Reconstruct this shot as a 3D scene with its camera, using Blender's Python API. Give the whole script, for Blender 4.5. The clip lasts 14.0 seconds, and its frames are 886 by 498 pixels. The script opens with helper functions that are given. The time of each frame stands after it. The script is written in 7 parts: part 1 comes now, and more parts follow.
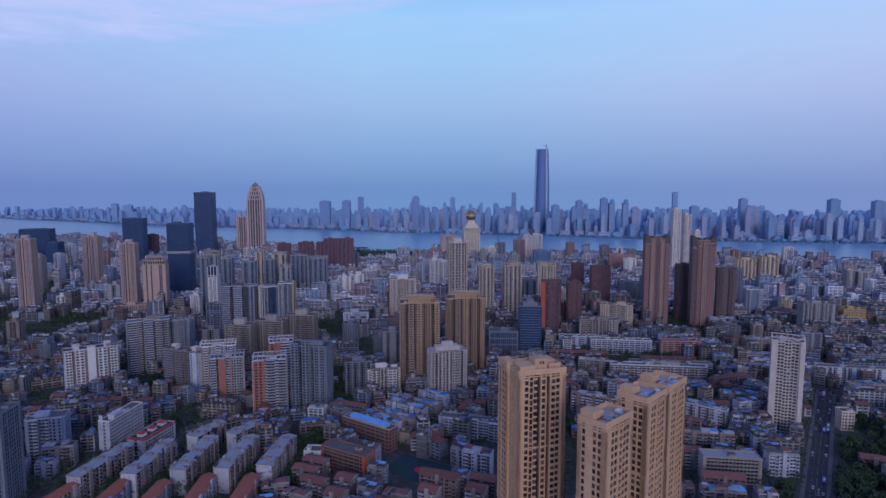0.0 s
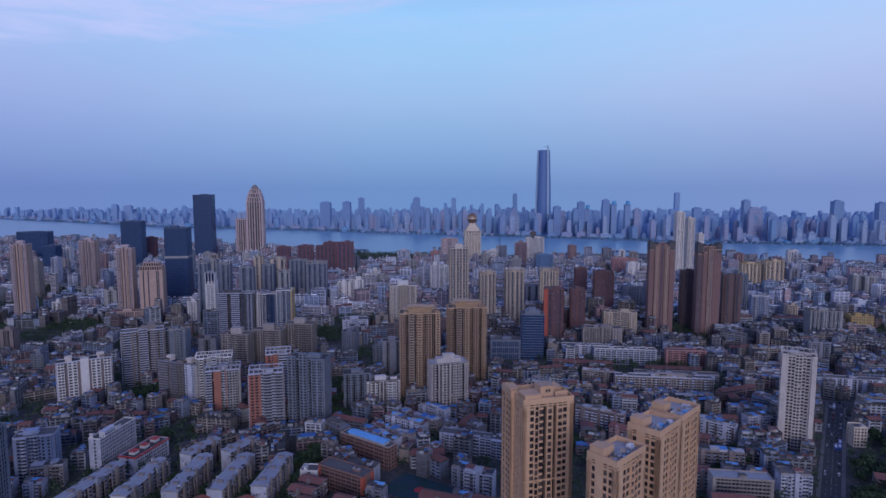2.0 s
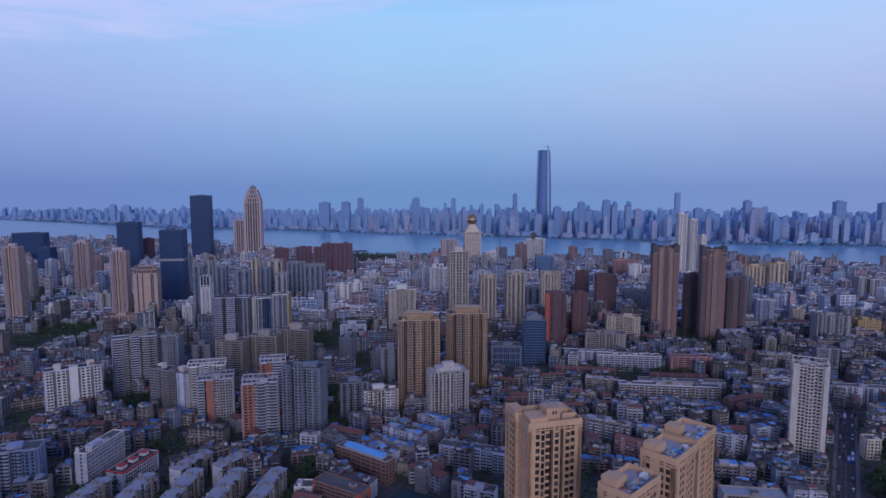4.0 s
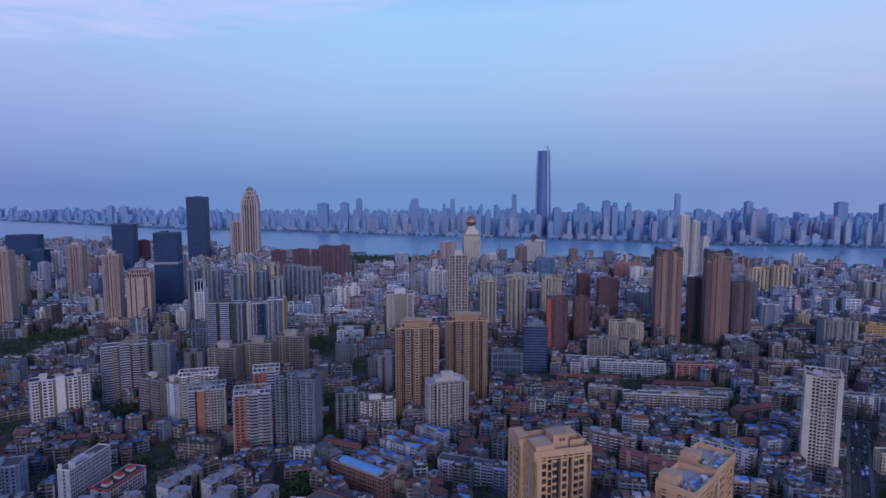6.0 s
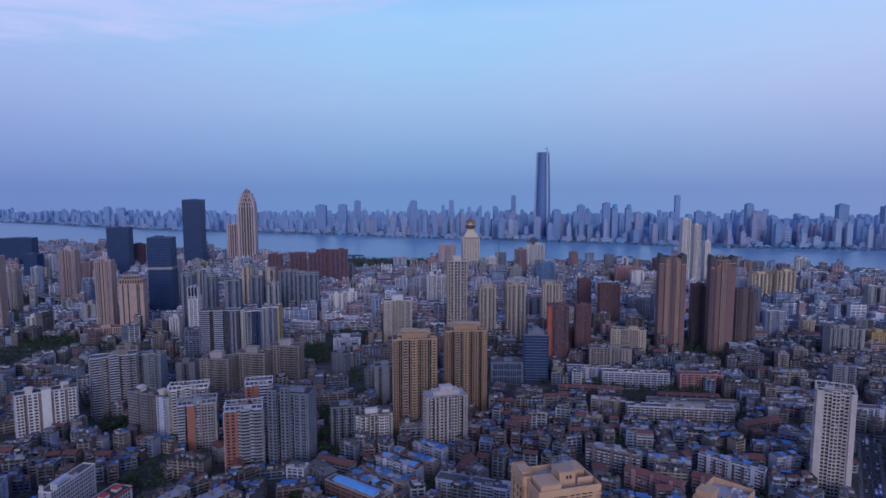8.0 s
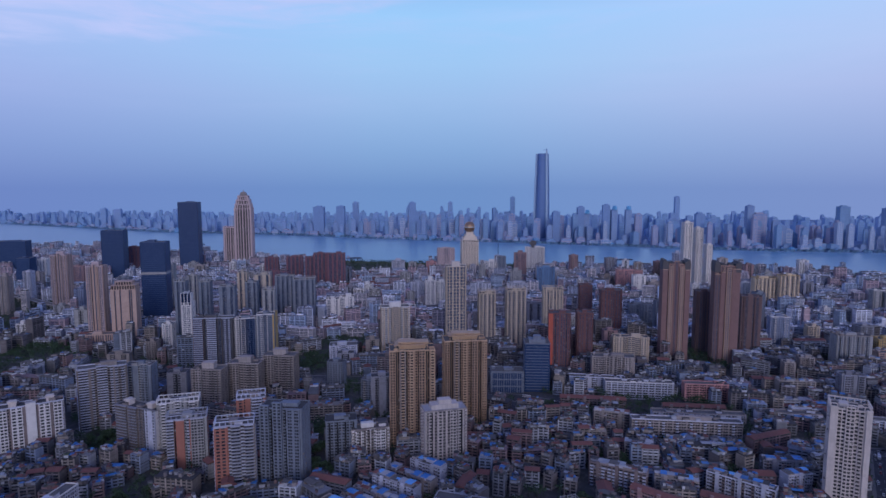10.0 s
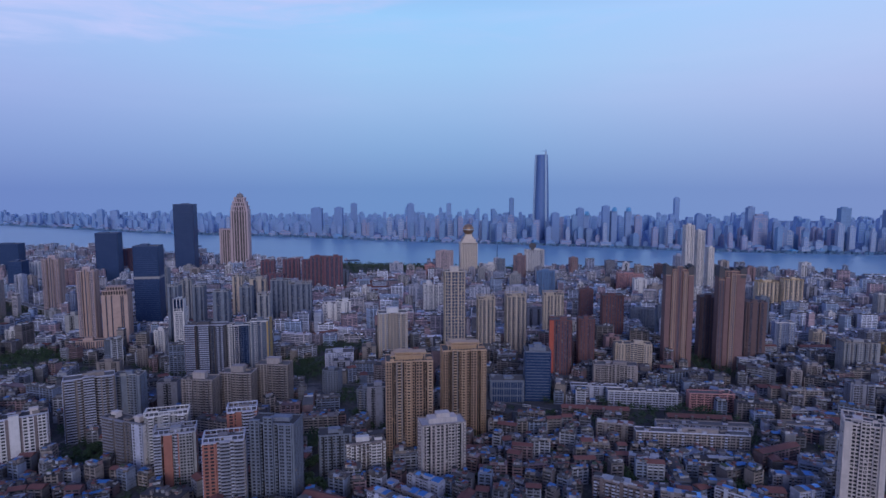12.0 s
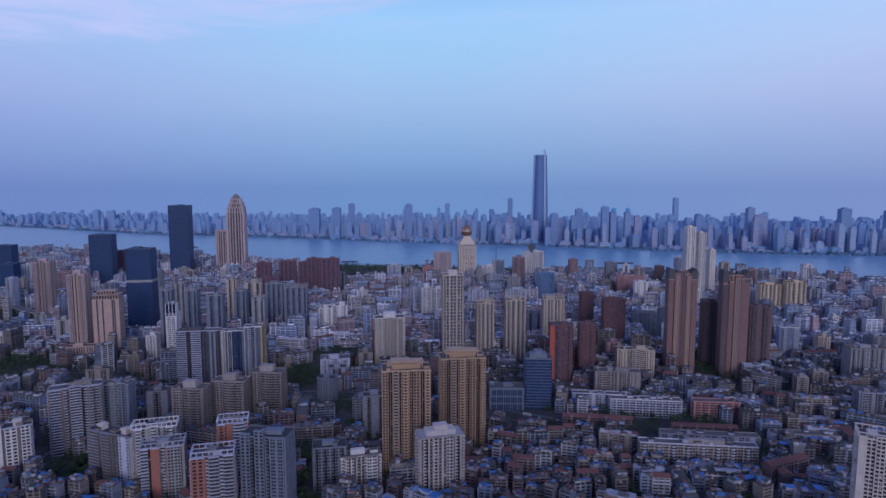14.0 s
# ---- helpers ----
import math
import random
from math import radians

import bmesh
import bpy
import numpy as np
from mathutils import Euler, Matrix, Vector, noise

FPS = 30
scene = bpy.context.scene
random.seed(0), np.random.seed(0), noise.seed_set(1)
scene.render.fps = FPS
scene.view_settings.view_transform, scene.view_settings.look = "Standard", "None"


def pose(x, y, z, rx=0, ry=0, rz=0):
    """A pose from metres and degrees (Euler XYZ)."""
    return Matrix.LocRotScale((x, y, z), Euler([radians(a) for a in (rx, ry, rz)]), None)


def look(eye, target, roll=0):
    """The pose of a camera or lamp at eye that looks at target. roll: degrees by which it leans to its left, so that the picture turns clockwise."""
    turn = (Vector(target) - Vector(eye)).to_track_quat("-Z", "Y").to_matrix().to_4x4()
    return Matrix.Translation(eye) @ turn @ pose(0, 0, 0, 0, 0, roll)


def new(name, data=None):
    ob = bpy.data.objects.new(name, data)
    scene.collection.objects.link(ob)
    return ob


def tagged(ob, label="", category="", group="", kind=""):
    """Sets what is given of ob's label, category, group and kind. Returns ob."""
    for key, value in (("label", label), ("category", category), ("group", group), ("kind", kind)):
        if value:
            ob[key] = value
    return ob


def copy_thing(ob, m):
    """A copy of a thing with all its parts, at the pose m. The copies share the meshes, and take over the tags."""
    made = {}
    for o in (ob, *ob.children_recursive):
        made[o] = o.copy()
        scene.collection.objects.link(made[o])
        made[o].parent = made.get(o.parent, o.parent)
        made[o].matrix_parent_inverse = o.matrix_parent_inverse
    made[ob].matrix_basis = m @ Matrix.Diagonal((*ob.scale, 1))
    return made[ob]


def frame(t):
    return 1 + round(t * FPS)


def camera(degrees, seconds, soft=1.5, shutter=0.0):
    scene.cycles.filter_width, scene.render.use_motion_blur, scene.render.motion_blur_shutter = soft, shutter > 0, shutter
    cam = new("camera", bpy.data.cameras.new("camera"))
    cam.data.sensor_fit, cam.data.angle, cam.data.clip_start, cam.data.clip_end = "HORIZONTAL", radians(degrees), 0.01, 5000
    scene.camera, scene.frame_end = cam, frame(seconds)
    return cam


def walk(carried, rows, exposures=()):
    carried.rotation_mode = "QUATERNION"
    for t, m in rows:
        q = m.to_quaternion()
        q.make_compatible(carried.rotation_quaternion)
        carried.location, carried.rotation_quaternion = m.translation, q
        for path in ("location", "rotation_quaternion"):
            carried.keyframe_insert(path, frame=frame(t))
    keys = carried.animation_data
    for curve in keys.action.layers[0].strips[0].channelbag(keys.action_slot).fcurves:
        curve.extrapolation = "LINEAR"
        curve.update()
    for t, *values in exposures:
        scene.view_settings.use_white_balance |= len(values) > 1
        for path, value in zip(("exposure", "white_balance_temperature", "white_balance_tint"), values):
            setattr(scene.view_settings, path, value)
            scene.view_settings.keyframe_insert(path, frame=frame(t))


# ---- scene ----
cam = camera(74.0, 14.0, 1.55)
PATH = [
    (0.0, pose(0.01, 0.00, 237.00, 84.117, 0, -0.000)),
    (0.5, pose(-0.09, 3.96, 239.60, 84.111, 0, 0.031)),
    (1.0, pose(-0.04, 8.13, 242.18, 84.102, 0, 0.058)),
    (1.5, pose(0.01, 12.34, 244.53, 84.084, 0, 0.078)),
    (2.0, pose(0.04, 16.67, 246.55, 84.065, 0, 0.088)),
    (2.5, pose(0.11, 21.20, 248.10, 84.042, 0, 0.088)),
    (3.0, pose(0.16, 26.07, 249.44, 84.021, 0, 0.085)),
    (5.5, pose(0.04, 51.13, 252.87, 84.013, 0, -0.013)),
    (6.0, pose(0.26, 56.43, 254.64, 84.023, 0, -0.034)),
    (6.5, pose(0.45, 61.44, 256.41, 84.032, 0, -0.055)),
    (7.0, pose(0.57, 66.45, 258.17, 84.043, 0, -0.078)),
    (7.5, pose(0.71, 71.25, 259.87, 84.052, 0, -0.106)),
    (8.0, pose(0.93, 76.11, 261.60, 84.063, 0, -0.135)),
    (10.5, pose(1.36, 101.76, 268.72, 84.117, 0, -0.286)),
    (11.0, pose(1.59, 106.91, 270.00, 84.134, 0, -0.317)),
    (11.5, pose(1.79, 111.86, 271.12, 84.142, 0, -0.342)),
    (12.0, pose(2.14, 116.87, 272.18, 84.141, 0, -0.371)),
    (12.5, pose(2.29, 121.91, 273.21, 84.133, 0, -0.404)),
    (13.0, pose(2.42, 126.97, 274.21, 84.126, 0, -0.439)),
    (13.5, pose(2.58, 132.04, 275.14, 84.121, 0, -0.479)),
    (14.0, pose(2.70, 136.45, 275.88, 84.116, 0, -0.526)),
]
walk(cam, PATH)

# ---- world and sun ----
world = bpy.data.worlds.new("world")
scene.world = world
world.use_nodes = True
wn, wl = world.node_tree.nodes, world.node_tree.links
wn.clear()
w_out, w_bg = wn.new("ShaderNodeOutputWorld"), wn.new("ShaderNodeBackground")
w_sky = wn.new("ShaderNodeTexSky")
w_sky.sky_type, w_sky.sun_disc = "NISHITA", False
w_sky.sun_elevation, w_sky.sun_rotation = radians(16.6), radians(173)
w_sky.air_density, w_sky.dust_density, w_sky.ozone_density = 1.0, 2.0, 3.0
w_co, w_sep = wn.new("ShaderNodeTexCoord"), wn.new("ShaderNodeSeparateXYZ")
wl.new(w_co.outputs["Generated"], w_sep.inputs[0])
w_ramp = wn.new("ShaderNodeValToRGB")
el = w_ramp.color_ramp.elements
el[0].position, el[0].color = 0.0, (0.150, 0.278, 0.58, 1)
el[1].position, el[1].color = 1.0, (0.066, 0.110, 0.37, 1)
for at, c in ((0.06, (0.212, 0.368, 0.675, 1)), (0.146, (0.315, 0.49, 0.80, 1)), (0.20, (0.335, 0.555, 0.87, 1)), (0.27, (0.325, 0.59, 0.94, 1)), (0.34, (0.28, 0.48, 0.86, 1)), (0.5, (0.108, 0.172, 0.50, 1))):
    e = el.new(at)
    e.color = c
wl.new(w_sep.outputs["Z"], w_ramp.inputs[0])


def w_math(op, a, b):
    m = wn.new("ShaderNodeMath")
    m.operation = op
    for i, v in enumerate((a, b)):
        if isinstance(v, (int, float)):
            m.inputs[i].default_value = v
        else:
            wl.new(v, m.inputs[i])
    return m.outputs[0]


# high thin cloud: stretched noise
w_map = wn.new("ShaderNodeMapping")
w_map.inputs["Rotation"].default_value = (0, radians(-7), 0)
w_map.inputs["Scale"].default_value = (1.3, 1.0, 9.0)
wl.new(w_co.outputs["Generated"], w_map.inputs["Vector"])
w_noise = wn.new("ShaderNodeTexNoise")
w_noise.inputs["Scale"].default_value, w_noise.inputs["Detail"].default_value = 2.4, 6
w_noise.inputs["Roughness"].default_value, w_noise.inputs["Distortion"].default_value = 0.55, 0.4
wl.new(w_map.outputs[0], w_noise.inputs["Vector"])
w_cl = wn.new("ShaderNodeMapRange")
w_cl.inputs["From Min"].default_value, w_cl.inputs["From Max"].default_value = 0.46, 0.78
wl.new(w_noise.outputs[0], w_cl.inputs["Value"])
w_hi = wn.new("ShaderNodeMapRange")
w_hi.inputs["From Min"].default_value, w_hi.inputs["From Max"].default_value = 0.10, 0.28
wl.new(w_sep.outputs["Z"], w_hi.inputs["Value"])
w_edge = w_math("SUBTRACT", w_sep.outputs["Z"], w_math("ADD", w_math("MULTIPLY", w_sep.outputs["X"], 0.17), 0.290))
w_soft = w_math("ADD", w_math("MULTIPLY", w_edge, 34.0), w_math("MULTIPLY", w_math("SUBTRACT", w_noise.outputs[0], 0.47), 5.0))
w_end = wn.new("ShaderNodeMapRange")
w_end.inputs["From Min"].default_value, w_end.inputs["From Max"].default_value = 0.02, -0.16
wl.new(w_sep.outputs["X"], w_end.inputs["Value"])
w_topend = wn.new("ShaderNodeMapRange")
w_topend.inputs["From Min"].default_value, w_topend.inputs["From Max"].default_value = 0.5, 0.32
wl.new(w_sep.outputs["Z"], w_topend.inputs["Value"])
w_clamp = wn.new("ShaderNodeClamp")
wl.new(w_soft, w_clamp.inputs["Value"])
# torn inner structure of the streak
w_torn = wn.new("ShaderNodeTexNoise")
w_torn.inputs["Scale"].default_value, w_torn.inputs["Detail"].default_value = 5.5, 7
w_torn.inputs["Roughness"].default_value, w_torn.inputs["Distortion"].default_value = 0.6, 0.6
wl.new(w_map.outputs[0], w_torn.inputs["Vector"])
w_rag = wn.new("ShaderNodeMapRange")
w_rag.inputs["From Min"].default_value, w_rag.inputs["From Max"].default_value = 0.34, 0.62
w_rag.inputs["To Min"].default_value = 0.25
wl.new(w_torn.outputs[0], w_rag.inputs["Value"])
w_streak = w_math("MULTIPLY", w_math("MULTIPLY", w_clamp.outputs[0], w_end.outputs[0]), w_math("MULTIPLY", w_topend.outputs[0], w_math("MULTIPLY", w_rag.outputs[0], 0.9)))
w_fac = w_math("MAXIMUM", w_math("MULTIPLY", w_math("MULTIPLY", w_cl.outputs[0], w_hi.outputs[0]), 0.5), w_streak)
w_mix = wn.new("ShaderNodeMix")
w_mix.data_type = "RGBA"
wl.new(w_fac, w_mix.inputs["Factor"])
w_east = wn.new("ShaderNodeMapRange")
w_east.inputs["From Min"].default_value, w_east.inputs["From Max"].default_value = 0.05, 0.6
wl.new(w_math("MAXIMUM", w_sep.outputs["X"], w_math("MULTIPLY", w_sep.outputs["X"], -0.5)), w_east.inputs["Value"])
w_rose = wn.new("ShaderNodeMix")
w_rose.data_type, w_rose.blend_type = "RGBA", "MULTIPLY"
wl.new(w_east.outputs[0], w_rose.inputs["Factor"])
wl.new(w_ramp.outputs[0], w_rose.inputs["A"])
w_rose.inputs["B"].default_value = (1.29, 1.01, 1.01, 1)
w_west = wn.new("ShaderNodeMapRange")
w_west.inputs["From Min"].default_value, w_west.inputs["From Max"].default_value = -0.12, -0.6
wl.new(w_sep.outputs["X"], w_west.inputs["Value"])
w_dusk = wn.new("ShaderNodeMix")
w_dusk.data_type, w_dusk.blend_type = "RGBA", "MULTIPLY"
wl.new(w_west.outputs[0], w_dusk.inputs["Factor"])
wl.new(w_rose.outputs["Result"], w_dusk.inputs["A"])
w_dusk.inputs["B"].default_value = (0.90, 0.855, 0.96, 1)
wl.new(w_dusk.outputs["Result"], w_mix.inputs["A"])
w_mix.inputs["B"].default_value = (0.50, 0.57, 0.92, 1)
# the clear-sky model adds its own glow on top
w_add = wn.new("ShaderNodeMix")
w_add.data_type, w_add.blend_type = "RGBA", "ADD"
w_add.inputs["Factor"].default_value = 0.006
wl.new(w_mix.outputs["Result"], w_add.inputs["A"])
wl.new(w_sky.outputs[0], w_add.inputs["B"])
wl.new(w_add.outputs["Result"], w_bg.inputs["Color"])
w_bg.inputs["Strength"].default_value = 1.0
wl.new(w_bg.outputs[0], w_out.inputs["Surface"])

sun = new("sun", bpy.data.lights.new("sun", "SUN"))
sun.data.energy, sun.data.angle, sun.data.color = 0.95, radians(26), (0.89, 0.79, 0.88)
sun.matrix_world = look((60, -500, 150), (0, 0, 0))

# ---- materials ----


def nodes_of(name):
    m = bpy.data.materials.new(name)
    m.use_nodes = True
    return m, m.node_tree.nodes, m.node_tree.links, m.node_tree.nodes["Principled BSDF"]


def mixed(n, l, fac, a, b, blend="MIX"):
    x = n.new("ShaderNodeMix")
    x.data_type, x.blend_type = "RGBA", blend
    for key, v in (("Factor", fac), ("A", a), ("B", b)):
        if isinstance(v, (int, float)):
            x.inputs[key].default_value = v
        elif isinstance(v, tuple):
            x.inputs[key].default_value = (*v, 1)
        else:
            l.new(v, x.inputs[key])
    return x.outputs["Result"]


def noise_of(n, l, scale, stretch=(1, 1, 1), detail=4, rough=0.6, space="Object"):
    c, m, t = n.new("ShaderNodeTexCoord"), n.new("ShaderNodeMapping"), n.new("ShaderNodeTexNoise")
    m.inputs["Scale"].default_value = stretch
    t.inputs["Scale"].default_value, t.inputs["Detail"].default_value, t.inputs["Roughness"].default_value = scale, detail, rough
    l.new(c.outputs[space], m.inputs["Vector"])
    l.new(m.outputs[0], t.inputs["Vector"])
    return t.outputs[0]


def contrast(n, l, value, lo, hi):
    r = n.new("ShaderNodeMapRange")
    r.inputs["From Min"].default_value, r.inputs["From Max"].default_value = lo, hi
    l.new(value, r.inputs["Value"])
    return r.outputs[0]


def surface(name, colour, rough=0.8, stain=0.35, tint=0.0, metal=0.0, grain=1.2, island=0.0, patch=0.22):
    """Weathered paint, stone or sheet: rain streaks, blotches, fine grain, and a tint that varies from thing to thing."""
    m, n, l, b = nodes_of(name)
    dark = tuple(c * 0.62 for c in colour)
    lite = tuple(min(1, c * 1.15) for c in colour)
    col = mixed(n, l, contrast(n, l, noise_of(n, l, 0.11), 0.3, 0.7), colour, lite)
    streak = contrast(n, l, noise_of(n, l, 0.5, (1, 1, 0.08), 6), 0.48, 0.85)
    col = mixed(n, l, mul(n, l, streak, stain), col, dark)
    col = mixed(n, l, mul(n, l, contrast(n, l, noise_of(n, l, grain, (1, 1, 1), 5, 0.75), 0.35, 0.75), 0.25), col, dark)
    c, sc, fl, wn2 = n.new("ShaderNodeTexCoord"), n.new("ShaderNodeVectorMath"), n.new("ShaderNodeVectorMath"), n.new("ShaderNodeTexWhiteNoise")
    sc.operation, fl.operation = "MULTIPLY", "FLOOR"
    sc.inputs[1].default_value = (0.31, 0.31, 0.333)
    l.new(c.outputs["Object"], sc.inputs[0])
    l.new(sc.outputs[0], fl.inputs[0])
    l.new(fl.outputs[0], wn2.inputs["Vector"])
    col = mixed(n, l, mul(n, l, contrast(n, l, wn2.outputs["Value"], 0.45, 1.0), patch), col, dark)
    if tint or island:
        src = n.new("ShaderNodeObjectInfo").outputs["Random"] if tint else n.new("ShaderNodeNewGeometry").outputs["Random Per Island"]
        h = n.new("ShaderNodeHueSaturation")
        k = tint or island
        r = n.new("ShaderNodeMapRange")
        r.inputs["To Min"].default_value, r.inputs["To Max"].default_value = 1 - k, 1 + k * 0.8
        l.new(src, r.inputs["Value"])
        l.new(r.outputs[0], h.inputs["Value"])
        l.new(col, h.inputs["Color"])
        col = h.outputs[0]
    l.new(col, b.inputs["Base Color"])
    b.inputs["Roughness"].default_value, b.inputs["Metallic"].default_value = rough, metal
    return m


def mul(n, l, v, k):
    m = n.new("ShaderNodeMath")
    m.operation = "MULTIPLY"
    m.inputs[1].default_value = k
    l.new(v, m.inputs[0])
    return m.outputs[0]


def glazing(name, dark=(0.022, 0.026, 0.036), lite=(0.14, 0.14, 0.15), share=0.22, rough=0.3, cell=(0.6, 0.6, 0.33), shine=0.2):
    """Window glass with rooms, curtains and shutters that differ from pane to pane."""
    m, n, l, b = nodes_of(name)
    c, s, t, w = n.new("ShaderNodeTexCoord"), n.new("ShaderNodeVectorMath"), n.new("ShaderNodeVectorMath"), n.new("ShaderNodeTexWhiteNoise")
    s.operation, t.operation = "MULTIPLY", "FLOOR"
    s.inputs[1].default_value = cell
    l.new(c.outputs["Object"], s.inputs[0])
    l.new(s.outputs[0], t.inputs[0])
    l.new(t.outputs[0], w.inputs["Vector"])
    f = contrast(n, l, w.outputs["Value"], 1 - share, 1.25)
    l.new(mixed(n, l, f, dark, lite), b.inputs["Base Color"])
    b.inputs["Roughness"].default_value, b.inputs["Specular IOR Level"].default_value = rough, shine
    return m


M_GLASS = glazing("window_glass")
M_GLASS_BLUE = glazing("blue_glass", (0.012, 0.022, 0.06), (0.06, 0.10, 0.20), 0.3, 0.2)
# dark glass made bluer and lighter, painting in middle-distance haze
M_GLASS_DARK = glazing("dark_curtain_wall", (0.022, 0.05, 0.13), (0.05, 0.09, 0.19), 0.5, 0.3)
M_BEIGE = surface("beige_render", (0.63, 0.402, 0.25), 0.85, 0.25)
M_BEIGE_L = surface("pale_beige_render", (0.52, 0.43, 0.34), 0.85, 0.3)
M_OCHRE = surface("ochre_tile", (0.35, 0.235, 0.165), 0.7, 0.3)
M_OCHRE_L = surface("cream_ochre_tile", (0.52, 0.36, 0.24), 0.7, 0.3)
M_WHITE = surface("white_tile", (0.66, 0.64, 0.64), 0.6, 0.35)
M_GREY = surface("grey_render", (0.34, 0.34, 0.35), 0.85, 0.75, patch=0.36)
M_GREY_B = surface("blue_grey_tile", (0.18, 0.21, 0.27), 0.7, 0.8, patch=0.42)
M_GREY_W = surface("warm_grey_tile", (0.26, 0.225, 0.21), 0.8, 0.8, patch=0.42)
M_BROWN = surface("brown_tile", (0.215, 0.125, 0.12), 0.7, 0.25)
M_BROWN_D = surface("dark_brown_tile", (0.155, 0.10, 0.105), 0.7, 0.25)
M_TAN = surface("tan_stone", (0.47, 0.335, 0.285), 0.75, 0.2)
M_RED = surface("red_brick_tile", (0.44, 0.10, 0.065), 0.75, 0.3)
M_RED_D = surface("dark_red_tile", (0.165, 0.078, 0.082), 0.75, 0.3)
M_ORANGE = surface("orange_tile", (0.36, 0.15, 0.115), 0.75, 0.35)
M_PINK = surface("pink_render", (0.50, 0.26, 0.25), 0.85, 0.4)
M_YELLOW = surface("yellow_render", (0.50, 0.35, 0.15), 0.85, 0.3)
M_CREAM = surface("cream_stone", (0.68, 0.58, 0.49), 0.75, 0.2)
M_YSTONE = surface("yellow_cream_stone", (0.66, 0.52, 0.36), 0.75, 0.25)
M_CREAM_W = surface("warm_white_tile", (0.60, 0.535, 0.50), 0.65, 0.6, patch=0.3)
M_TAN_P = surface("mauve_stone", (0.53, 0.42, 0.43), 0.75, 0.2)
# dark red tile for distant towers, turned purple to paint in haze
M_RED_HAZE = surface("hazed_red_tile", (0.175, 0.085, 0.11), 0.75, 0.3)
M_GLASS_N = glazing("deep_window_glass", (0.026, 0.023, 0.028), (0.21, 0.165, 0.145), 0.55)
M_PALE = surface("pale_metal_blade", (0.34, 0.47, 0.60), 0.5, 0.1)
M_IVORY = surface("ivory_tile", (0.74, 0.69, 0.65), 0.65, 0.2)
M_CHAR = surface("charcoal_tile", (0.085, 0.08, 0.09), 0.7, 0.3)
# blue in this cladding includes painted haze for the distant office blocks
M_SLATE = surface("slate_cladding", (0.042, 0.080, 0.175), 0.5, 0.2, patch=0.1)
M_CONC = surface("concrete_roof", (0.125, 0.12, 0.12), 0.92, 0.6, grain=0.5)
M_CONC_D = surface("dark_bitumen_roof", (0.06, 0.06, 0.065), 0.92, 0.6, grain=0.5)
M_CONC_L = surface("pale_screed_roof", (0.42, 0.42, 0.44), 0.92, 0.6, grain=0.5)
M_TIN_G = surface("grey_tin_sheet", (0.30, 0.32, 0.37), 0.5, 0.4, grain=0.6)
M_TIN_B = surface("blue_tin_sheet", (0.045, 0.20, 0.50), 0.5, 0.35, tint=0.35)
M_TIN_LB = surface("light_blue_tin_sheet", (0.14, 0.42, 0.80), 0.45, 0.2)
M_TILE_R = surface("red_roof_tile", (0.21, 0.088, 0.075), 0.85, 0.5, tint=0.2)
M_TILE_O = surface("orange_roof_tile", (0.36, 0.115, 0.075), 0.85, 0.5)
M_CREAM_R = surface("cream_rib", (0.45, 0.30, 0.235), 0.75, 0.2)
M_BRICK = surface("weathered_brick", (0.225, 0.135, 0.12), 0.88, 0.4)
M_BLUE = surface("blue_cladding", (0.11, 0.22, 0.40), 0.6, 0.3)
M_RED_PAINT = surface("red_paint", (0.50, 0.05, 0.05), 0.6, 0.2)
M_OLD = [surface("old_%s_wall" % k, tuple(v * k2 for v, k2 in zip(c, (1.01, 1.04, 1.10))), 0.88, 0.8, tint=0.26, patch=0.4) for k, c in (
    ("grey", (0.257, 0.255, 0.286)), ("buff", (0.342, 0.294, 0.270)), ("white", (0.475, 0.480, 0.539)), ("brown", (0.237, 0.186, 0.176)), ("rose", (0.342, 0.216, 0.209)), ("blue_grey", (0.257, 0.294, 0.396)))]
M_FILL = [surface("town_%s" % k, tuple(v * k2 for v, k2 in zip(c, (0.865, 0.91, 1.0))), 0.88, 0.8, island=0.42, patch=0.4) for k, c in (
    ("grey", (0.26, 0.255, 0.26)), ("buff", (0.36, 0.30, 0.25)), ("white", (0.48, 0.475, 0.48)), ("brown", (0.22, 0.19, 0.18)), ("rose", (0.30, 0.20, 0.19)), ("blue_grey", (0.25, 0.29, 0.36)))]
# paler, bluer copies of the town palette, with middle-distance haze painted in
M_ROOF_HAZE = surface("riverside_roof", (0.245, 0.265, 0.335), 0.9, 0.5, island=0.3)
M_FILL_HAZE = [surface("riverside_%s" % k, tuple(v * 1.2 for v in c), 0.88, 0.6, island=0.4, patch=0.32) for k, c in (
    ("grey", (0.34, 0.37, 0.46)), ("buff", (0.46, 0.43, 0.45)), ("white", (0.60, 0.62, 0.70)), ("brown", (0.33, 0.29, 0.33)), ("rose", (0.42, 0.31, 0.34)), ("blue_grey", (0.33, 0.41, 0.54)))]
M_GLASS_HAZE = glazing("riverside_glass", (0.045, 0.065, 0.12), (0.2, 0.23, 0.3), 0.35)
# far-bank palette: haze over the river is painted into these blue base colours
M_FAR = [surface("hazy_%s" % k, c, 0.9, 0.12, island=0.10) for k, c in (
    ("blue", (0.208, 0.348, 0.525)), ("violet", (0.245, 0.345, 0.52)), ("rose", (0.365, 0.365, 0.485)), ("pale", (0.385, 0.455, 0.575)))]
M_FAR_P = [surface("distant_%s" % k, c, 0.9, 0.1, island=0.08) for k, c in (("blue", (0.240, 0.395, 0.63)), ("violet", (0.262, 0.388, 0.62)))]
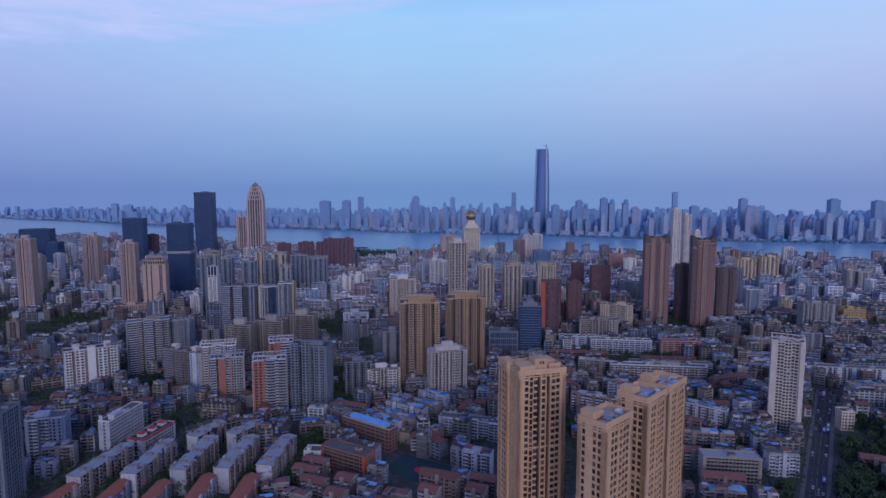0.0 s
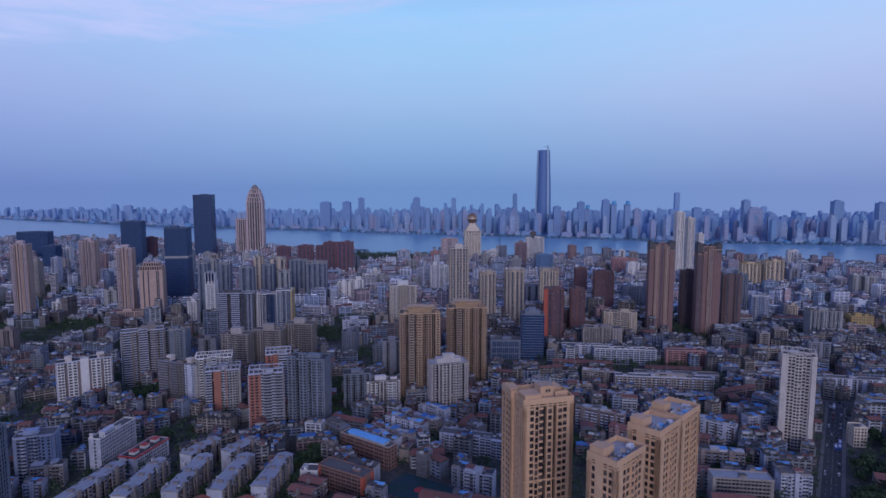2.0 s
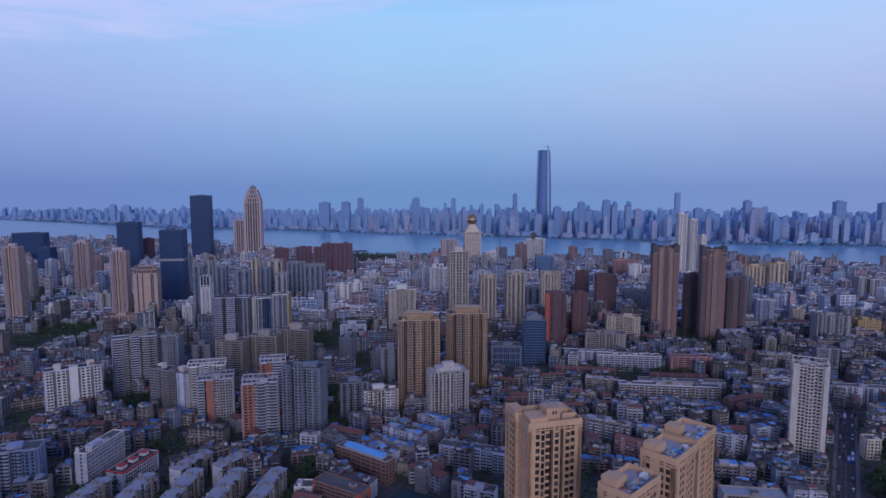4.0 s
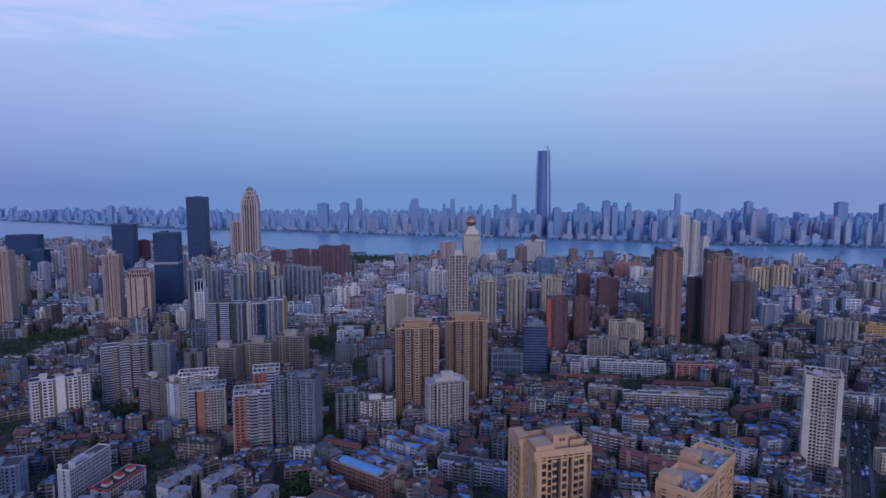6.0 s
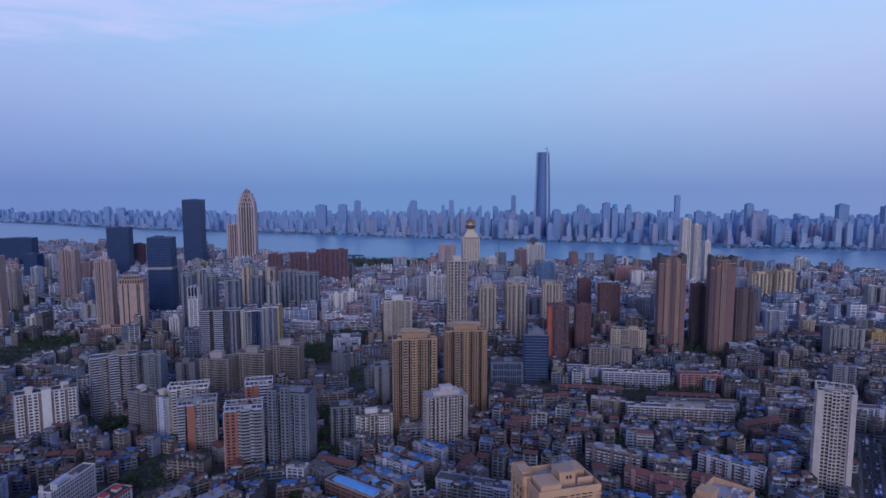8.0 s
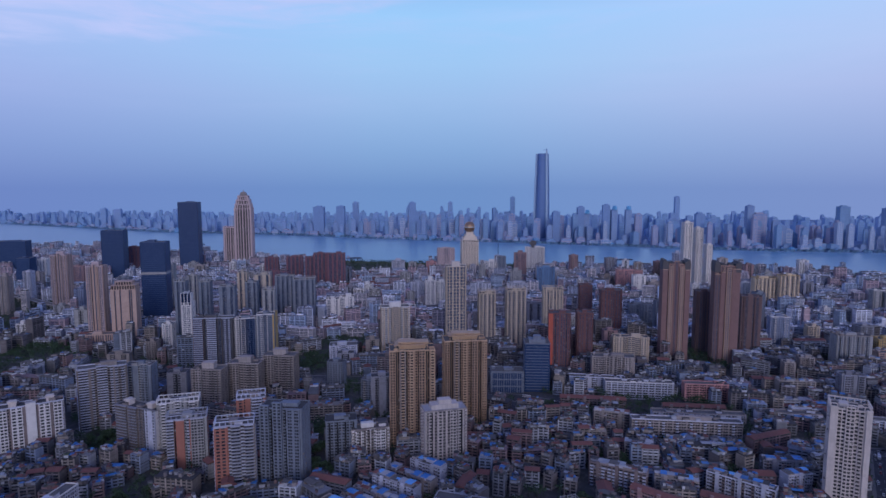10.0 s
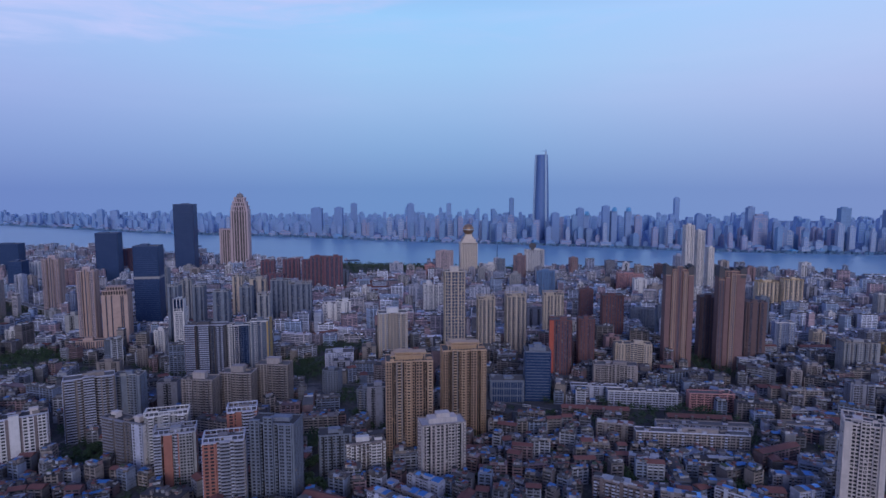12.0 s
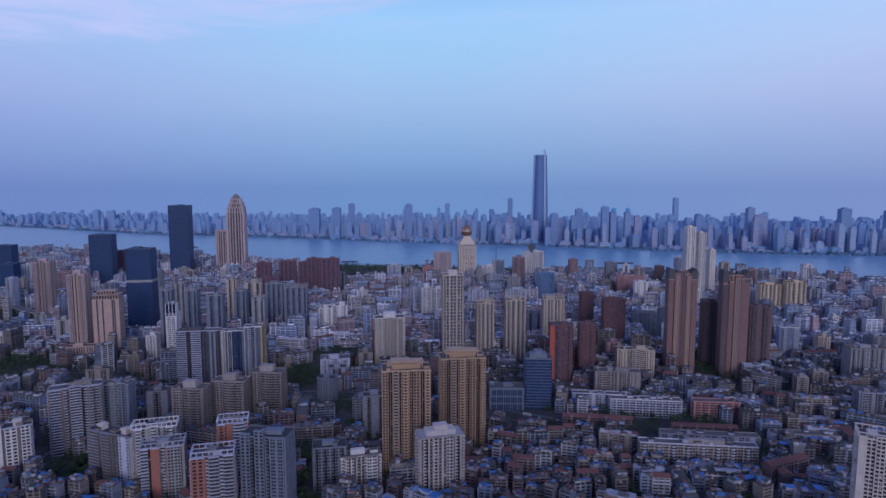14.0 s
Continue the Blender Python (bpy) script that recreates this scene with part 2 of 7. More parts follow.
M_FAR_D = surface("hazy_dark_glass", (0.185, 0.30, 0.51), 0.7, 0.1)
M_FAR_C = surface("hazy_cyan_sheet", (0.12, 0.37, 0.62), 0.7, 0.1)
M_TALL = surface("haze_tint_skyscraper_glass", (0.11, 0.20, 0.40), 0.55, 0.1, patch=0.1)


def ground_material(name, a, b, c, scale, rough=0.95):
    m, n, l, p = nodes_of(name)
    col = mixed(n, l, contrast(n, l, noise_of(n, l, scale, (1, 1, 1), 5), 0.4, 0.6), a, b)
    col = mixed(n, l, contrast(n, l, noise_of(n, l, scale * 7, (1, 1, 1), 5, 0.7), 0.5, 0.7), col, c)
    l.new(col, p.inputs["Base Color"])
    p.inputs["Roughness"].default_value = rough
    return m


M_GROUND = ground_material("town_ground", (0.075, 0.075, 0.078), (0.055, 0.058, 0.05), (0.14, 0.13, 0.12), 0.02)
M_GRASS = ground_material("bank_grass", (0.05, 0.075, 0.03), (0.08, 0.085, 0.045), (0.13, 0.115, 0.08), 0.01)
M_ROAD = ground_material("asphalt", (0.05, 0.05, 0.054), (0.065, 0.065, 0.07), (0.09, 0.09, 0.095), 0.05)
M_PAVE = ground_material("paving", (0.17, 0.165, 0.16), (0.13, 0.13, 0.13), (0.2, 0.19, 0.18), 0.1)
M_LINE = surface("road_paint", (0.32, 0.32, 0.32), 0.7, 0.6)
M_COURT = ground_material("court_paint", (0.018, 0.06, 0.055), (0.02, 0.055, 0.085), (0.035, 0.075, 0.06), 0.05)
# far land and embankment are coloured blue to paint in the haze
M_FARLAND = ground_material("haze_tint_shore_land", (0.13, 0.23, 0.39), (0.12, 0.21, 0.36), (0.22, 0.27, 0.42), 0.004)


def water_material():
    m, n, l, b = nodes_of("river_water")
    l.new(mixed(n, l, contrast(n, l, noise_of(n, l, 0.0035, (1, 3, 1), 3), 0.35, 0.65), (0.135, 0.33, 0.50), (0.15, 0.35, 0.53)), b.inputs["Base Color"])
    b.inputs["Roughness"].default_value = 0.3
    bump = n.new("ShaderNodeBump")
    bump.inputs["Strength"].default_value, bump.inputs["Distance"].default_value = 0.35, 1.0
    l.new(noise_of(n, l, 0.08, (1, 2.5, 1), 6, 0.65), bump.inputs["Height"])
    l.new(bump.outputs[0], b.inputs["Normal"])
    return m


M_WATER = water_material()


def leaf_material(name, colour):
    m, n, l, b = nodes_of(name)
    g = n.new("ShaderNodeNewGeometry")
    col = mixed(n, l, g.outputs["Random Per Island"], tuple(c * 0.55 for c in colour), tuple(c * 1.35 for c in colour))
    col = mixed(n, l, contrast(n, l, noise_of(n, l, 0.4), 0.35, 0.7), col, tuple(c * 0.7 for c in colour))
    l.new(col, b.inputs["Base Color"])
    b.inputs["Roughness"].default_value = 0.7
    return m


M_LEAF = leaf_material("broad_leaf", (0.048, 0.092, 0.040))
M_LEAF_D = leaf_material("dark_leaf", (0.038, 0.075, 0.036))
M_BARK = surface("bark", (0.09, 0.07, 0.05), 0.95, 0.3)
M_BRONZE = surface("bronze_ball", (0.34, 0.22, 0.145), 0.35, 0.2, metal=0.6)
M_STEEL = surface("pale_steel", (0.55, 0.56, 0.58), 0.45, 0.2, metal=0.3)

# ---- geometry helpers ----


class Geo:
    """Collects boxes and faces into one mesh."""

    def __init__(self):
        self.v, self.f, self.m = [], [], []

    def box(self, x0, x1, y0, y1, z0, z1, mat=0, bottom=False):
        k = len(self.v)
        self.v += [(x0, y0, z0), (x1, y0, z0), (x1, y1, z0), (x0, y1, z0), (x0, y0, z1), (x1, y0, z1), (x1, y1, z1), (x0, y1, z1)]
        fs = [(4, 5, 6, 7), (0, 1, 5, 4), (1, 2, 6, 5), (2, 3, 7, 6), (3, 0, 4, 7)]
        if bottom:
            fs.append((3, 2, 1, 0))
        self.f += [tuple(k + i for i in q) for q in fs]
        self.m += [mat] * len(fs)

    def turned(self, cx, cy, rot, x0, x1, y0, y1, z0, z1, mat=0, bottom=False):
        k = len(self.v)
        self.box(x0, x1, y0, y1, z0, z1, mat, bottom)
        c, s = math.cos(rot), math.sin(rot)
        self.v[k:] = [(cx + x * c - y * s, cy + x * s + y * c, z) for x, y, z in self.v[k:]]

    def prism(self, ring, z0, z1, ring2=None, mat=0, cap=True):
        """A ring of (x, y), lifted from z0 to z1, where it may take another shape."""
        k, n = len(self.v), len(ring)
        self.v += [(x, y, z0) for x, y in ring] + [(x, y, z1) for x, y in (ring2 or ring)]
        self.f += [(k + i, k + (i + 1) % n, k + n + (i + 1) % n, k + n + i) for i in range(n)]
        if cap:
            self.f.append(tuple(k + n + i for i in range(n)))
        self.m += [mat] * (n + bool(cap))

    def gable(self, cx, cy, rot, w, d, z0, rise, over=0.5, mat=0, gable_mat=None):
        """A pitched roof with the ridge along x."""
        k = len(self.v)
        x, y = w / 2 + over, d / 2 + over
        pts = [(-x, -y, z0), (x, -y, z0), (x, y, z0), (-x, y, z0), (-x, 0, z0 + rise), (x, 0, z0 + rise)]
        c, s = math.cos(rot), math.sin(rot)
        self.v += [(cx + a * c - b * s, cy + a * s + b * c, z) for a, b, z in pts]
        self.f += [tuple(k + i for i in q) for q in ((0, 1, 5, 4), (2, 3, 4, 5), (1, 2, 5), (3, 0, 4))]
        g = mat if gable_mat is None else gable_mat
        self.m += [mat, mat, g, g]

    def mesh(self, name, mats):
        me = bpy.data.meshes.new(name)
        me.from_pydata(self.v, [], self.f)
        for m in mats:
            me.materials.append(m)
        if len(mats) > 1:
            me.polygons.foreach_set("material_index", self.m)
        me.update()
        return me


def part(name, geo, mats, parent, label="", kind=""):
    if not geo.f:
        return None
    ob = new(name, geo.mesh(name, mats if isinstance(mats, (list, tuple)) else [mats]))
    ob.parent = parent
    return tagged(ob, label, kind=kind)


def thing(name, label, category, x=0, y=0, rot=0, z=0, group="", kind=""):
    ob = new(name)
    ob.matrix_world = pose(x, y, z, 0, 0, rot)
    ob.empty_display_size = 2
    return tagged(ob, label, category, group, kind)


def single(name, geo, mats, label, category, kind="", group=""):
    ob = new(name, geo.mesh(name, mats if isinstance(mats, (list, tuple)) else [mats]))
    return tagged(ob, label, category, group, kind)


TAKEN = []


def take(x, y, w, d, rot, pad=3):
    """Keeps the footprint free: front middle at x, y, running back by d."""
    r = radians(rot)
    TAKEN.append((x - math.sin(r) * d / 2, y + math.cos(r) * d / 2, math.cos(r), math.sin(r), w / 2 + pad, d / 2 + pad, math.hypot(w, d) / 2 + pad))


def is_free(x, y, w, d, rot):
    c, s = math.cos(rot), math.sin(rot)
    for u in (-0.5, -0.17, 0.17, 0.5):
        for v in (-0.5, 0, 0.5):
            px, py = x + u * w * c - v * d * s, y + u * w * s + v * d * c
            for tx, ty, tc, ts, hw, hd, r in TAKEN:
                a, b = px - tx, py - ty
                if abs(a) < r and abs(b) < r and abs(a * tc + b * ts) < hw and abs(b * tc - a * ts) < hd:
                    return False
    return True


BAY = {"A": 3.2, "a": 2.8, "T": 2.6, "P": 1.2, "p": 0.6, "W": 3.2, "w": 2.3, "B": 2.8, "R": 1.8, "V": 2.0, "X": 5.0}


def side_of(w, d, side):
    """Start, direction and outward normal of one side of a w by d plan whose front middle is the origin."""
    return {"front": (-w / 2, 0, 1, 0, 0, -1, w), "right": (w / 2, 0, 0, 1, 1, 0, d),
            "back": (w / 2, d, -1, 0, 0, 1, w), "left": (-w / 2, d, 0, -1, -1, 0, d)}[side]


def strip(g, side, s0, s1, n0, n1, z0, z1, bottom=False, mat=0):
    ax, ay, dx, dy, nx, ny, _ = side
    xs = [ax + dx * s + nx * n for s in (s0, s1) for n in (n0, n1)]
    ys = [ay + dy * s + ny * n for s in (s0, s1) for n in (n0, n1)]
    g.box(min(xs), max(xs), min(ys), max(ys), z0, z1, mat, bottom)


def facade(wall, balc, side, z0, z1, fh, pattern, sill=0.42, deep=0.45, balc_out=1.1, rib=None, panel=None, pane=None):
    """Piers, spandrels, balconies, ribs and coloured panels of one side, in front of the glazed core."""
    rib, panel = rib or wall, panel or wall
    length = side[6]
    unit = sum(BAY[c] for c in pattern)
    n = max(1, round(length / unit))
    bays = pattern * n
    k = length / (unit * n)
    s, run = 0.0, None
    floors = max(1, int(round((z1 - z0) / fh)))
    fh = (z1 - z0) / floors
    for c in bays + "#":
        wide = BAY.get(c, 0) * k
        if c in "Ww" and run is None:
            run = s
        if c not in "Ww" and run is not None:
            for i in range(floors):
                strip(wall, side, run, s, -deep, -0.12, z0 + i * fh, z0 + (i + sill) * fh, i > 0)
            run = None
        if pane is not None and c in "WwBTaV":
            strip(pane, side, s, s + wide, -deep, -0.55, z0, z1)
        if c in "Ppv":
            strip(wall, side, s, s + wide, -deep, 0, z0, z1)
        elif c == "X":
            strip(wall, side, s, s + wide, -deep, -0.05, z0, z1)
        elif c == "A":
            strip(panel, side, s, s + wide, -deep, 0.12, z0, z1)
        elif c in "Ta":
            g, out = (rib, 0.35) if c == "T" else (panel, 0.05)
            strip(g, side, s, s + wide * 0.12, -deep, out, z0, z1)
            strip(g, side, s + wide * 0.88, s + wide, -deep, out, z0, z1)
            for i in range(floors):
                strip(g, side, s, s + wide, -deep, out - 0.15, z0 + i * fh, z0 + (i + 0.40) * fh, i > 0)
        elif c == "V":
            for i in range(floors):
                strip(wall, side, s, s + wide, -deep, -0.3, z0 + (i + 0.82) * fh, z0 + (i + 1) * fh, True)
        elif c == "B":
            for i in range(floors):
                strip(balc, side, s + 0.1, s + wide - 0.1, -deep, balc_out, z0 + i * fh - 0.1, z0 + i * fh + 0.9, True)
            strip(wall, side, s, s + 0.12, -deep, balc_out * 0.6, z0, z1)
        if c in "Ww" and wide > 0:
            strip(wall, side, s - 0.14, s + 0.14, -deep, -0.06, z0, z1)
        s += wide
    strip(wall, side, 0, length, -deep, 0.02, z1 - 0.5, z1 + 0.02, True)


def clutter(rng, root, w, d, h, n, mats):
    """Stair heads, sheds and tanks on a flat roof, each a part of its building."""
    for _ in range(n):
        a, b, c = rng.uniform(2.2, min(7, w * 0.35)), rng.uniform(2.2, min(5, d * 0.4)), rng.uniform(1.6, 3.2)
        x, y = rng.uniform(-w / 2 + a / 2 + 0.6, w / 2 - a / 2 - 0.6), rng.uniform(b / 2 + 0.6, d - b / 2 - 0.6)
        g = Geo()
        g.box(x - a / 2, x + a / 2, y - b / 2, y + b / 2, h, h + c)
        g.box(x - a / 2 - 0.25, x + a / 2 + 0.25, y - b / 2 - 0.25, y + b / 2 + 0.25, h + c, h + c + 0.18, 1, True)
        m = rng.choice(mats)
        part("roof_room", g, [m, rng.choice((M_CONC, M_CONC_L, M_CONC_D))], root)


def parapet(g, w, d, z, height=1.1, thick=0.3, inset=0.0, y0=0.0):
    x0, x1, b0, b1 = -w / 2 + inset, w / 2 - inset, y0 + inset, y0 + d - inset
    g.box(x0, x1, b0, b0 + thick, z, z + height)
    g.box(x0, x1, b1 - thick, b1, z, z + height)
    g.box(x0, x0 + thick, b0 + thick, b1 - thick, z, z + height)
    g.box(x1 - thick, x1, b0 + thick, b1 - thick, z, z + height)


def pergola(root, w, d, z, mat, height=4.0):
    """Open concrete frame round a roof."""
    g = Geo()
    n = max(2, round(w / 4.5))
    for i in range(n + 1):
        x = -w / 2 + 0.35 + i * (w - 0.7) / n
        for y in (0.35, d - 0.35):
            g.box(x - 0.3, x + 0.3, y - 0.3, y + 0.3, z, z + height)
    n2 = max(1, round(d / 4.5))
    for i in range(1, n2):
        y = 0.35 + i * (d - 0.7) / n2
        for x in (-w / 2 + 0.35, w / 2 - 0.35):
            g.box(x - 0.3, x + 0.3, y - 0.3, y + 0.3, z, z + height)
    k = len(g.f)
    parapet(g, w + 0.4, d + 0.4, z + height, 0.7, 0.9, 0, -0.2)
    part("roof_frame", g, mat, root)


def fittings(rng, g, side, z0, z1, n, fh=3.0):
    """Outdoor units, window cages and drying racks fixed to one side."""
    length = side[6]
    for _ in range(n):
        a = rng.uniform(0.6, max(0.7, length - 1.8))
        z = z0 + fh * rng.randrange(0, max(1, int((z1 - z0) / fh))) + rng.choice((0.15, 0.9, 1.15))
        wide, high = rng.choice(((0.9, 0.7), (1.9, 1.5), (1.2, 0.8), (2.3, 0.5)))
        if z + high < z1:
            strip(g, side, a, min(length - 0.1, a + wide), -0.12, rng.uniform(0.3, 0.7), z, z + high, True, rng.randrange(3))


def bay_mass(root, cx, wide, out, h, wall, glass, trim, accent, pattern, fh, sill):
    """A part of the front that steps forward as a shaft of its own."""
    side = (cx - wide / 2, -out, 1, 0, 0, -1, wide)
    gw, gb, gt, ga, gp = Geo(), Geo(), Geo(), Geo(), Geo()
    facade(gw, gb, side, 0, h, fh, pattern, sill, min(0.8, out * 0.6), 0.8, gt, ga, gp)
    k = out - 0.02
    gw.box(cx - wide / 2, cx - wide / 2 + 0.35, -out + 0.03, 0.3, 0, h)
    gw.box(cx + wide / 2 - 0.35, cx + wide / 2, -out + 0.03, 0.3, 0, h)
    gp.box(cx - wide / 2 + 0.3, cx + wide / 2 - 0.3, -out + 0.62, 0.1, 0, h - 0.3)
    shaft = part("bay_wall", gw, wall, root)
    cap = Geo()
    cap.box(cx - wide / 2 - 0.2, cx + wide / 2 + 0.2, -out - 0.25, 0.3, h - 0.4, h + 0.7, 0, True)
    part("bay_cap", cap, trim, shaft)
    part("glazing", gp, glass, shaft, kind="stuff")
    part("balcony_front", gb, trim, shaft, kind="stuff")
    part("window_rib", gt, trim, shaft, kind="stuff")
    part("colour_panel", ga, accent or trim, shaft)


def tower(name, label, x, y, w, d, h, rot, wall, front="PWWP", flank="PWWP", trim=None, glass=None, fh=3.0, top="plain", sill=0.37, base=0.0,
          group="", category="apartment tower", balc_out=1.1, seed=0, rooms=2, roof=None, accent=None, bays=None, belt=0.0):
    """A building of storeys: glazed core, a wall of piers and spandrels on each side, balconies, roof with parapet and what stands on it."""
    rng = random.Random(hash((round(x), round(y), seed)) % 99991)
    root = thing(name, label, category, x, y, rot, 0, group)
    take(x, y, w, d, rot)
    # beyond 900 m the panes default to the paler glass with painted haze
    trim, glass, roof = trim or wall, glass or (M_GLASS_HAZE if y > 900 else M_GLASS), roof or M_CONC
    deep = 2.2 if min(w, d) > 12 else 0.9
    core = Geo()
    core.box(-w / 2 + deep, w / 2 - deep, deep, d - deep, 0, h - 0.3)
    part("core", core, glass, root)
    for sd, pat in (("front", front), ("left", flank), ("right", flank), ("back", "XwX")):
        gw, gb, gt, ga, gp = Geo(), Geo(), Geo(), Geo(), Geo()
        facade(gw, gb, side_of(w, d, sd), base, h, fh, pat, sill, deep, balc_out, gt, ga, gp)
        side = part("wall", gw, wall, root)
        part("glazing", gp, glass, side, kind="stuff")
        part("window_rib", gt, trim, side, kind="stuff")
        part("colour_panel", ga, accent or trim, side)
        part("balcony_front", gb, trim, side, kind="stuff")
    gr = Geo()
    gr.box(-w / 2 + 0.3, w / 2 - 0.3, 0.3, d - 0.3, h - 0.4, h + 0.05)
    root, whole = part("roof", gr, roof, root), root
    gp = Geo()
    parapet(gp, w, d, h + 0.02)
    part("parapet", gp, trim, root)
    if bays is None and "R" not in front and w > 15 and category == "apartment tower" and top not in ("none",):
        f = rng.uniform(0.24, 0.32)
        bays = ((-f, 0.26, 1.9, 0.0), (f, 0.26, 1.9, 0.0)) if w < 38 else ((-0.34, 0.16, 2.0, 0.0), (0.0, 0.2, 2.4, 2.0), (0.34, 0.16, 2.0, 0.0))
    for cx, share, out, more, *own in bays or ():
        pat = own[0] if own else rng.choice(("pwwp", "PwP", "pwBp", "PBP"))
        bay_mass(whole, cx * w, max(4.0, share * w), out, h + more, own[1] if len(own) > 1 else wall, glass, trim, accent, pat, fh, sill)
    if belt:
        g = Geo()
        parapet(g, w + 0.8, d + 0.8, h * belt, 4.5, 0.8, 0, -0.4)
        part("belt", g, M_GREY, whole, "pale plant floor belt")
    if category.startswith("apartment") and "T" not in front and h > 24 and glass is not M_GLASS_N:
        gf = Geo()
        for sd in ("front", "left", "right"):
            sid = side_of(w, d, sd)
            fittings(rng, gf, sid, base + fh, h, int(sid[6] * h / 60), fh)
        part("wall_fitting", gf, [wall, wall, M_GREY_W], whole, kind="stuff")
    if top in ("plain", "frame") and w > 12 and h > 24:
        g = Geo()
        a, b, u = w * rng.uniform(0.22, 0.4), d * rng.uniform(0.3, 0.5), rng.uniform(-0.15, 0.15) * w
        g.box(u - a / 2, u + a / 2, d * 0.3, d * 0.3 + b, h, h + rng.uniform(3.0, 5.0))
        part("stair_head", g, wall, root)
    if top == "plain":
        clutter(rng, root, w, d, h, rooms, (wall, trim, wall))
    elif top == "box":
        g = Geo()
        a, b = w * 0.4, d * 0.45
        g.box(-a / 2, a / 2, d / 2 - b / 2, d / 2 + b / 2, h, h + 7.5)
        g.box(-a / 2 - 0.4, a / 2 + 0.4, d / 2 - b / 2 - 0.4, d / 2 + b / 2 + 0.4, h + 6.6, h + 7.2, 0, True)
        part("roof_room", g, trim, root)
        clutter(rng, root, w, d, h, 1, (wall,))
    elif top == "twin":
        for sx in (-0.27, 0.29):
            g = Geo()
            g.box(sx * w - 3.2, sx * w + 3.2, d * 0.25, d * 0.25 + 6, h, h + 4.2)
            g.box(sx * w - 4.0, sx * w + 4.0, d * 0.25 - 0.8, d * 0.25 + 6.8, h + 4.2, h + 4.8, 0, True)
            g.box(sx * w - 3.4, sx * w + 3.4, d * 0.25 - 0.2, d * 0.25 + 6.2, h + 4.8, h + 5.8)
            part("roof_room", g, M_CREAM_W, root, "cream roof pavilion with overhanging slab")
        clutter(rng, root, w, d, h, 5, (M_GREY_W, M_OLD[3]))
    elif top == "frame":
        pergola(root, w, d, h, trim)
        clutter(rng, root, w * 0.7, d * 0.9, h, 2, (wall, trim))
    elif top == "crown":
        for a, b, cx, cy, z0, z1 in ((0.62, 0.62, -0.06, 0.5, 0, 4.6), (0.36, 0.5, -0.12, 0.48, 4.6, 7.4), (0.3, 0.44, 0.2, 0.52, 0, 6.4)):
            g = Geo()
            aw, ad, mx, my = w * a / 2, d * b / 2, w * cx, d * cy
            n = max(3, round(a * w / 3.2))
            for k in range(n + 1):
                u = mx - aw + 0.4 + k * (2 * aw - 0.8) / n
                for v in (my - ad + 0.4, my + ad - 0.4):
                    g.box(u - 0.35, u + 0.35, v - 0.35, v + 0.35, h + z0, h + z1)
            g.box(mx - aw * 0.7, mx + aw * 0.7, my - ad * 0.6, my + ad * 0.7, h + z0, h + z1)
            g.box(mx - aw - 0.9, mx + aw + 0.9, my - ad - 0.9, my + ad + 0.9, h + z1, h + z1 + 0.9, 0, True)
            part("crown", g, trim, root, "open roof pavilion with overhanging slab")
        clutter(rng, root, w, d, h, 3, (wall, trim))
    elif top == "arcade":
        for a, z0, z1 in ((0.94, 0, 7.0), (0.66, 8.0, 13.0)):
            g = Geo()
            aw, ad = w * a / 2, d * a / 2
            n = max(4, round(2 * aw / 4.4))
            for k in range(n + 1):
                u = -aw + 0.7 + k * (2 * aw - 1.4) / n
                for v in (d / 2 - ad + 0.6, d / 2 + ad - 0.6):
                    g.box(u - 0.7, u + 0.7, v - 0.6, v + 0.6, h + z0, h + z1)
                for sx in (-1, 1):
                    v = d / 2 - ad + 0.7 + k * (2 * ad - 1.4) / n
                    g.box(sx * (aw - 0.6) - 0.6, sx * (aw - 0.6) + 0.6, v - 0.7, v + 0.7, h + z0, h + z1 - 0.02)
            g.box(-aw - 0.7, aw + 0.7, d / 2 - ad - 0.7, d / 2 + ad + 0.7, h + z1, h + z1 + 1.2, 0, True)
            tier = part("crown", g, trim, root, "arcaded stone crown tier")
            g = Geo()
            g.box(-aw + 1.6, aw - 1.6, d / 2 - ad + 1.6, d / 2 + ad - 1.6, h + z0, h + z1)
            part("crown_glazing", g, M_GLASS, tier)
    elif top == "mass":
        g = Geo()
        g.box(-w * 0.32, w * 0.32, d * 0.22, d * 0.8, h, h + 4.5)
        g.box(-w * 0.14, w * 0.16, d * 0.3, d * 0.7, h + 4.5, h + 8.5)
        part("roof_room", g, wall, root)
    elif top == "horns":
        g = Geo()
        for sx in (-1, 1):
            g.box(sx * w * 0.40 - w * 0.11, sx * w * 0.40 + w * 0.11, -1.8, d, h - 9, h + 4.5)
            g.box(sx * w * 0.44 - w * 0.05, sx * w * 0.44 + w * 0.05, -1.8, d, h + 4.5, h + 7)
            g.box(sx * w * 0.16 - w * 0.06, sx * w * 0.16 + w * 0.06, d * 0.1, d * 0.9, h, h + 3.6)
        part("crown", g, M_CHAR, root, "dark stepped crown of blades")
        clutter(rng, root, w * 0.5, d, h, 2, (wall,))
    return whole

M_GARDEN = leaf_material("roof_garden", (0.05, 0.075, 0.035))

# ---- ground, river, roads ----


def smooth(points, n=10):
    """A soft line through a few points."""
    out = []
    p = [points[0], *points, points[-1]]
    for i in range(1, len(p) - 2):
        for j in range(n):
            t = j / n
            out.append(tuple(0.5 * (2 * b + (c - a) * t + (2 * a - 5 * b + 4 * c - d) * t * t + (3 * b - a - 3 * c + d) * t ** 3) for a, b, c, d in zip(p[i - 1], p[i], p[i + 1], p[i + 2])))
    return out + [points[-1]]


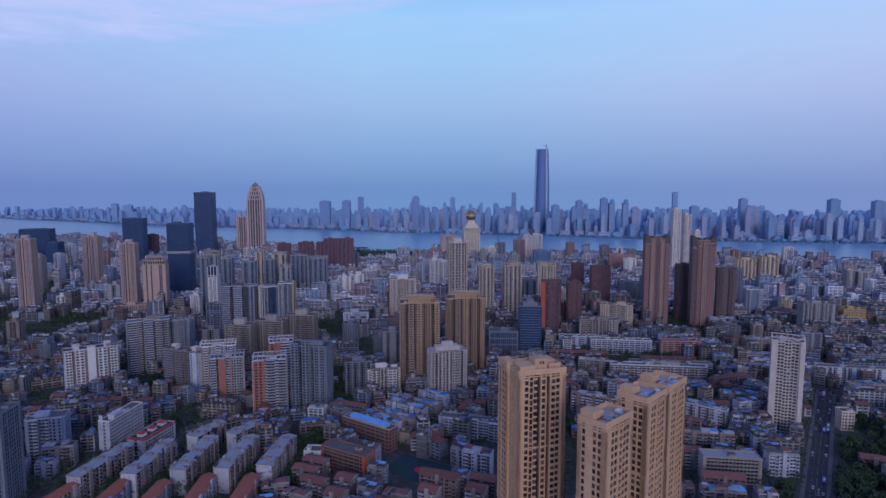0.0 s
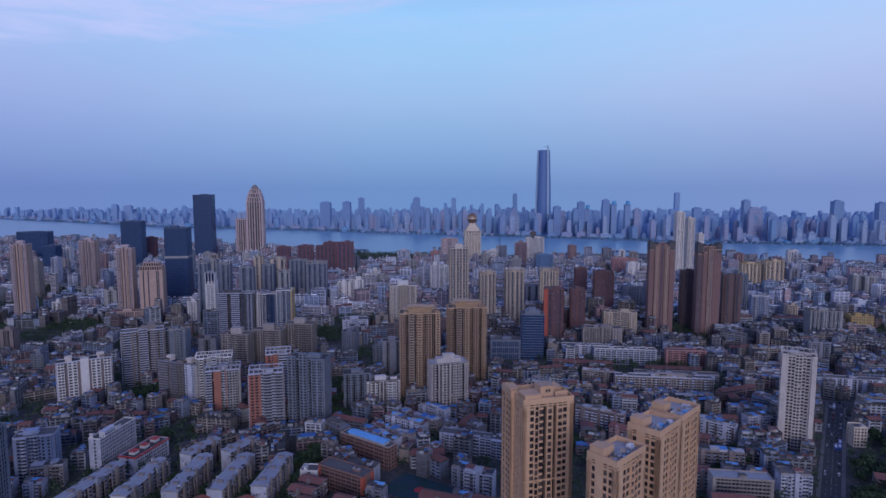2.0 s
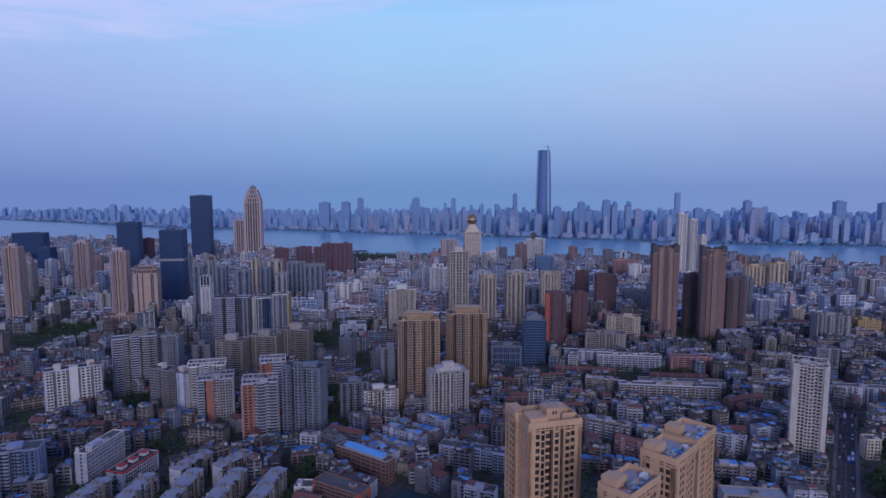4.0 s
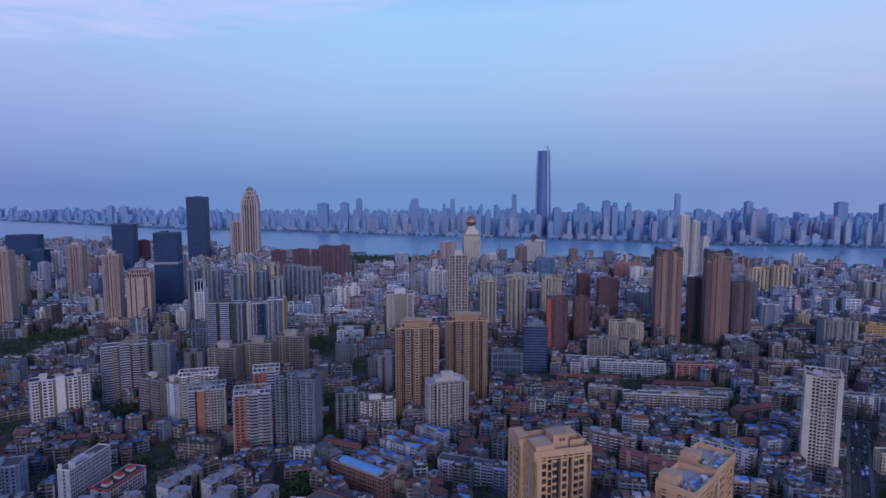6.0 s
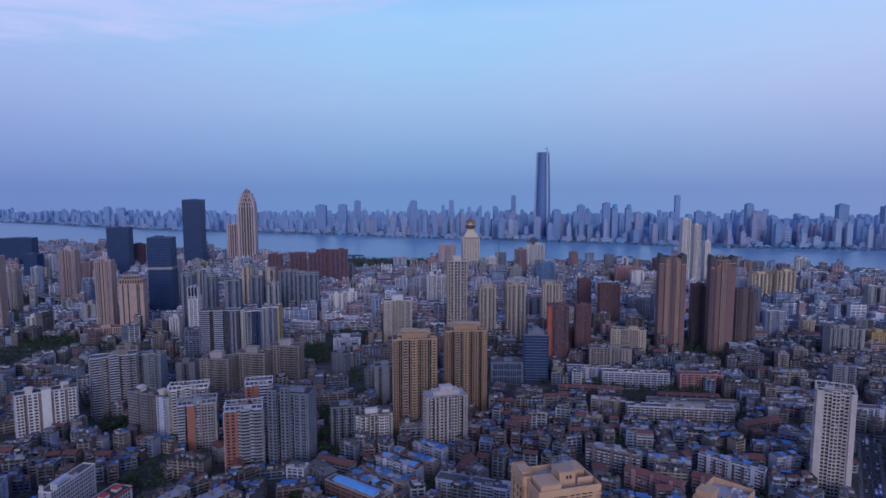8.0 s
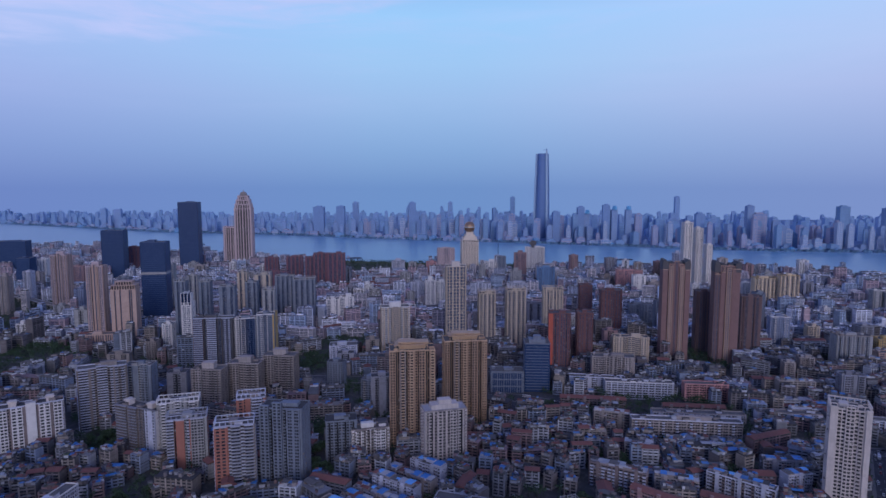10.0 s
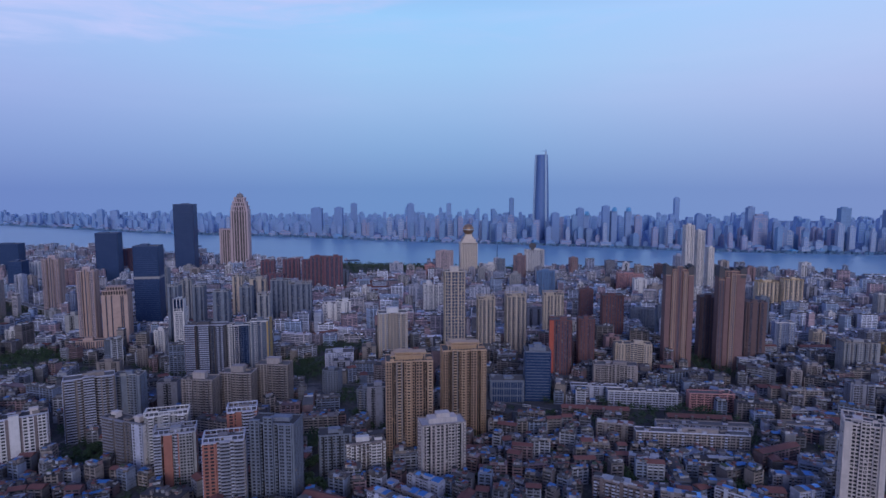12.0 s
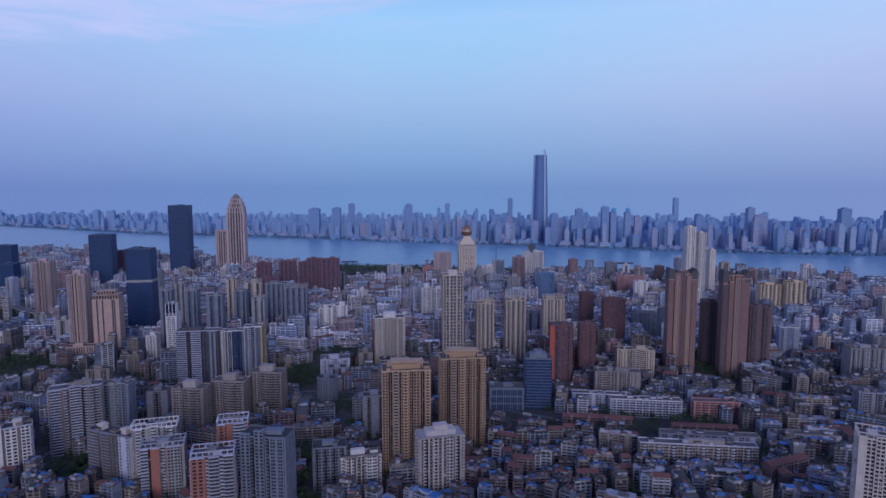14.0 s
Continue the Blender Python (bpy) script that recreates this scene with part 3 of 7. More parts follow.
NEAR_BANK = smooth([(-5200, 3600), (-3200, 3120), (-2125, 2884), (-1361, 2715), (-890, 2475), (-344, 2255), (396, 2135), (977, 2012), (1382, 1878), (3000, 1500), (6000, 1100)])
FAR_BANK = smooth([(-5200, 5600), (-3410, 4603), (-2744, 4249), (-1679, 3683), (-921, 3454), (-247, 3177), (591, 2880), (1273, 2610), (1845, 2493), (3400, 2150), (6000, 1800)])


def line_y(line, x):
    for (x0, y0), (x1, y1) in zip(line, line[1:]):
        if x0 <= x <= x1:
            return y0 + (y1 - y0) * (x - x0) / (x1 - x0)
    return line[-1][1]


def band(name, lower, upper, z, mat, label, category):
    """A level sheet between two lines."""
    g = Geo()
    n = len(lower)
    g.v = [(x, y, z) for x, y in lower] + [(x, y, z) for x, y in upper]
    g.f = [(i, i + 1, n + i + 1, n + i) for i in range(n - 1)]
    g.m = [0] * (n - 1)
    return single(name, g, mat, label, category, "structure")


gg = Geo()
gg.box(-7000, 7000, -3000, 7500, -6, -1.5)
single("ground", gg, M_GROUND, "dark town ground of asphalt, soil and yards", "ground", "structure")
band("town_ground", [(x, -3000) for x, _ in NEAR_BANK], NEAR_BANK, 0.0, M_GROUND, "town ground up to the river bank", "ground")
band("bank", [(x, y - 70) for x, y in NEAR_BANK], [(x, y + 3) for x, y in NEAR_BANK], 0.25, M_GRASS, "grassy river bank", "river bank")
band("water", NEAR_BANK, [(x, y + 2) for x, y in FAR_BANK], -1.0, M_WATER, "broad calm grey blue river", "river")
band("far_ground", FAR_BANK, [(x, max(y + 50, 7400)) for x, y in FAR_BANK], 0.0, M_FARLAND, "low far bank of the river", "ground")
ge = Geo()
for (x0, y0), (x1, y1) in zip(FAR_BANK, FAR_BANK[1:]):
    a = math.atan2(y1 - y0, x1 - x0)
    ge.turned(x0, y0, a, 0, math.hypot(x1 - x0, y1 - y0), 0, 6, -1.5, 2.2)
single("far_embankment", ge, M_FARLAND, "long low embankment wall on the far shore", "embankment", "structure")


def ribbon(g, line, o0, o1, z0, z1):
    """A raised strip along a line, between two offsets to its left."""
    pts = []
    for i, (x, y) in enumerate(line):
        (xa, ya), (xb, yb) = line[max(0, i - 1)], line[min(len(line) - 1, i + 1)]
        k = math.hypot(xb - xa, yb - ya)
        pts.append((x, y, -(yb - ya) / k, (xb - xa) / k))
    k = len(g.v)
    for x, y, nx, ny in pts:
        g.v += [(x + nx * o0, y + ny * o0, z0), (x + nx * o0, y + ny * o0, z1), (x + nx * o1, y + ny * o1, z1), (x + nx * o1, y + ny * o1, z0)]
    for i in range(len(pts) - 1):
        for j in range(3):
            q = k + i * 4 + j
            g.f.append((q, q + 4, q + 5, q + 1))
            g.m.append(0)


def road(name, points, wide, label, lanes=4, z=0.06):
    """Carriageway, kerbed pavements and lane marks along a soft line."""
    line = smooth(points, 8)
    root = thing(name, label, "road", kind="structure")
    gr, gk, gm = Geo(), Geo(), Geo()
    ribbon(gr, line, -wide / 2, wide / 2, -0.3, z)
    ribbon(gk, line, wide / 2, wide / 2 + 3, -0.3, 0.2)
    ribbon(gk, line, -wide / 2 - 3, -wide / 2, -0.3, 0.2)
    for (x0, y0), (x1, y1) in zip(line, line[1:]):
        a, ln = math.atan2(y1 - y0, x1 - x0), math.hypot(x1 - x0, y1 - y0)
        for k in range(1, lanes):
            o = -wide / 2 + wide * k / lanes
            for j in range(int(ln // 9)):
                gm.turned(x0, y0, a, j * 9, j * 9 + (8.5 if k == lanes // 2 else 4), o - 0.1, o + 0.1, z, z + 0.03)
        TAKEN.append(((x0 + x1) / 2, (y0 + y1) / 2, math.cos(a), math.sin(a), ln / 2 + 2, wide / 2 + 4, ln / 2 + wide / 2 + 7))
    part("carriageway", gr, M_ROAD, root)
    part("kerbed_pavement", gk, M_PAVE, root)
    part("lane_marks", gm, M_LINE, root, "worn white lane marks", "stuff")
    return line


BOULEVARD = road("road", [(198, 301), (286, 430), (385, 575), (449, 668)], 14, "straight tree-lined boulevard with light traffic")
CROSSING = road("road", [(372, 692), (449, 668), (535, 650), (690, 630)], 15, "cross street at the end of the boulevard", 4, 0.09)
AVENUE = road("road", [(-900, 1010), (-520, 985), (-330, 900), (-164, 905), (-40, 885), (60, 842), (118, 818), (150, 800)], 22, "broad cross avenue between the housing blocks", 6)
STREET = road("road", [(-560, 560), (-420, 680), (-400, 760), (-470, 860), (-520, 985)], 14, "curving side street under trees", 2)

VIA = smooth([(-1700, 1930), (-1300, 1645), (-1002, 1478), (-840, 1372), (-640, 1300), (-420, 1268)], 8)
via = thing("viaduct", "grey elevated road on concrete piers", "elevated road", kind="structure")
g = Geo()
ribbon(g, VIA, -8, 8, 11.0, 12.6)
part("deck", g, M_PAVE, via)
for o in (-8.0, 7.6):
    g = Geo()
    ribbon(g, VIA, o, o + 0.4, 12.55, 13.8)
    part("side_wall", g, M_CONC_L, via, "pale concrete side wall")
for (x0, y0), (x1, y1) in list(zip(VIA, VIA[1:]))[6:]:
    a = math.atan2(y1 - y0, x1 - x0)
    g = Geo()
    g.turned(x0, y0, a, -0.9, 0.9, -2.2, 2.2, 0, 10.2)
    g.turned(x0, y0, a, -1.1, 1.1, -6.0, 6.0, 10.0, 11.05, 0, True)
    part("pier", g, M_CONC_L, via)
    TAKEN.append(((x0 + x1) / 2, (y0 + y1) / 2, math.cos(a), math.sin(a), math.hypot(x1 - x0, y1 - y0) / 2 + 2, 12, 80))
TAKEN.append((-872, 1240, 1, 0, 52, 110, 130))

# ---- trees ----


def tree_mesh(rng, height, spread, n):
    """A crown of lobes, each a loose cloud of small leaf sprays."""
    g = Geo()
    lobes = [(rng.uniform(-0.5, 0.5) * spread, rng.uniform(-0.5, 0.5) * spread, height * rng.uniform(0.5, 0.88), spread * rng.uniform(0.28, 0.5)) for _ in range(7)]
    for i in range(n):
        lx, ly, lz, lr = lobes[i % len(lobes)]
        u, v, w = rng.gauss(0, 1), rng.gauss(0, 1), rng.gauss(0, 1)
        k = lr * rng.uniform(0.7, 1.08) / math.sqrt(u * u + v * v + w * w + 1e-6)
        c = Vector((lx + u * k, ly + v * k, lz + w * k * 0.75))
        a = Vector((rng.gauss(0, 1), rng.gauss(0, 1), rng.gauss(0, 0.6))).normalized()
        b = a.cross(Vector((rng.gauss(0, 1), rng.gauss(0, 1), rng.gauss(0, 1)))).normalized()
        r = rng.uniform(0.7, 1.3)
        q = len(g.v)
        g.v += [tuple(c + a * r), tuple(c + b * r * 0.7), tuple(c - a * r * 0.9), tuple(c - b * r * 0.8)]
        g.f.append((q, q + 1, q + 2, q + 3))
        g.m.append(0)
    return g


def tree(rng, leaf):
    h, s = rng.uniform(8, 12), rng.uniform(5, 7.5)
    root = thing("tree", "broad-leaved street tree with dense dark green crown", "tree", group="street and yard trees")
    part("crown", tree_mesh(rng, h, s, 430), leaf, root)
    g = Geo()
    ring = [(math.cos(i * 1.047) * 0.28, math.sin(i * 1.047) * 0.28) for i in range(6)]
    g.prism(ring, 0, h * 0.55, [(x * 0.5, y * 0.5) for x, y in ring])
    for _ in range(3):
        a = rng.uniform(0, 6.28)
        end = [(x * 0.3 + math.cos(a) * s * 0.35, y * 0.3 + math.sin(a) * s * 0.35) for x, y in ring]
        g.prism([(x * 0.5, y * 0.5) for x, y in ring], h * 0.35, h * 0.7, end)
    part("trunk", g, M_BARK, root)
    return root


rng = random.Random(7)
TREES = [tree(rng, (M_LEAF, M_LEAF_D)[i % 2]) for i in range(6)]
TREE_USED = [0]


def plant(x, y):
    k = TREE_USED[0]
    TREE_USED[0] += 1
    m = pose(x, y, 0, 0, 0, rng.uniform(0, 360))
    if k < len(TREES):
        TREES[k].matrix_world = m
    elif k < 240:
        copy_thing(TREES[k % len(TREES)], m)
    else:
        WOODS.append((x, y))


WOODS = []


def grove(cx, cy, rx, ry, n, keep=True):
    for _ in range(n):
        a, r = rng.uniform(0, 6.283), math.sqrt(rng.random())
        x, y = cx + math.cos(a) * r * rx, cy + math.sin(a) * r * ry
        if is_free(x, y, 5, 5, 0):
            plant(x, y)
    if keep:
        TAKEN.append((cx, cy, 1, 0, rx * 0.75, ry * 0.75, max(rx, ry)))
# ---- landmark buildings ----
tower("apartment_tower", "slim white tiled apartment tower with open roof frame", 332.4, 553.4, 28.2, 20.0, 89.0, -28, M_CREAM_W, "XpwpwpwpwpwpBX", "PXWP", fh=3.2, top="frame", trim=M_CREAM_W, accent=M_CREAM_W, bays=((-0.40, 0.18, 1.2, 1.5, "X"), (0.0, 0.22, 0.9, 2.5, "pwpwp"), (0.44, 0.12, 1.4, 1.5, "X")))
tower("apartment_tower", "white tiled apartment slab with small roof pavilions", -406.5, 664.0, 55.5, 16.0, 52.5, 33, M_OLD[3], "PwPwPwP", "AwAwA", trim=M_OLD[2], accent=M_OLD[2], fh=3.2, sill=0.38, top="twin", roof=M_CONC_D, rooms=3, bays=((-0.41, 0.12, 1.0, 0.0, "pwpwp", M_WHITE), (-0.21, 0.17, 1.0, 0.0, "pwPwp", M_WHITE), (0.0, 0.15, 1.8, 3.5, "X", M_WHITE), (0.20, 0.17, 1.0, 0.0, "pwPwp", M_WHITE), (0.40, 0.13, 1.0, 0.0, "pwpwp", M_WHITE)))
tower("apartment_tower", "grey apartment slab with stacked balconies", -375.5, 735.0, 48.4, 18.0, 68.8, 28, M_GREY_W, "PBWBP", "PBBBBP", trim=M_OLD[2], fh=3.0, bays=((-0.37, 0.2, 2.0, 0.0, "BB"), (0.0, 0.22, 2.6, 2.0, "BB"), (0.35, 0.2, 2.0, 0.0, "BwB")))
tower("apartment_tower", "blue grey apartment tower with balcony stacks", -349.4, 760.0, 30.9, 18.0, 63.1, 4, M_GREY_B, "PBBWXP", "PWXP", trim=M_GREY, fh=3.0, rooms=4, bays=((-0.3, 0.24, 1.8, 0.0, "BB"), (0.25, 0.26, 1.4, 2.0, "pwp")))
tower("apartment_tower", "weathered white apartment tower with stacked balconies and brown roof rooms", -302.0, 662.0, 54.0, 14.5, 50.5, -22, M_GREY_W, "pBRBwBRBw", "AwAwA", trim=M_OLD[0], accent=M_WHITE, fh=3.0, rooms=3, roof=M_CONC_D, bays=((-0.34, 0.26, 1.2, 0.0, "BB"), (-0.04, 0.2, 1.8, 0.0, "BB"), (0.38, 0.24, 1.6, 1.0, "pwXwp", M_OLD[2])), top="twin")
tower("apartment_tower", "white and orange tiled apartment tower with open roof frame", -236.5, 628.0, 35.5, 16.0, 52.5, 16, M_GREY, "BAaRwpRwRw", "PwAwP", trim=M_OLD[2], accent=M_ORANGE, fh=3.0, top="frame", bays=((-0.4, 0.18, 1.8, 0.0, "BB"), (-0.16, 0.2, 1.2, 0.0, "X", M_ORANGE), (0.26, 0.32, 1.2, 0.0, "pwpwp")))
tower("apartment_tower", "pale grey apartment tower with open roof frame", -258.5, 660.0, 38.9, 14.0, 56.5, 15, M_GREY, "PwpWpwP", "PWP", trim=M_WHITE, fh=3.0, top="frame")
tower("apartment_tower", "orange tiled apartment tower with white balcony bands and roof frame", -179.5, 593.0, 33.5, 17.0, 60.5, 14, M_GREY_W, "AaABwRBBRB", "PBBP", trim=M_OLD[2], accent=M_ORANGE, fh=3.0, top="frame", bays=((-0.34, 0.32, 1.4, 0.0, "PwPwP", M_ORANGE), (0.04, 0.24, 2.2, 0.0, "BB"), (0.37, 0.22, 1.5, 0.0, "BB")))
tower("apartment_tower", "orange tiled apartment tower with white balcony bands and roof frame", -184.5, 655.0, 27.2, 15.0, 62.5, 14, M_GREY_W, "AaABwRB", "AaA", trim=M_OLD[2], accent=M_ORANGE, fh=3.0, top="frame", bays=((-0.36, 0.24, 1.2, 0.0, "PwP", M_ORANGE), (0.2, 0.34, 1.8, 0.0, "BB")))
tower("apartment_tower", "blue grey tiled apartment tower with vertical window slots", -141.6, 603.0, 40.0, 22.0, 71.8, -6, M_GREY_B, "PwRpwPwRp", "PwPwP", trim=M_GREY_B, fh=3.0, rooms=4, roof=M_CONC_D, bays=((-0.36, 0.2, 1.8, 3.0, "pwp"), (-0.06, 0.2, 2.4, 6.0, "pwp"), (0.3, 0.3, 1.6, 0.0, "PwwP")))
tower("apartment_tower", "dark grey tiled apartment tower with vertical window slots", -95.9, 650.0, 30.6, 20.0, 41.0, 10, M_GREY_B, "PwRwPwRw", "PwXP", fh=3.0, rooms=3, roof=M_CONC_D)
tower("apartment_tower", "small white apartment block with dark window bays", -66.8, 650.0, 36.9, 14.0, 33.4, 14, M_WHITE, "BwBp", "XwwX", trim=M_GREY_W, fh=3.0, rooms=2)
tower("apartment_tower", "brown tiled apartment tower with boxy cream roof room", -272.6, 765.0, 36.2, 20.0, 56.4, -4, M_GREY_W, "pBwwPwwBp", "PwWwP", trim=M_OLD[1], fh=3.0, top="box", bays=((-0.24, 0.2, 1.6, 1.0, "pBp", M_OLD[1]), (0.24, 0.28, 1.2, 0.0, "BwB")), group="brown box-topped towers")
tower("apartment_tower", "brown tiled apartment tower with boxy cream roof room", -238.2, 792.0, 38.3, 20.0, 55.5, -4, M_GREY_W, "pBwwPwwBp", "PwWwP", trim=M_OLD[1], fh=3.0, top="box", bays=((-0.24, 0.2, 1.6, 1.0, "pBp", M_OLD[1]), (0.24, 0.28, 1.2, 0.0, "BwB")), group="brown box-topped towers")
tower("apartment_tower", "brown tiled apartment tower with boxy cream roof room", -201.8, 815.0, 40.2, 20.0, 58.4, -4, M_GREY_W, "pBwwPwwBp", "PwWwP", trim=M_OLD[1], fh=3.0, top="box", bays=((-0.24, 0.2, 1.6, 1.0, "pBp", M_OLD[1]), (0.24, 0.28, 1.2, 0.0, "BwB")), group="brown box-topped towers")
tower("apartment_tower", "charcoal apartment slab with white balcony bands", -325.5, 925.0, 55.9, 18.0, 81.9, 6, M_CHAR, "pRpwRp", "PwP", trim=M_OLD[2], fh=3.0, bays=((-0.36, 0.24, 2.0, 0.0, "BB", M_BROWN), (-0.02, 0.24, 2.4, 0.0, "BB"), (0.34, 0.2, 1.4, 0.0, "wB")))
tower("apartment_tower", "white and blue apartment tower with striped balconies", -284.9, 940.0, 32.3, 18.0, 77.9, 10, M_GREY_B, "aaVVV", "XWX", glass=M_GLASS_BLUE, trim=M_WHITE, fh=3.0, bays=((-0.36, 0.26, 2.0, 2.0, "aa", M_WHITE), (-0.06, 0.18, 0.8, 0.0, "VV", M_WHITE), (0.3, 0.3, 1.2, 1.0, "VpV", M_SLATE)))
tower("apartment_tower", "yellow end tower of the striped block", -256.1, 945.0, 24.9, 18.0, 83.0, 10, M_GREY_B, "BVVBVVBVVA", "PXP", trim=M_WHITE, accent=M_YELLOW, fh=3.0)
tower("apartment_tower", "ochre yellow tower beside the striped block", -249.7, 965.0, 5.2, 18.0, 80.7, 4, M_YELLOW, "XX", "XwX", fh=3.0, rooms=1)
lantern = tower("office_tower", "white gridded tower with open glazed top frame", -409.0, 1032.0, 16.4, 22.0, 79.0, 6, M_WHITE, "pawapawap", "pawap", accent=M_WHITE, fh=3.2, top="frame", category="office tower")
g = Geo()
for x0 in (-7.6, -2.6, 2.4):
    g.box(x0, x0 + 4.8, 0.6, 12, 79.0, 98.0)
part("lantern_glazing", g, M_GLASS_BLUE, lantern, "blue green glazed lantern bays")
for x0 in (-8.1, -3.1, 1.9, 6.9):
    g = Geo()
    g.box(x0, x0 + 0.9, 0.2, 12.4, 79.0, 103.0 - 0.5 * abs(x0))
    part("lantern_fin", g, M_WHITE, lantern)
tower("apartment_tower", "small white banded apartment block", -447.7, 1045.0, 16.2, 18.0, 45.6, 5, M_WHITE, "XWX", "PWP", fh=3.0)
tower("apartment_tower", "pale grey gridded apartment tower", -145.4, 965.0, 41.8, 24.0, 30.6, 8, M_OLD[2], "pwpwpwpwp", "pwpwp", fh=3.0, rooms=2)
tower("apartment_tower", "cream and grey apartment tower with roof room", -70.1, 1021.0, 46.0, 24.0, 78.1, 10, M_BEIGE_L, "pBwpwBp", "PwXwP", trim=M_WHITE, fh=3.0, top="box")
tower("apartment_tower", "ochre tiled apartment tower with stepped overhanging crown", -27.3, 685.0, 46.5, 26.0, 101.5, 6, M_OCHRE, "PRpwPRpRPwpRP", "PTRTPRTRTP", trim=M_OCHRE_L, fh=3.0, top="crown", group="ochre twin towers", seed=0, bays=((-0.44, 0.12, 1.0, 0.0, "pwp"), (-0.22, 0.13, 2.4, 1.0, "PBP", M_GREY_W), (-0.02, 0.11, 1.2, 0.0, "pTp"), (0.2, 0.13, 2.8, 1.0, "pwp"), (0.44, 0.12, 1.4, 0.0, "pTp")))
tower("apartment_tower", "ochre tiled apartment tower with stepped overhanging crown", 29.8, 742.0, 48.0, 26.0, 96.5, 6, M_OCHRE, "PRpwPRpRPwpRP", "PTRTPRTRTP", trim=M_OCHRE_L, fh=3.0, top="crown", group="ochre twin towers", seed=1, bays=((-0.44, 0.12, 1.0, 0.0, "pwp"), (-0.22, 0.13, 2.4, 1.0, "PBP", M_GREY_W), (-0.02, 0.11, 1.2, 0.0, "pTp"), (0.2, 0.13, 2.8, 1.0, "pwp"), (0.44, 0.12, 1.4, 0.0, "pTp")))
tower("apartment_tower", "off-white apartment tower with pale flat roof", 6.7, 634.0, 41.5, 20.0, 58.1, 14, M_CREAM_W, "PBpwRPBpwRPBp", "XBXBX", trim=M_OLD[1], fh=3.0, roof=M_CONC_L, top="mass", bays=((-0.14, 0.1, 0.9, 0.0, "pwp"), (0.2, 0.1, 0.9, 0.0, "pwp")))
tower("apartment_tower", "tall cream and grey tower with glazed shaft", 27.3, 1050.0, 33.6, 24.0, 140.0, 4, M_BEIGE_L, "PVVPVVP", "PVVPVVP", glass=M_GLASS_HAZE, trim=M_CREAM_W, fh=5.2, top="box", bays=())
tower("apartment_tower", "cream ribbed apartment tower", 79.4, 1060.0, 28.3, 24.0, 92.7, 3, M_BEIGE_L, "PwRwPwRwP", "PwPwP", fh=3.0, top="frame", group="cream ribbed towers")
tower("apartment_tower", "cream ribbed apartment tower", 128.7, 1065.0, 32.3, 24.0, 96.8, 3, M_BEIGE_L, "PwRwPwRwP", "PwPwP", fh=3.0, top="frame", group="cream ribbed towers", seed=1)
tower("apartment_tower", "cream ribbed apartment tower", 194.7, 1090.0, 34.1, 24.0, 93.9, -4, M_BEIGE_L, "PRwPPwRP", "PwP", fh=3.0, top="frame", group="cream ribbed towers", seed=2)
tower("office_tower", "blue glass office tower with white horizontal bands", 128.2, 848.0, 33.3, 26.0, 64.8, -4, M_GREY_B, "VVVVVVVVV", "VVVVVV", glass=M_GLASS_DARK, accent=M_WHITE, fh=3.9, top="mass", sill=0.3, category="office tower")
tower("shop_podium", "low blue glazed podium beside the office tower", 89.0, 846.0, 43.3, 24.0, 27.7, -2, M_GREY_B, "pVpVpVp", "pVp", glass=M_GLASS_DARK, fh=9.0, rooms=2, category="podium")
tower("apartment_tower", "red brick-tiled apartment tower with bright end wall", 171.6, 920.0, 31.1, 22.0, 89.5, -8, M_RED_D, "PwPwPRPwP", "PXP", fh=3.0, rooms=2, bays=((-0.4, 0.2, 1.2, 0.5, "X", M_RED),))
tower("apartment_tower", "dark red apartment tower", 218.0, 960.0, 24.0, 22.0, 81.6, -6, M_RED_D, "PwPwPwP", "PXP", fh=3.0, bays=((-0.22, 0.3, 1.0, 0.0, "PwP"), (0.3, 0.26, 1.0, 0.0, "pwP")))
tower("apartment_tower", "dark red apartment tower", 304.1, 1120.0, 36.4, 22.0, 87.4, -5, M_RED_D, "PwPwPwP", "PXP", fh=3.0, seed=1, bays=((-0.22, 0.3, 1.0, 0.0, "PwP"), (0.3, 0.26, 1.0, 0.0, "pwP")))
tower("apartment_tower", "dark red apartment tower", 285.8, 1230.0, 24.8, 22.0, 78.7, -5, M_RED_D, "PwPwP", "PXP", fh=3.0, seed=2, bays=((-0.22, 0.3, 1.0, 0.0, "PwP"), (0.3, 0.26, 1.0, 0.0, "pwP")))
tower("apartment_tower", "tall brown tower with cream window ribs and dark crown", 356.0, 970.0, 38.9, 24.0, 153.5, -10, M_BROWN, "PRTPRP", "XPRPX", trim=M_CREAM_R, fh=3.0, top="horns", group="brown crowned towers", bays=((-0.41, 0.19, 1.8, -8.0, "X"), (-0.2, 0.17, 2.6, -3.0, "pTp", M_CREAM_R), (0.0, 0.17, 0.9, 5.0, "PwP"), (0.2, 0.17, 2.6, -3.0, "pTp", M_CREAM_R), (0.41, 0.19, 1.8, -8.0, "X")))
tower("apartment_tower", "tall brown tower with cream window ribs and dark crown", 434.4, 972.0, 36.3, 24.0, 150.6, -12, M_BROWN, "PRTPRP", "XPRPX", trim=M_CREAM_R, fh=3.0, top="horns", group="brown crowned towers", seed=1, bays=((-0.38, 0.22, 0.9, -13.0, "PwP", M_BROWN_D), (-0.17, 0.18, 1.8, -9.0, "X"), (0.05, 0.2, 2.6, -3.0, "pTwp", M_CREAM_R), (0.33, 0.32, 1.8, -4.0, "XX")))
tower("apartment_tower", "dark brown apartment tower", 423.7, 1020.0, 25.3, 22.0, 102.9, -10, M_BROWN_D, "PwPwP", "PwP", fh=3.0)
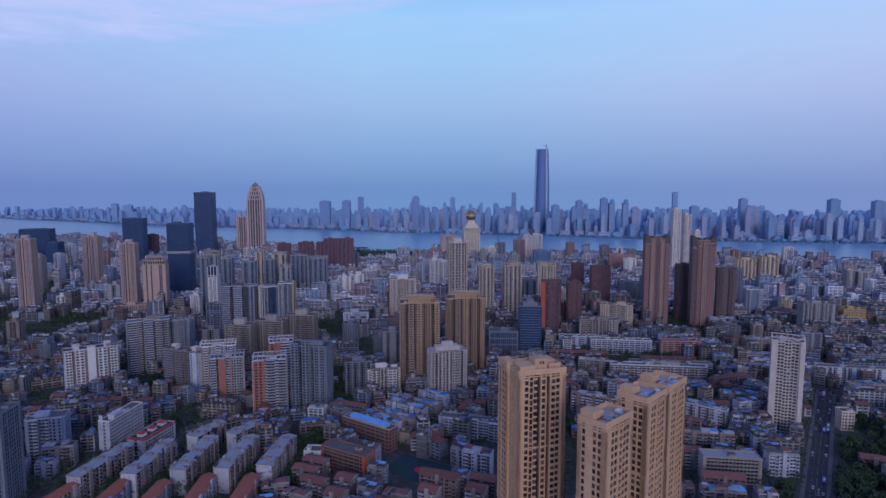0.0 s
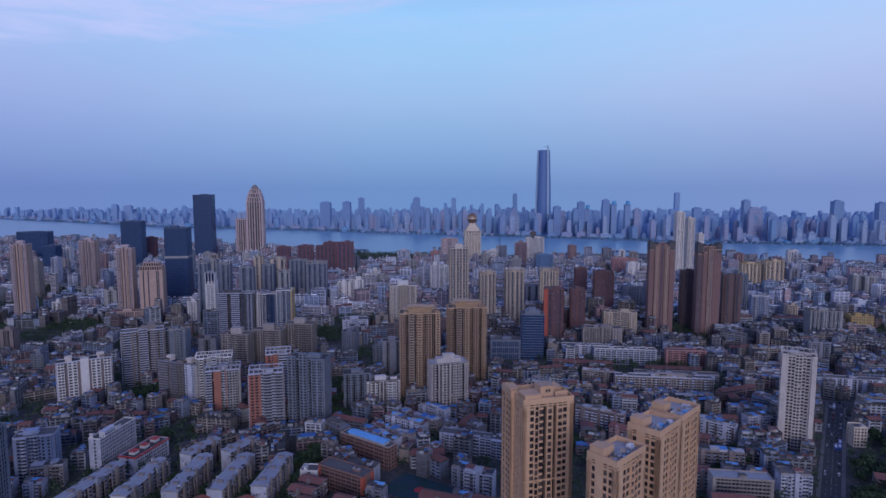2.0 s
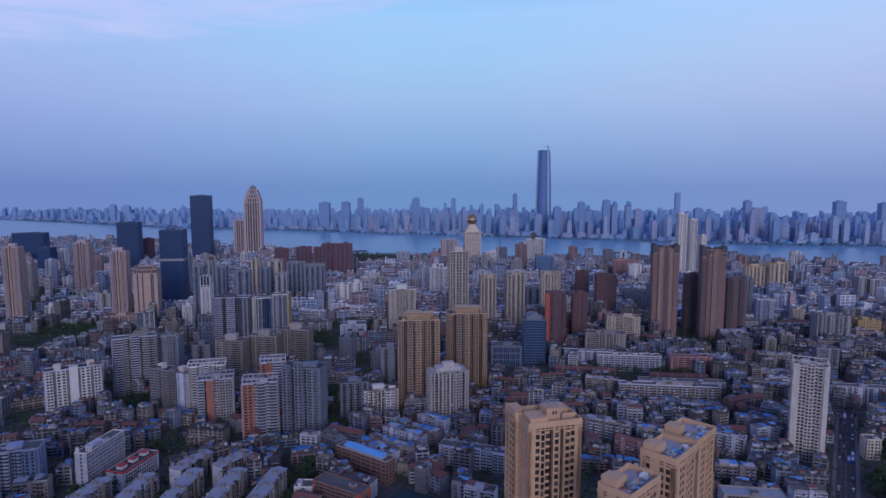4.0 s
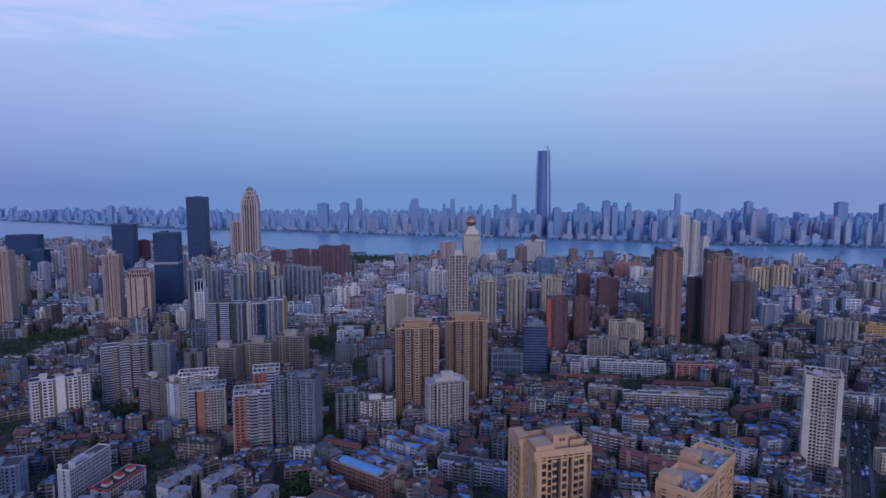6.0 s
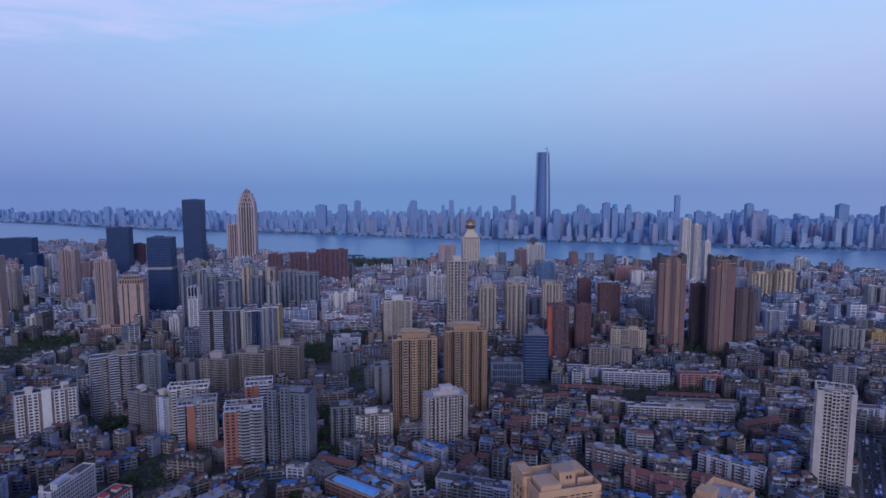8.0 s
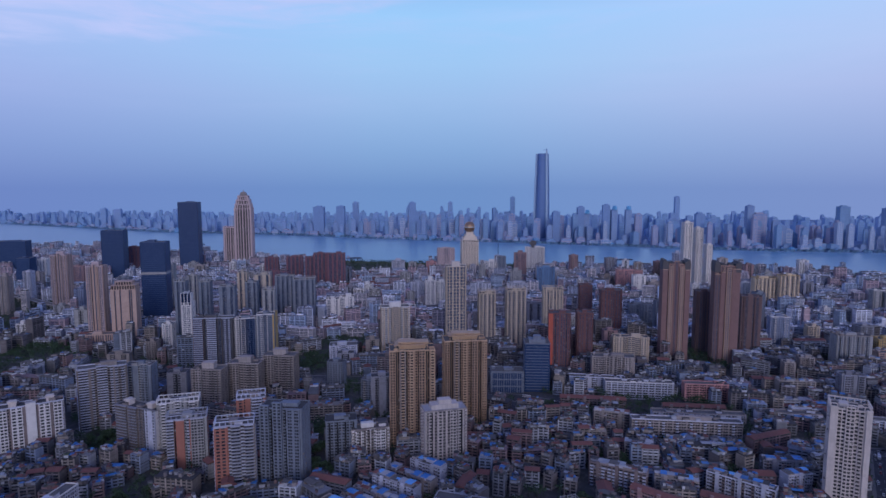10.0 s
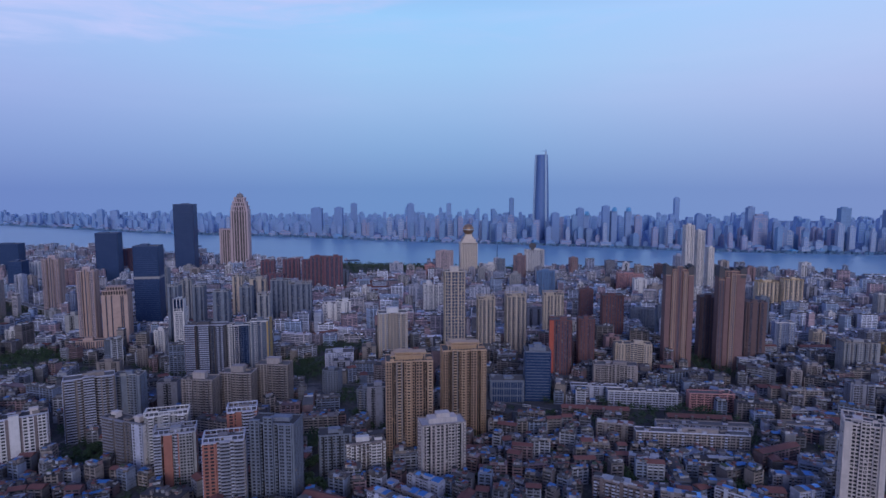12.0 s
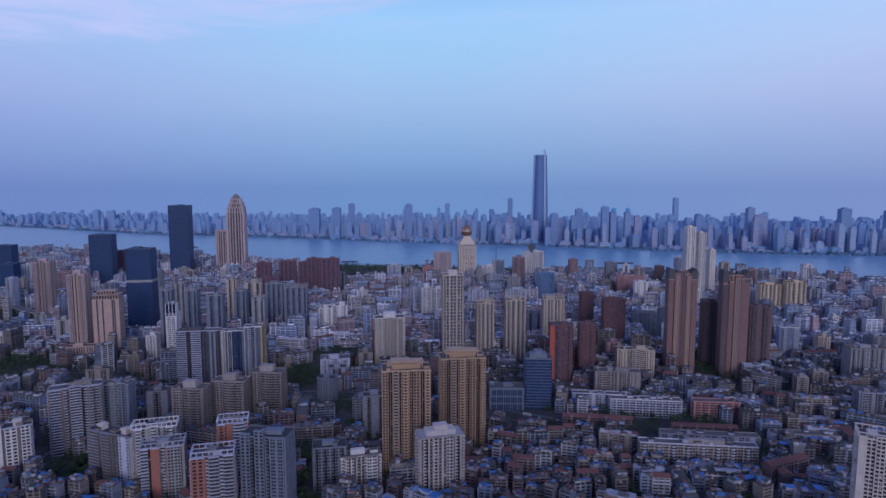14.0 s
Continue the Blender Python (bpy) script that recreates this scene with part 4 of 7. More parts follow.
tower("apartment_tower", "dark brown apartment tower with tan end wall", 488.2, 1000.0, 29.4, 20.0, 98.6, -14, M_BROWN_D, "PwPwPX", "XwX", fh=3.0)
tower("apartment_tower", "tall pale cream apartment tower", 622.0, 1560.0, 21.7, 24.0, 181.7, -4, M_IVORY, "PwPwPwP", "PwP", fh=3.0, group="pale riverside towers")
tower("apartment_tower", "tall pale cream apartment tower", 658.8, 1580.0, 18.8, 24.0, 166.1, -4, M_IVORY, "PwPwPwP", "PwP", fh=3.0, group="pale riverside towers", seed=1)
tower("apartment_tower", "tall pale cream apartment tower", 695.5, 1600.0, 14.5, 24.0, 121.9, -4, M_IVORY, "PwPwP", "PwP", fh=3.0, group="pale riverside towers", seed=2)
tower("apartment_tower", "white apartment tower with blank end", 487.7, 1515.0, 29.6, 22.0, 54.7, -6, M_WHITE, "XWX", "XX", fh=3.0)
tower("apartment_tower", "pink brown apartment slab", 490.9, 1600.0, 65.5, 22.0, 54.7, -6, M_PINK, "PwwPwwP", "PwP", fh=3.0)
tower("apartment_tower", "blue grey apartment slab", 402.9, 1250.0, 46.5, 20.0, 36.0, -6, M_GREY_B, "PwwPwwP", "PwP", fh=3.0)
tower("apartment_tower", "cream yellow apartment slab with ribbed front", 718.1, 1370.0, 49.3, 22.0, 71.1, -6, M_YSTONE, "PwRwPwRwP", "PwP", fh=3.0, trim=M_YELLOW, group="yellow riverside slabs")
tower("apartment_tower", "cream yellow apartment slab with ribbed front", 757.5, 1350.0, 39.2, 22.0, 79.0, -8, M_YSTONE, "PwRwPwRwP", "PwP", fh=3.0, trim=M_YELLOW, group="yellow riverside slabs", seed=1)
tower("office_tower", "grey glazed tower with white corner pier", 1092.1, 1840.0, 25.2, 24.0, 52.2, -8, M_WHITE, "PWWX", "PWP", glass=M_GLASS_BLUE, fh=3.4, category="office tower")
tower("apartment_tower", "pale blue apartment block with white stair towers", 569.9, 1060.0, 30.3, 18.0, 52.9, -12, M_OLD[5], "pwXwpw", "PwP", trim=M_WHITE, fh=3.0, rooms=3)
tower("apartment_tower", "small beige apartment tower", 643.2, 1085.0, 19.5, 18.0, 30.5, -14, M_BEIGE_L, "pBwBp", "PwP", fh=3.0)
tower("apartment_tower", "broad grey apartment tower with ribbed front", 614.4, 945.0, 48.8, 22.0, 49.5, -8, M_GREY, "PwRwPBPwRwPw", "PwP", trim=M_GREY_W, fh=3.0, top="plain", rooms=4)
tower("apartment_tower", "pale blue grey apartment slab", 911.6, 1300.0, 16.5, 20.0, 55.7, -10, M_GREY, "PRwXwRP", "PwP", trim=M_WHITE, fh=3.0)
tower("apartment_tower", "pale blue grey apartment slab", 935.8, 1290.0, 26.6, 20.0, 52.5, -10, M_GREY, "PRwXwRP", "PwP", trim=M_WHITE, fh=3.0, seed=1)
tower("market_hall", "yellow rendered commercial block", 719.3, 1010.0, 35.3, 24.0, 26.5, -10, M_YELLOW, "PwPwPwP", "PWP", fh=4.5, rooms=3, category="commercial block")
tower("market_hall", "orange brown commercial block with striped front", 672.6, 945.0, 39.0, 18.0, 23.0, -8, M_TAN, "PWWP", "XX", fh=4.0, rooms=2, category="commercial block")
tower("office_tower", "half-built tower with red panel and teal grid", 778.7, 1200.0, 28.9, 22.0, 35.2, -10, M_GREY, "AAWWWX", "PWP", accent=M_RED, glass=M_GLASS_BLUE, fh=3.3, rooms=2, category="office tower")
tower("apartment_tower", "slim tan apartment tower with ribbed front", -771.5, 1075.0, 27.0, 22.0, 143.5, 12, M_TAN, "PRTRPRRPRTRP", "PRXRP", trim=M_TAN_P, fh=3.0, top="box", group="tan ribbed towers", seed=0, bays=((-0.33, 0.28, 1.5, 0.0, "pTwp"), (0.33, 0.28, 1.5, 0.0, "pwTp"), (0.0, 0.16, 0.8, 4.0, "PRP")))
tower("apartment_tower", "slim tan apartment tower with ribbed front", -790.5, 1310.0, 33.0, 24.0, 129.0, 10, M_TAN, "PRTRPRRPRTRP", "PRXRP", trim=M_TAN_P, fh=3.0, top="box", group="tan ribbed towers", seed=1, bays=((-0.33, 0.28, 1.5, 0.0, "pTwp"), (0.33, 0.28, 1.5, 0.0, "pwTp"), (0.0, 0.16, 0.8, 4.0, "PRP")))
tower("apartment_tower", "slim tan apartment tower with ribbed front", -596.8, 1105.0, 28.5, 20.0, 133.0, 10, M_TAN, "PRTRPRRPRTRP", "PRXRP", trim=M_TAN_P, fh=3.0, top="box", group="tan ribbed towers", seed=2, bays=((-0.33, 0.28, 1.5, 0.0, "pTwp"), (0.33, 0.28, 1.5, 0.0, "pwTp"), (0.0, 0.16, 0.8, 4.0, "PRP")))
tower("office_tower", "tan stone office tower with arcaded crown", -538.4, 1085.0, 40.0, 26.0, 95.5, 12, M_TAN, "XRXRXXRpRX", "XRpRX", fh=3.6, top="arcade", sill=0.3, category="office tower")
tower("shop_podium", "tan stone podium with tall pilasters", -563.0, 1052.0, 44.0, 18.0, 26.0, 12, M_TAN, "PRPRPRPRP", "PRP", fh=9.0, rooms=1, category="podium")
tower("office_tower", "broad dark glass office block", -1310.9, 1880.0, 90.8, 40.0, 106.0, 10, M_SLATE, "VVVV", "VVVV", glass=M_GLASS_DARK, fh=4.0, category="office tower")
tower("office_tower", "dark glass office block", -1044.3, 1560.0, 32.5, 36.0, 92.3, 10, M_SLATE, "VVVV", "VVVV", glass=M_GLASS_DARK, fh=4.0, category="office tower")
tower("office_tower", "dark glass office tower", -951.6, 1800.0, 60.1, 40.0, 144.5, 10, M_SLATE, "VVVV", "VVVV", glass=M_GLASS_DARK, fh=4.0, category="office tower")
tower("office_tower", "dark glass office tower with pale band at mid height", -555.0, 1228.0, 46.0, 32.0, 163.0, 8, M_SLATE, "VVVV", "VVVV", glass=M_GLASS_DARK, fh=4.0, category="office tower", belt=0.62)
tower("office_tower", "tall plain dark glass office tower", -782.9, 1925.0, 58.0, 50.0, 223.6, 9, M_SLATE, "VVVV", "VVVV", glass=M_GLASS_DARK, fh=4.0, category="office tower", rooms=0)
tower("apartment_tower", "plain white apartment tower", -1052.3, 1640.0, 25.9, 20.0, 80.4, 8, M_WHITE, "XWXW", "XX", fh=3.0)
tower("apartment_tower", "grey ribbed apartment tower with pale corner piers", -461.7, 1130.0, 18.9, 20.0, 102.7, 6, M_GREY_B, "XRRwXRRw", "XwX", trim=M_GREY, fh=3.0, top="frame", seed=0, group="grey ribbed towers")
tower("apartment_tower", "grey ribbed apartment tower with pale corner piers", -503.5, 1280.0, 20.5, 20.0, 90.2, 6, M_GREY, "XRRwXRRw", "XwX", trim=M_GREY, fh=3.0, top="plain", seed=1, group="grey ribbed towers")
tower("apartment_tower", "grey ribbed apartment tower with pale corner piers", -426.4, 1150.0, 19.2, 20.0, 98.7, 6, M_GREY_B, "XRRwXRRw", "XwX", trim=M_GREY, fh=3.0, top="frame", seed=2, group="grey ribbed towers")
tower("apartment_tower", "grey ribbed apartment tower with pale corner piers", -371.6, 1110.0, 26.0, 20.0, 97.4, 6, M_GREY_B, "XRRwXRRw", "XwX", trim=M_GREY, fh=3.0, top="plain", seed=3, group="grey ribbed towers")
tower("apartment_tower", "grey ribbed apartment tower with pale corner piers", -405.2, 1290.0, 19.0, 20.0, 96.0, 6, M_BEIGE_L, "XRRwXRRw", "XwX", trim=M_GREY, fh=3.0, top="frame", seed=4, group="grey ribbed towers")
tower("apartment_tower", "grey ribbed apartment tower with pale corner piers", -352.1, 1180.0, 21.5, 20.0, 93.1, 6, M_GREY_B, "XRRwXRRw", "XwX", trim=M_GREY, fh=3.0, top="plain", seed=5, group="grey ribbed towers")
tower("apartment_tower", "grey ribbed apartment tower with pale corner piers", -357.6, 1270.0, 30.8, 20.0, 93.9, 6, M_BEIGE_L, "XRRwXRRw", "XwX", trim=M_GREY, fh=3.0, top="frame", seed=6, group="grey ribbed towers")
tower("apartment_tower", "grey ribbed apartment tower with pale corner piers", -312.2, 1265.0, 37.2, 20.0, 92.3, 6, M_GREY_B, "XRRwXRRw", "XwX", trim=M_GREY, fh=3.0, top="plain", seed=7, group="grey ribbed towers")
tower("apartment_tower", "grey ribbed apartment tower with pale corner piers", -270.9, 1255.0, 43.3, 20.0, 86.7, 6, M_GREY_B, "XRRwXRRw", "XwX", trim=M_GREY, fh=3.0, top="frame", seed=8, group="grey ribbed towers")
tower("apartment_tower", "grey ribbed apartment tower with pale corner piers", -602.1, 1400.0, 13.5, 20.0, 97.1, 6, M_GREY, "XRRwXRRw", "XwX", trim=M_GREY, fh=3.0, top="plain", seed=9, group="grey ribbed towers")
tower("apartment_tower", "grey ribbed apartment tower with pale corner piers", -314.1, 1160.0, 21.7, 20.0, 81.1, 6, M_GREY, "XRRwXRRw", "XwX", trim=M_GREY, fh=3.0, top="frame", seed=10, group="grey ribbed towers")
tower("apartment_tower", "dark red brick apartment tower", -460.4, 1690.0, 36.4, 22.0, 77.8, 6, M_RED_HAZE, "XRwRXRwR", "XwX", fh=3.0, seed=0, group="dark red riverside towers")
tower("apartment_tower", "dark red brick apartment tower", -394.7, 1680.0, 43.2, 22.0, 82.0, 6, M_RED_HAZE, "XRwRXRwR", "XwX", fh=3.0, seed=1, group="dark red riverside towers")
tower("apartment_tower", "dark red brick apartment tower", -337.3, 1650.0, 41.7, 22.0, 85.3, 6, M_RED_HAZE, "XRwRXRwR", "XwX", fh=3.0, seed=2, group="dark red riverside towers")
tower("apartment_tower", "dark red brick apartment tower", -314.3, 1640.0, 40.2, 22.0, 95.6, 6, M_RED_HAZE, "XRwRXRwR", "XwX", fh=3.0, seed=3, group="dark red riverside towers")
tower("apartment_tower", "dark red brick apartment tower", -271.0, 1620.0, 46.3, 22.0, 97.6, 6, M_RED_HAZE, "XRwRXRwR", "XwX", fh=3.0, seed=4, group="dark red riverside towers")
tower("apartment_tower", "dark red brick apartment tower", -390.7, 1500.0, 45.8, 22.0, 68.1, 6, M_RED_HAZE, "XRwRXRwR", "XwX", fh=3.0, seed=5, group="dark red riverside towers")
tower("apartment_tower", "red brown apartment block", -949.2, 1900.0, 38.6, 24.0, 86.5, 8, M_RED_HAZE, "PwwPwwP", "PwP", fh=3.0)
tower("apartment_tower", "white ribbed apartment tower", -208.4, 1225.0, 25.0, 22.0, 52.3, 8, M_WHITE, "XwXwX", "XX", fh=3.0)
tower("apartment_tower", "white ribbed apartment tower", -183.2, 1235.0, 29.2, 22.0, 55.1, 8, M_WHITE, "XwXwX", "XX", fh=3.0, seed=1)
tower("apartment_tower", "white apartment tower by the river park", -129.1, 1900.0, 40.7, 24.0, 43.7, 4, M_OLD[2], "PwwPwwP", "PwP", fh=3.0, top="box")
tower("apartment_tower", "pink rendered apartment tower", -25.1, 1800.0, 29.2, 22.0, 52.0, 4, M_PINK, "PwPwP", "PwP", fh=3.0)
tower("apartment_tower", "beige brown apartment block", 18.4, 1850.0, 52.0, 24.0, 87.6, 4, M_TAN_P, "PwPwPwP", "PwP", fh=3.0)
tower("apartment_tower", "mid-rise apartment block with plain window bays", -19.8, 1330.0, 22.2, 18.0, 73.3, 5, M_WHITE, "PwwPwwP", "PwP", fh=3.0, seed=0, top="box")
tower("apartment_tower", "mid-rise apartment block with plain window bays", 0.5, 1340.0, 23.4, 18.0, 69.3, 5, M_WHITE, "PwwPwwP", "PwP", fh=3.0, seed=1, top="plain")
tower("apartment_tower", "mid-rise apartment block with plain window bays", -49.8, 1420.0, 30.9, 18.0, 54.8, 5, M_OLD[2], "PwwPwwP", "PwP", fh=3.0, seed=2, top="plain")
tower("apartment_tower", "mid-rise apartment block with plain window bays", 146.2, 1750.0, 39.0, 18.0, 59.5, -5, M_WHITE, "PwwPwwP", "PwP", fh=3.0, seed=3, top="box")
tower("apartment_tower", "mid-rise apartment block with plain window bays", 173.6, 1740.0, 24.0, 18.0, 75.4, -5, M_GREY_B, "PwwPwwP", "PwP", fh=3.0, seed=4, top="plain")
tower("apartment_tower", "mid-rise apartment block with plain window bays", 116.6, 1700.0, 18.7, 18.0, 57.5, -5, M_GREY, "PwwPwwP", "PwP", fh=3.0, seed=5, top="plain")
tower("apartment_tower", "mid-rise apartment block with plain window bays", 234.4, 1800.0, 36.0, 18.0, 78.9, -5, M_OLD[4], "PwwPwwP", "PwP", fh=3.0, seed=6, top="box")
tower("apartment_tower", "mid-rise apartment block with plain window bays", 285.0, 1850.0, 58.7, 18.0, 91.1, -5, M_WHITE, "PwwPwwP", "PwP", fh=3.0, seed=7, top="plain")
tower("apartment_tower", "mid-rise apartment block with plain window bays", 255.9, 1500.0, 42.7, 18.0, 76.4, -5, M_BLUE, "PwwPwwP", "PwP", fh=3.0, seed=8, top="plain")
tower("apartment_tower", "mid-rise apartment block with plain window bays", 191.1, 1560.0, 28.2, 18.0, 60.1, -5, M_GREY, "PwwPwwP", "PwP", fh=3.0, seed=9, top="box")
tower("apartment_tower", "mid-rise apartment block with plain window bays", 92.4, 1420.0, 45.9, 18.0, 52.2, -5, M_OLD[2], "PwwPwwP", "PwP", fh=3.0, seed=10, top="plain")
tower("apartment_tower", "mid-rise apartment block with plain window bays", 178.7, 1440.0, 47.3, 18.0, 49.1, -5, M_OLD[2], "PwwPwwP", "PwP", fh=3.0, seed=11, top="plain")
tower("apartment_tower", "mid-rise apartment block with plain window bays", 447.7, 1650.0, 34.5, 18.0, 32.6, -5, M_GREY_W, "PwwPwwP", "PwP", fh=3.0, seed=12, top="box")
tower("apartment_tower", "mid-rise apartment block with plain window bays", 400.4, 1150.0, 13.9, 18.0, 61.2, -5, M_GREY_B, "PwwPwwP", "PwP", fh=3.0, seed=13, top="plain")
tower("apartment_tower", "mid-rise apartment block with plain window bays", 754.7, 1220.0, 12.2, 18.0, 34.7, -5, M_WHITE, "PwwPwwP", "PwP", fh=3.0, seed=14, top="plain")
tower("apartment_tower", "mid-rise apartment block with plain window bays", 704.3, 1230.0, 20.9, 18.0, 35.1, -5, M_GREY, "PwwPwwP", "PwP", fh=3.0, seed=15, top="box")
tower("apartment_tower", "mid-rise apartment block with plain window bays", 714.7, 1450.0, 21.4, 18.0, 47.5, -5, M_WHITE, "PwwPwwP", "PwP", fh=3.0, seed=16, top="plain")
tower("apartment_tower", "mid-rise apartment block with plain window bays", -151.6, 1340.0, 49.1, 18.0, 26.8, 5, M_OLD[2], "PwwPwwP", "PwP", fh=3.0, seed=17, top="plain")
tower("apartment_tower", "mid-rise apartment block with plain window bays", 518.8, 1500.0, 30.8, 18.0, 39.9, -5, M_OLD[1], "PwwPwwP", "PwP", fh=3.0, seed=18, top="box")
tower("apartment_tower", "mid-rise apartment block with plain window bays", -935.2, 1600.0, 33.9, 18.0, 67.0, 5, M_OLD[4], "PwwPwwP", "PwP", fh=3.0, seed=19, top="plain")
tower("apartment_tower", "mid-rise apartment block with plain window bays", -957.9, 1450.0, 18.0, 18.0, 74.9, 5, M_OLD[2], "PwwPwwP", "PwP", fh=3.0, seed=20, top="plain")
tower("apartment_tower", "mid-rise apartment block with plain window bays", -923.4, 1330.0, 18.4, 18.0, 80.9, 5, M_OLD[1], "PwwPwwP", "PwP", fh=3.0, seed=21, top="box")
tower("apartment_tower", "mid-rise apartment block with plain window bays", -746.8, 1300.0, 20.1, 18.0, 58.5, 5, M_OLD[5], "PwwPwwP", "PwP", fh=3.0, seed=22, top="plain")
tower("apartment_tower", "mid-rise apartment block with plain window bays", -504.9, 1090.0, 30.2, 18.0, 25.6, 5, M_OLD[0], "PwwPwwP", "PwP", fh=3.0, seed=23, top="plain")
tower("apartment_tower", "mid-rise apartment block with plain window bays", 674.5, 1750.0, 23.3, 18.0, 84.0, -5, M_OLD[2], "PwwPwwP", "PwP", fh=3.0, seed=24, top="box")
tower("apartment_tower", "mid-rise apartment block with plain window bays", 584.3, 1150.0, 18.0, 18.0, 77.2, -5, M_GREY_B, "PwwPwwP", "PwP", fh=3.0, seed=25, top="plain")
tower("apartment_block", "long cream apartment slab with rhythmic balconies", 259.7, 690.0, 112.2, 12.0, 24.2, -7, M_OLD[1], "pwBwpwwp", "PwP", trim=M_OLD[2], fh=3.0, rooms=8, category="apartment block")
tower("apartment_block", "long apartment slab with white end walls and balconies", 292.7, 735.0, 101.2, 12.0, 14.2, -7, M_OLD[2], "PBwXwB", "XwX", trim=M_OLD[1], fh=3.0, rooms=6, category="apartment block")
tower("apartment_block", "white and buff apartment slab with blank bays", 399.8, 742.0, 69.7, 12.0, 11.6, -9, M_OLD[2], "XwBwX", "XX", trim=M_OLD[1], fh=3.0, rooms=6, category="apartment block")
tower("apartment_block", "white apartment slab with window bands", 253.9, 820.0, 84.6, 14.0, 21.6, -7, M_OLD[2], "pWWp", "PwP", trim=M_WHITE, fh=3.0, rooms=7, category="apartment block")
tower("apartment_block", "pink rendered apartment slab", 336.0, 812.0, 53.8, 13.0, 21.8, -6, M_PINK, "pwBwp", "PwP", fh=3.0, rooms=5, category="apartment block")
tower("apartment_block", "grey white apartment slab", 207.0, 846.0, 72.0, 12.0, 20.0, -8, M_OLD[2], "XwBw", "XX", fh=3.0, rooms=5, category="apartment block")
tower("apartment_block", "buff apartment block with dark window rows", 195.8, 735.0, 42.6, 14.0, 13.5, -9, M_OLD[3], "pwwpww", "PwP", fh=3.0, rooms=2, category="apartment block")
tower("apartment_tower", "old grey apartment tower", 512.1, 800.0, 27.8, 15.0, 36.7, -8, M_OLD[0], "XwwBw", "PwP", fh=3.0, rooms=2)
tower("apartment_tower", "old buff apartment block", 480.9, 880.0, 14.4, 15.0, 29.0, -12, M_OLD[1], "BwBw", "PwP", fh=3.0, rooms=2)
tower("apartment_tower", "old buff apartment block", 516.7, 900.0, 19.6, 15.0, 30.1, -12, M_OLD[1], "BwPBw", "PwP", fh=3.0, rooms=2)
tower("apartment_tower", "cream apartment block with balconies", 288.0, 960.0, 52.7, 18.0, 44.2, -8, M_BEIGE_L, "BwPBwPB", "PwP", fh=3.0, rooms=3)
tower("apartment_tower", "cream apartment block with balconies", 237.7, 880.0, 57.3, 18.0, 37.3, -8, M_OLD[1], "BwPBwPB", "PwP", fh=3.0, rooms=4)
tower("apartment_block", "white institutional slab with roof vents", -290.0, 521.0, 47.0, 11.0, 33.0, 83, M_OLD[2], "pwwpww", "XwX", trim=M_WHITE, fh=3.2, rooms=2, category="institutional block")
tower("apartment_block", "pale grey apartment block", -344.1, 490.0, 30.4, 18.0, 38.8, 20, M_OLD[5], "pwwBpw", "XwX", trim=M_OLD[2], fh=3.0, rooms=3)
tower("apartment_tower", "blue grey curtain-walled tower", -324.1, 400.0, 22.0, 24.0, 77.7, 6, M_GREY_B, "pVpVpVpVp", "pVpVpVp", glass=M_GLASS_BLUE, fh=3.3, rooms=1, bays=(), category="office tower")
tower("apartment_block", "long white apartment slab with gridded front", 27.1, 540.0, 66.2, 13.0, 16.9, -18, M_OLD[2], "pwwpww", "XwX", fh=3.0, rooms=6)
tower("apartment_block", "grey school slab with flat roof", 232.6, 452.0, 45.0, 14.0, 21.3, -8, M_OLD[1], "WWWW", "XX", fh=3.2, rooms=1, roof=M_TIN_G, category="school block")
tower("apartment_block", "narrow white apartment block", -111.0, 478.0, 14.7, 12.0, 14.9, -4, M_WHITE, "XwX", "XwwX", fh=3.0, rooms=1)
tower("apartment_block", "long grey white apartment slab with stacked balconies behind the crossing", 505.0, 690.0, 128.0, 12.0, 21.0, -11, M_OLD[2], "PBwXwBp", "XwX", trim=M_OLD[0], fh=3.0, rooms=8, category="apartment block")
tower("apartment_block", "small cream apartment block", 397.1, 556.0, 12.4, 12.0, 19.0, -6, M_CREAM, "pwpwp", "PwP", fh=3.0, rooms=1)

# ---- landmark towers with their own shapes ----


def ring_of(cx, cy, r, n, turn=0.0, sy=1.0):
    return [(cx + r * math.cos(turn + 2 * math.pi * i / n), cy + r * sy * math.sin(turn + 2 * math.pi * i / n)) for i in range(n)]


